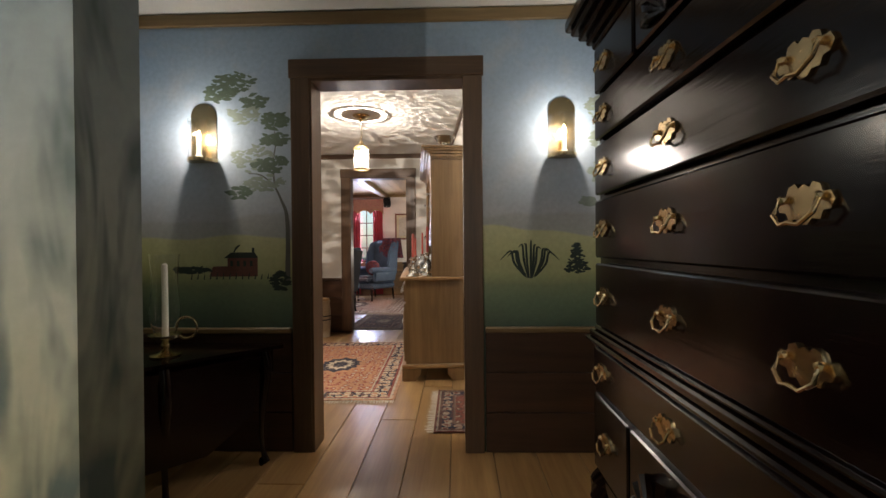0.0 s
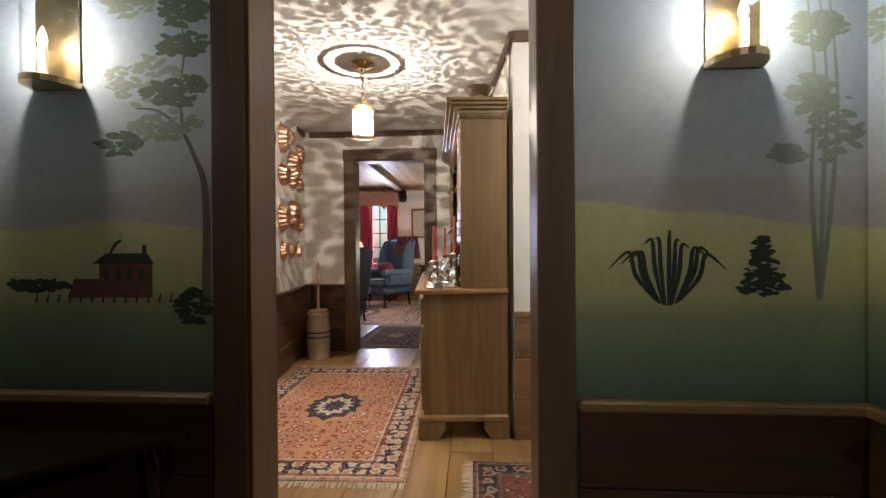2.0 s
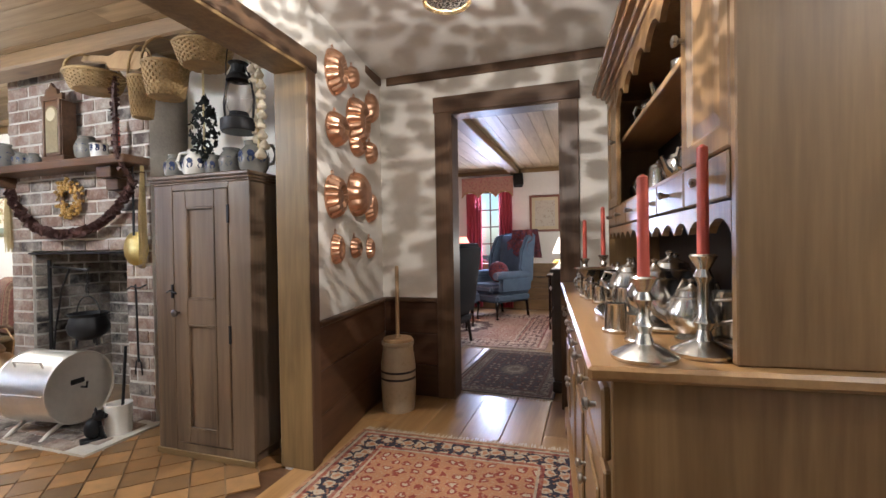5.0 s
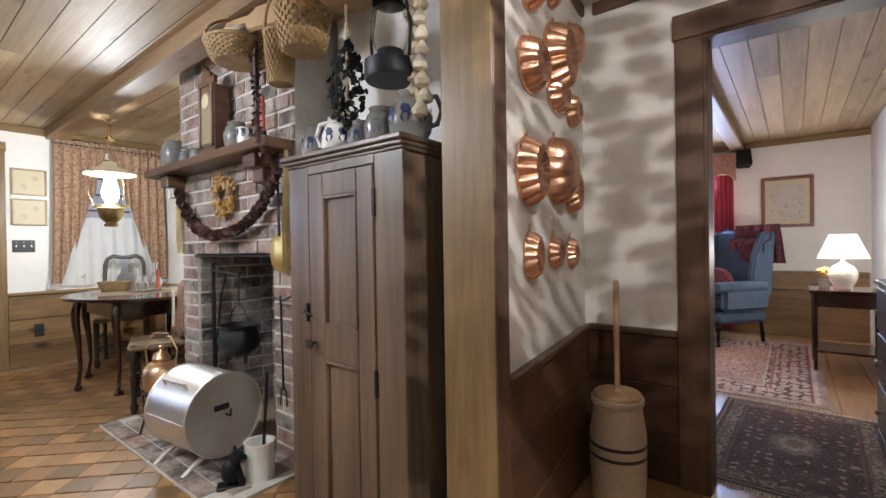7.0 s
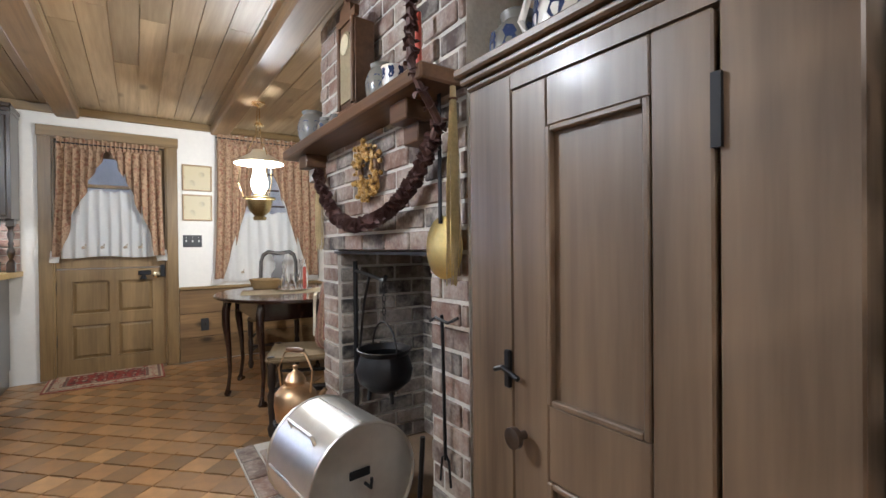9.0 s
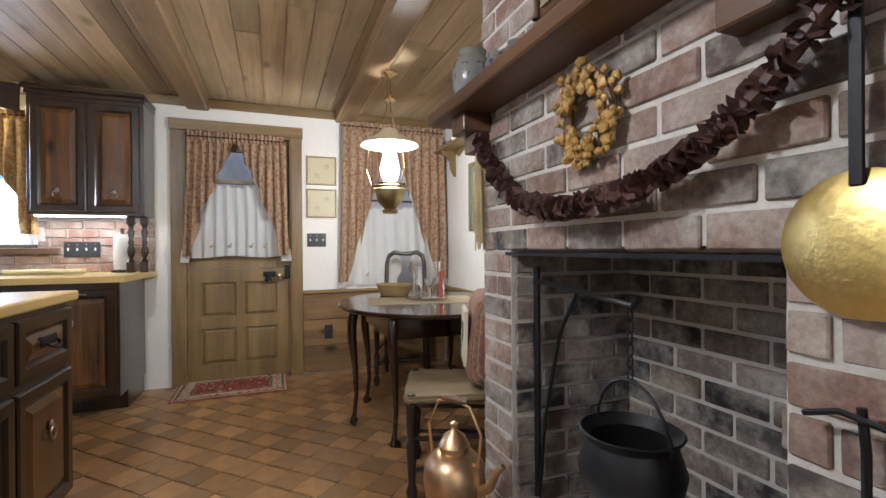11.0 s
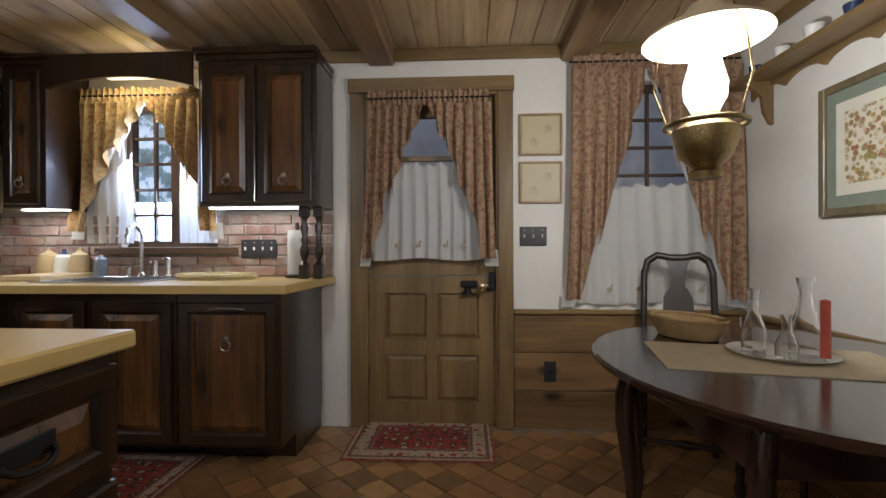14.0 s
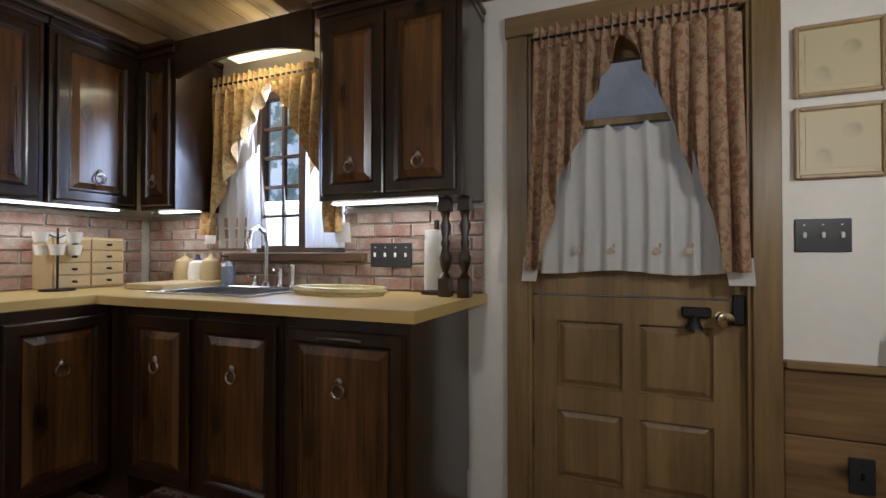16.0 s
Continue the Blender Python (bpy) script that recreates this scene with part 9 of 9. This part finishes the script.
# framed sampler, wall things
RFR = wood("reddish_picture_frame", (0.12, 0.04, 0.025), (0.24, 0.09, 0.05), "z", 0.35)
SAMP = art_print("faded_sampler", (0.5, 0.46, 0.38), ((0.35, 0.3, 0.22), (0.3, 0.22, 0.18), (0.4, 0.34, 0.25)), 40)
picture(-0.885, 9.618, 1.25, 0.48, 0.58, 180, RFR, CREAM, SAMP, "old sampler in a reddish wooden frame", 0.035, 0.05)
picture(-0.182, 7.9, 1.3, 0.4, 0.5, 90, OLIVEFR, CREAM, FRUIT, "gilt framed botanical print", 0.04, 0.05)
o = thing("wall_speaker", -1.28, 9.5, 2.0, 200, "small black loudspeaker on a wall bracket", "loudspeaker")
bm = B()
box(bm, -0.07, 0.07, -0.06, 0.06, -0.02, 0.18, 0.008, pose(0, 0, 0, 18, 0, 0))
part("cabinet", bm, IRON, o)
bm = B()
tube(bm, [(0, -0.05, 0.08), (0.0, -0.1, 0.12), (0, -0.12, 0.12)], 0.012, 7)
part("bracket", bm, IRON, o)
# side table with lamp


def side_table(x, y, w, d, hgt, label):
    o = thing("side_table", x, y, 0, 0, label, "table")
    bm = B()
    box(bm, -w / 2, w / 2, -d / 2, d / 2, hgt - 0.025, hgt, 0.005)
    part("tabletop", bm, TABLEWOOD, o)
    bm = B()
    box(bm, -w / 2 + 0.03, w / 2 - 0.03, -d / 2 + 0.03, d / 2 - 0.03, hgt - 0.14, hgt - 0.026, 0.003)
    part("apron", bm, TABLEWOOD, o)
    bm = B()
    box(bm, -w / 2 + 0.03, w / 2 - 0.03, -d / 2 + 0.03, d / 2 - 0.03, 0.16, 0.18, 0.003)
    part("shelf", bm, TABLEWOOD, o)
    for sx in (-1, 1):
        for sy in (-1, 1):
            bm = B()
            tube(bm, [(sx * (w / 2 - 0.04), sy * (d / 2 - 0.04), 0), (sx * (w / 2 - 0.04), sy * (d / 2 - 0.04), hgt - 0.03)], [0.013, 0.019], 8)
            part("leg", bm, TABLEWOOD, o)


def table_lamp(x, y, z, base_mat, shade_mat, label, s=1.0):
    o = thing("table_lamp", x, y, z, 0, label, "table lamp")
    bm = B()
    lathe(bm, [(0, 0), (0.06 * s, 0), (0.06 * s, 0.015 * s), (0.09 * s, 0.07 * s), (0.1 * s, 0.13 * s), (0.07 * s, 0.19 * s), (0.03 * s, 0.21 * s), (0.012 * s, 0.23 * s), (0.012 * s, 0.3 * s), (0, 0.3 * s)], 24)
    part("base", bm, base_mat, o, smooth=True)
    bm = B()
    lathe(bm, [(0.17 * s, 0.26 * s), (0.09 * s, 0.46 * s), (0.088 * s, 0.46 * s), (0.168 * s, 0.26 * s)], 32)
    q = part("shade", bm, shade_mat, o, "lit cloth shade", True)
    q.visible_shadow = False


side_table(-0.48, 8.2, 0.5, 0.5, 0.68, "dark wooden side table holding a lamp")
table_lamp(-0.5, 8.2, 0.681, CERAMIC, glow("lit_white_shade", (1.0, 0.86, 0.66), 2.2), "white ginger-jar lamp with a lit white shade")
side_table(-1.82, 7.8, 0.4, 0.4, 0.68, "dark wooden side table by the chair")
table_lamp(-1.78, 7.8, 0.681, BRASS, glow("lit_red_shade", (1.0, 0.36, 0.24), 2.0), "brass lamp with a glowing red shade", 1.05)
ch = thing("low_chest", -0.33, 6.05, 0, 0, "near-black low wooden chest by the doorway", "chest")
bm = B()
box(bm, -0.14, 0.14, -0.4, 0.4, 0.08, 0.86, 0.005)
part("case", bm, DARKWOOD, ch)
bm = B()
box(bm, -0.16, 0.145, -0.42, 0.42, 0.86, 0.885, 0.005)
part("top", bm, DARKWOOD, ch)
bm = B()
box(bm, -0.15, 0.142, -0.41, 0.41, 0.0, 0.08, 0.004)
part("plinth", bm, DARKWOOD, ch)
for z0, z1 in ((0.1, 0.34), (0.36, 0.6), (0.62, 0.84)):
    bm = B()
    box(bm, -0.152, -0.14, -0.38, 0.38, z0, z1, 0.004)
    d = part("drawer", bm, DARKWOOD, ch)
    knob(d, -0.152, -0.2, (z0 + z1) / 2)
    knob(d, -0.152, 0.2, (z0 + z1) / 2)
o = thing("flower_pot", -0.62, 8.32, 0.681, 0, "small dried flower arrangement in a pot", "flower pot")
bm = B()
lathe(bm, [(0, 0), (0.035, 0), (0.045, 0.07), (0.04, 0.07), (0, 0.06)], 16)
part("pot", bm, GREYGLZ, o, smooth=True)
bm = B()
for k in range(40):
    a, r = rng.uniform(0, 6.28), rng.uniform(0, 0.07)
    blob(bm, r * math.cos(a), r * math.sin(a), 0.1 + rng.uniform(0, 0.07), 0.014, 1)
part("blooms", bm, DRIED, o)

# ---- pieces of floors ----
rng = random.Random(11)


def plank_mesh(w, l):
    bm = B()
    box(bm, -w / 2, w / 2, -l / 2, l / 2, -0.012, 0.0, 0.0025)
    return mesh_of("plank", bm)


PLANKS = {}


def plank_floor(root, x0, x1, y0, y1, material, width):
    x = x0
    while x < x1 - 0.02:
        w = min(width, x1 - x)
        y = y0 - rng.uniform(0, 1.0)
        while y < y1:
            l = rng.choice((1.6, 2.1, 2.6))
            a, b = max(y, y0), min(y + l, y1)
            if b - a > 0.05:
                key = (round(w, 3), round(b - a, 2))
                if key not in PLANKS:
                    PLANKS[key] = plank_mesh(w - 0.003, b - a - 0.003)
                    PLANKS[key].materials.append(material)
                ob = new("plank", PLANKS[key])
                ob.location = (x + w / 2, (a + b) / 2, rng.uniform(-0.001, 0.0005))
                ob.parent = root
            y += l
        x += w


plank_floor(FLOOR_D, -1.6, 2.0, -2.0, 5.48, PINE_FLOOR, 0.225)
plank_floor(FLOOR_L, -3.97, -0.18, 5.48, 9.62, PINE_FLOOR, 0.225)


def tile_material(name, stops):
    m, t, b = nodes(name)
    oi = t.nodes.new("ShaderNodeObjectInfo")
    geo = t.nodes.new("ShaderNodeNewGeometry")
    rnd = nd(t, "ShaderNodeMath")
    rnd.operation = "ADD"
    t.links.new(oi.outputs["Random"], rnd.inputs[0])
    t.links.new(geo.outputs["Random Per Island"], rnd.inputs[1])
    fr = nd(t, "ShaderNodeMath")
    fr.operation = "FRACT"
    t.links.new(rnd.outputs[0], fr.inputs[0])
    v = coords(t)
    n = noise_tex(t, v, 14, 4)
    f = noise_tex(t, v, 90, 3)
    base = ramp(t, fr.outputs[0], stops)
    base = mix(t, 0.55, base, mix(t, 1.0, base, ramp(t, n, [(0.3, (0.6, 0.6, 0.6)), (0.7, (1.3, 1.25, 1.2))]), "MULTIPLY"))
    t.links.new(base, b.inputs["Base Color"])
    r = nd(t, "ShaderNodeMapRange")
    r.inputs[3].default_value, r.inputs[4].default_value = 0.22, 0.5
    t.links.new(n, r.inputs[0])
    t.links.new(r.outputs[0], b.inputs["Roughness"])
    bump(t, b, f, 0.15, 0.003)
    return m


TILE = tile_material("orange_terracotta_tile", [(0.0, (0.27, 0.145, 0.055)), (0.5, (0.35, 0.19, 0.072)), (1.0, (0.42, 0.245, 0.1))])
TILE_DARK = tile_material("brown_terracotta_tile", [(0.0, (0.17, 0.1, 0.042)), (0.5, (0.24, 0.135, 0.055)), (1.0, (0.31, 0.175, 0.07))])
S = 0.145
bm = B()
h = S / 2 - 0.004
# a tile with gently curved sides, standing on its corner
out = []
for k in range(4):
    a = math.pi / 4 + k * math.pi / 2
    c0 = Vector((math.cos(a), math.sin(a))) * h * math.sqrt(2)
    c1 = Vector((math.cos(a + math.pi / 2), math.sin(a + math.pi / 2))) * h * math.sqrt(2)
    out.append(tuple(c0))
    nrm = Vector((c1.y - c0.y, c0.x - c1.x)).normalized()
    sgn = 1 if k % 2 else -1
    out.append(tuple(c0.lerp(c1, 0.5) + nrm * 0.006 * sgn))
slab(bm, out, -0.008, 0.0)
TILE_ME = mesh_of("tile", bm)
TILE_ME.materials.append(TILE)
TILE_ME2 = TILE_ME.copy()
TILE_ME2.materials.clear()
TILE_ME2.materials.append(TILE_DARK)
near, rest = [], []
q = S / math.sqrt(2)
for i in range(-60, 60):
    for j in range(-60, 60):
        x, y = -4.2 + (i - j) * q, 3.2 + (i + j) * q
        if -6.5 < x < -1.72 and 0.7 < y < 5.18:
            if (x < -4.1 or x > -2.8 or y < 4.6) and not (x > -2.8 and y > 4.7):
                rest.append((x, y, (i + j) % 2))
rest.sort(key=lambda p: (p[0] + 4.4) ** 2 * 0.5 + (p[1] - 3.55) ** 2)
for x, y, dark in rest[:300]:
    ob = new("tile", TILE_ME2 if dark else TILE_ME)
    ob.matrix_basis = pose(x, y, rng.uniform(-0.0015, 0.001), rng.uniform(-0.3, 0.3), rng.uniform(-0.3, 0.3), 45)
    ob.parent = FLOOR_K
for shade, material in enumerate((TILE, TILE_DARK)):
    verts, faces = [], []
    for x, y, dark in rest[300:]:
        if dark != shade:
            continue
        d = (S / 2 - 0.004) * math.sqrt(2)
        k = len(verts)
        verts += [(x + d, y, -0.0005), (x, y + d, -0.0005), (x - d, y, -0.0005), (x, y - d, -0.0005)]
        verts += [(x + d, y, -0.0079), (x, y + d, -0.0079), (x - d, y, -0.0079), (x, y - d, -0.0079)]
        faces.append((k, k + 1, k + 2, k + 3))
        faces += [(k + a, k + 4 + a, k + 4 + (a + 1) % 4, k + (a + 1) % 4) for a in range(4)]
    me = bpy.data.meshes.new("tile_rest")
    me.from_pydata(verts, [], faces)
    me.materials.append(material)
    ob = new("tile_rest", me)
    ob.parent = FLOOR_K
    ob["kind"] = "stuff"

# ---- bricks ----


def brick_material(name, stops, rough=0.85):
    m, t, b = nodes(name)
    oi = t.nodes.new("ShaderNodeObjectInfo")
    geo = t.nodes.new("ShaderNodeNewGeometry")
    rnd = nd(t, "ShaderNodeMath")
    rnd.operation = "ADD"
    t.links.new(oi.outputs["Random"], rnd.inputs[0])
    t.links.new(geo.outputs["Random Per Island"], rnd.inputs[1])
    fr = nd(t, "ShaderNodeMath")
    fr.operation = "FRACT"
    t.links.new(rnd.outputs[0], fr.inputs[0])
    c = t.nodes.new("ShaderNodeNewGeometry")
    n = noise_tex(t, c.outputs["Position"], 9, 5, 0.65)
    f = noise_tex(t, c.outputs["Position"], 70, 4, 0.7)
    base = ramp(t, fr.outputs[0], stops)
    base = mix(t, ramp(t, n, [(0.4, (0, 0, 0)), (0.68, (0.8, 0.8, 0.8))]), base, (0.48, 0.43, 0.37))
    base = mix(t, 0.6, base, mix(t, 1.0, base, ramp(t, f, [(0.3, (0.6, 0.6, 0.6)), (0.7, (1.3, 1.3, 1.3))]), "MULTIPLY"))
    t.links.new(base, b.inputs["Base Color"])
    b.inputs["Roughness"].default_value = rough
    bump(t, b, f, 0.5, 0.006)
    return m


OLD_BRICK = brick_material("old_chimney_brick", [(0.0, (0.05, 0.045, 0.045)), (0.2, (0.13, 0.09, 0.075)), (0.5, (0.23, 0.135, 0.1)), (0.75, (0.27, 0.2, 0.165)), (1.0, (0.2, 0.12, 0.09))])
SOOT_BRICK = brick_material("hearth_lining_brick", [(0.0, (0.018, 0.018, 0.02)), (0.35, (0.065, 0.057, 0.053)), (0.7, (0.14, 0.108, 0.092)), (1.0, (0.22, 0.18, 0.155))])
BL, BH, BD = 0.215, 0.069, 0.022
BRICKS = {}


def brick_mesh(l, hgt, material):
    key = (round(l, 2), round(hgt, 3), material.name)
    if key not in BRICKS:
        bm = B()
        box(bm, -l / 2, l / 2, -BD / 2, BD / 2, -hgt / 2, hgt / 2, 0.004)
        for v in bm.verts:
            v.co += Vector((noise.noise(v.co * 31), noise.noise(v.co * 37 + Vector((3, 1, 2))), noise.noise(v.co * 41))) * 0.003
        BRICKS[key] = mesh_of("brick", bm)
        BRICKS[key].materials.append(material)
    return BRICKS[key]


PLACED = []


def brick_wall(origin, along, z0, z1, length, skip, material, out, near):
    """Courses of bricks along a direction; skip(a, z) leaves some out."""
    course, z = 0, z0
    ang = math.degrees(math.atan2(along[1], along[0]))
    while z + BH < z1 + 0.03:
        a = -BL / 2 if course % 2 else 0.0
        while a < length - 0.01:
            p, q = max(a, 0), min(a + BL, length)
            for lo, hi in skip(z + BH / 2):
                if p < hi and q > lo:
                    if p < lo - 0.03:
                        q = min(q, lo)
                    elif q > hi + 0.03:
                        p = max(p, hi)
                    else:
                        q = p
            if q - p > 0.035:
                c = (p + q) / 2
                x, y = origin[0] + along[0] * c, origin[1] + along[1] * c
                PLACED.append((near, x, y, z + BH / 2, ang, round(q - p - 0.012, 2), material, out, rng.uniform(-0.004, 0.005)))
            a += BL
        z += BH + 0.013
        course += 1


brick_wall((CX0, CY + 0.005), (1, 0), 0.005, Z_K - 0.02, CX1 - CX0, lambda z: [(OX0 - CX0, OX1 - CX0)] if z < OZ + 0.01 else [], OLD_BRICK, (0, -1), 0)
brick_wall((CX0 + 0.005, CB), (0, -1), 0.005, Z_K - 0.02, CB - CY, lambda z: [], OLD_BRICK, (-1, 0), 2)
brick_wall((OX0, OY + 0.005), (1, 0), 0.005, OZ, OX1 - OX0, lambda z: [], SOOT_BRICK, (0, -1), 1)
brick_wall((OX0 - 0.005, CY + 0.01), (0, 1), 0.005, OZ, OY - CY, lambda z: [], SOOT_BRICK, (1, 0), 1)
brick_wall((OX1 + 0.005, OY), (0, -1), 0.005, OZ, OY - CY, lambda z: [], SOOT_BRICK, (-1, 0), 1)
PLACED.sort(key=lambda p: p[0])
joined = {}
for k, (near_, x, y, z, ang, l, material, out, pop) in enumerate(PLACED):
    m = pose(x + out[0] * pop, y + out[1] * pop, z, rng.uniform(-0.4, 0.4), rng.uniform(-0.4, 0.4), ang + rng.uniform(-0.5, 0.5))
    if k < 300:
        ob = new("brick", brick_mesh(l, BH, material))
        ob.matrix_basis = m
        ob.parent = CHIMNEY
    else:
        joined.setdefault(material.name, [material, [], []])
        _, vs, fs = joined[material.name]
        n0 = len(vs)
        for sx, sy, sz in ((-1, -1, -1), (1, -1, -1), (1, 1, -1), (-1, 1, -1), (-1, -1, 1), (1, -1, 1), (1, 1, 1), (-1, 1, 1)):
            vs.append(tuple(m @ Vector((sx * l / 2, sy * BD / 2, sz * BH / 2))))
        fs += [tuple(n0 + i for i in f) for f in ((0, 3, 2, 1), (4, 5, 6, 7), (0, 1, 5, 4), (1, 2, 6, 5), (2, 3, 7, 6), (3, 0, 4, 7))]
for material, vs, fs in joined.values():
    me = bpy.data.meshes.new("brick_rest")
    me.from_pydata(vs, [], fs)
    me.materials.append(material)
    ob = new("brick_rest", me)
    ob.parent = CHIMNEY
    ob["kind"] = "stuff"
# hearth bricks, laid flat
HB = brick_mesh(0.185, 0.09, OLD_BRICK)
y, row = 4.03, 0
while y < 4.44:
    x = -4.15 - (0.1 if row % 2 else 0)
    while x < -2.78:
        if -4.2 < x:
            ob = new("brick", HB)
            ob.matrix_basis = pose(x, y, 0.008 + rng.uniform(-0.002, 0.002), 90, 0, 0)
            ob.parent = HEARTH
        x += 0.197
    y += 0.1
    row += 1
# splashback bricks
PINK_BRICK = brick_material("splashback_brick", [(0.0, (0.2, 0.1, 0.075)), (0.5, (0.3, 0.16, 0.12)), (1.0, (0.36, 0.22, 0.17))], 0.6)
sb = wall_with_holes("splashback_west", "y", -6.569, 0.011, 0.64, 2.79, 1.32, [(1.44, 2.06, 1.05, 1.33)], MORTAR, "pinkish thin-brick splashback", 0.917)
bm = B()
box(bm, -6.555, -4.2, 0.6205, 0.632, 0.917, 1.32)
ss = setting("splashback_south", bm, MORTAR, "pinkish thin-brick splashback", "splashback")
for root, x0, x1, way in ((sb, 0.64, 2.79, "y"), (ss, -6.5, -4.9, "x")):
    z, row = 0.921, 0
    while z < 1.3:
        a = x0 - (0.1 if row % 2 else 0)
        while a < x1 - 0.02:
            p, q = max(a, x0), min(a + 0.195, x1)
            if way == "y" and z + 0.06 > 1.07:
                if p < 2.06 and q > 1.44:
                    if p < 1.41:
                        q = 1.44
                    elif q > 2.09:
                        p = 2.06
                    else:
                        p = q
            if q - p > 0.04:
                me = brick_mesh(q - p - 0.008, 0.056, PINK_BRICK)
                ob = new("brick", me)
                ob.matrix_basis = pose(-6.553, (p + q) / 2, z + 0.028, 0, 0, 90) if way == "y" else pose((p + q) / 2, 0.637, z + 0.028, 0, 0, 0)
                ob.parent = root
            a += 0.2
        z += 0.064
        row += 1
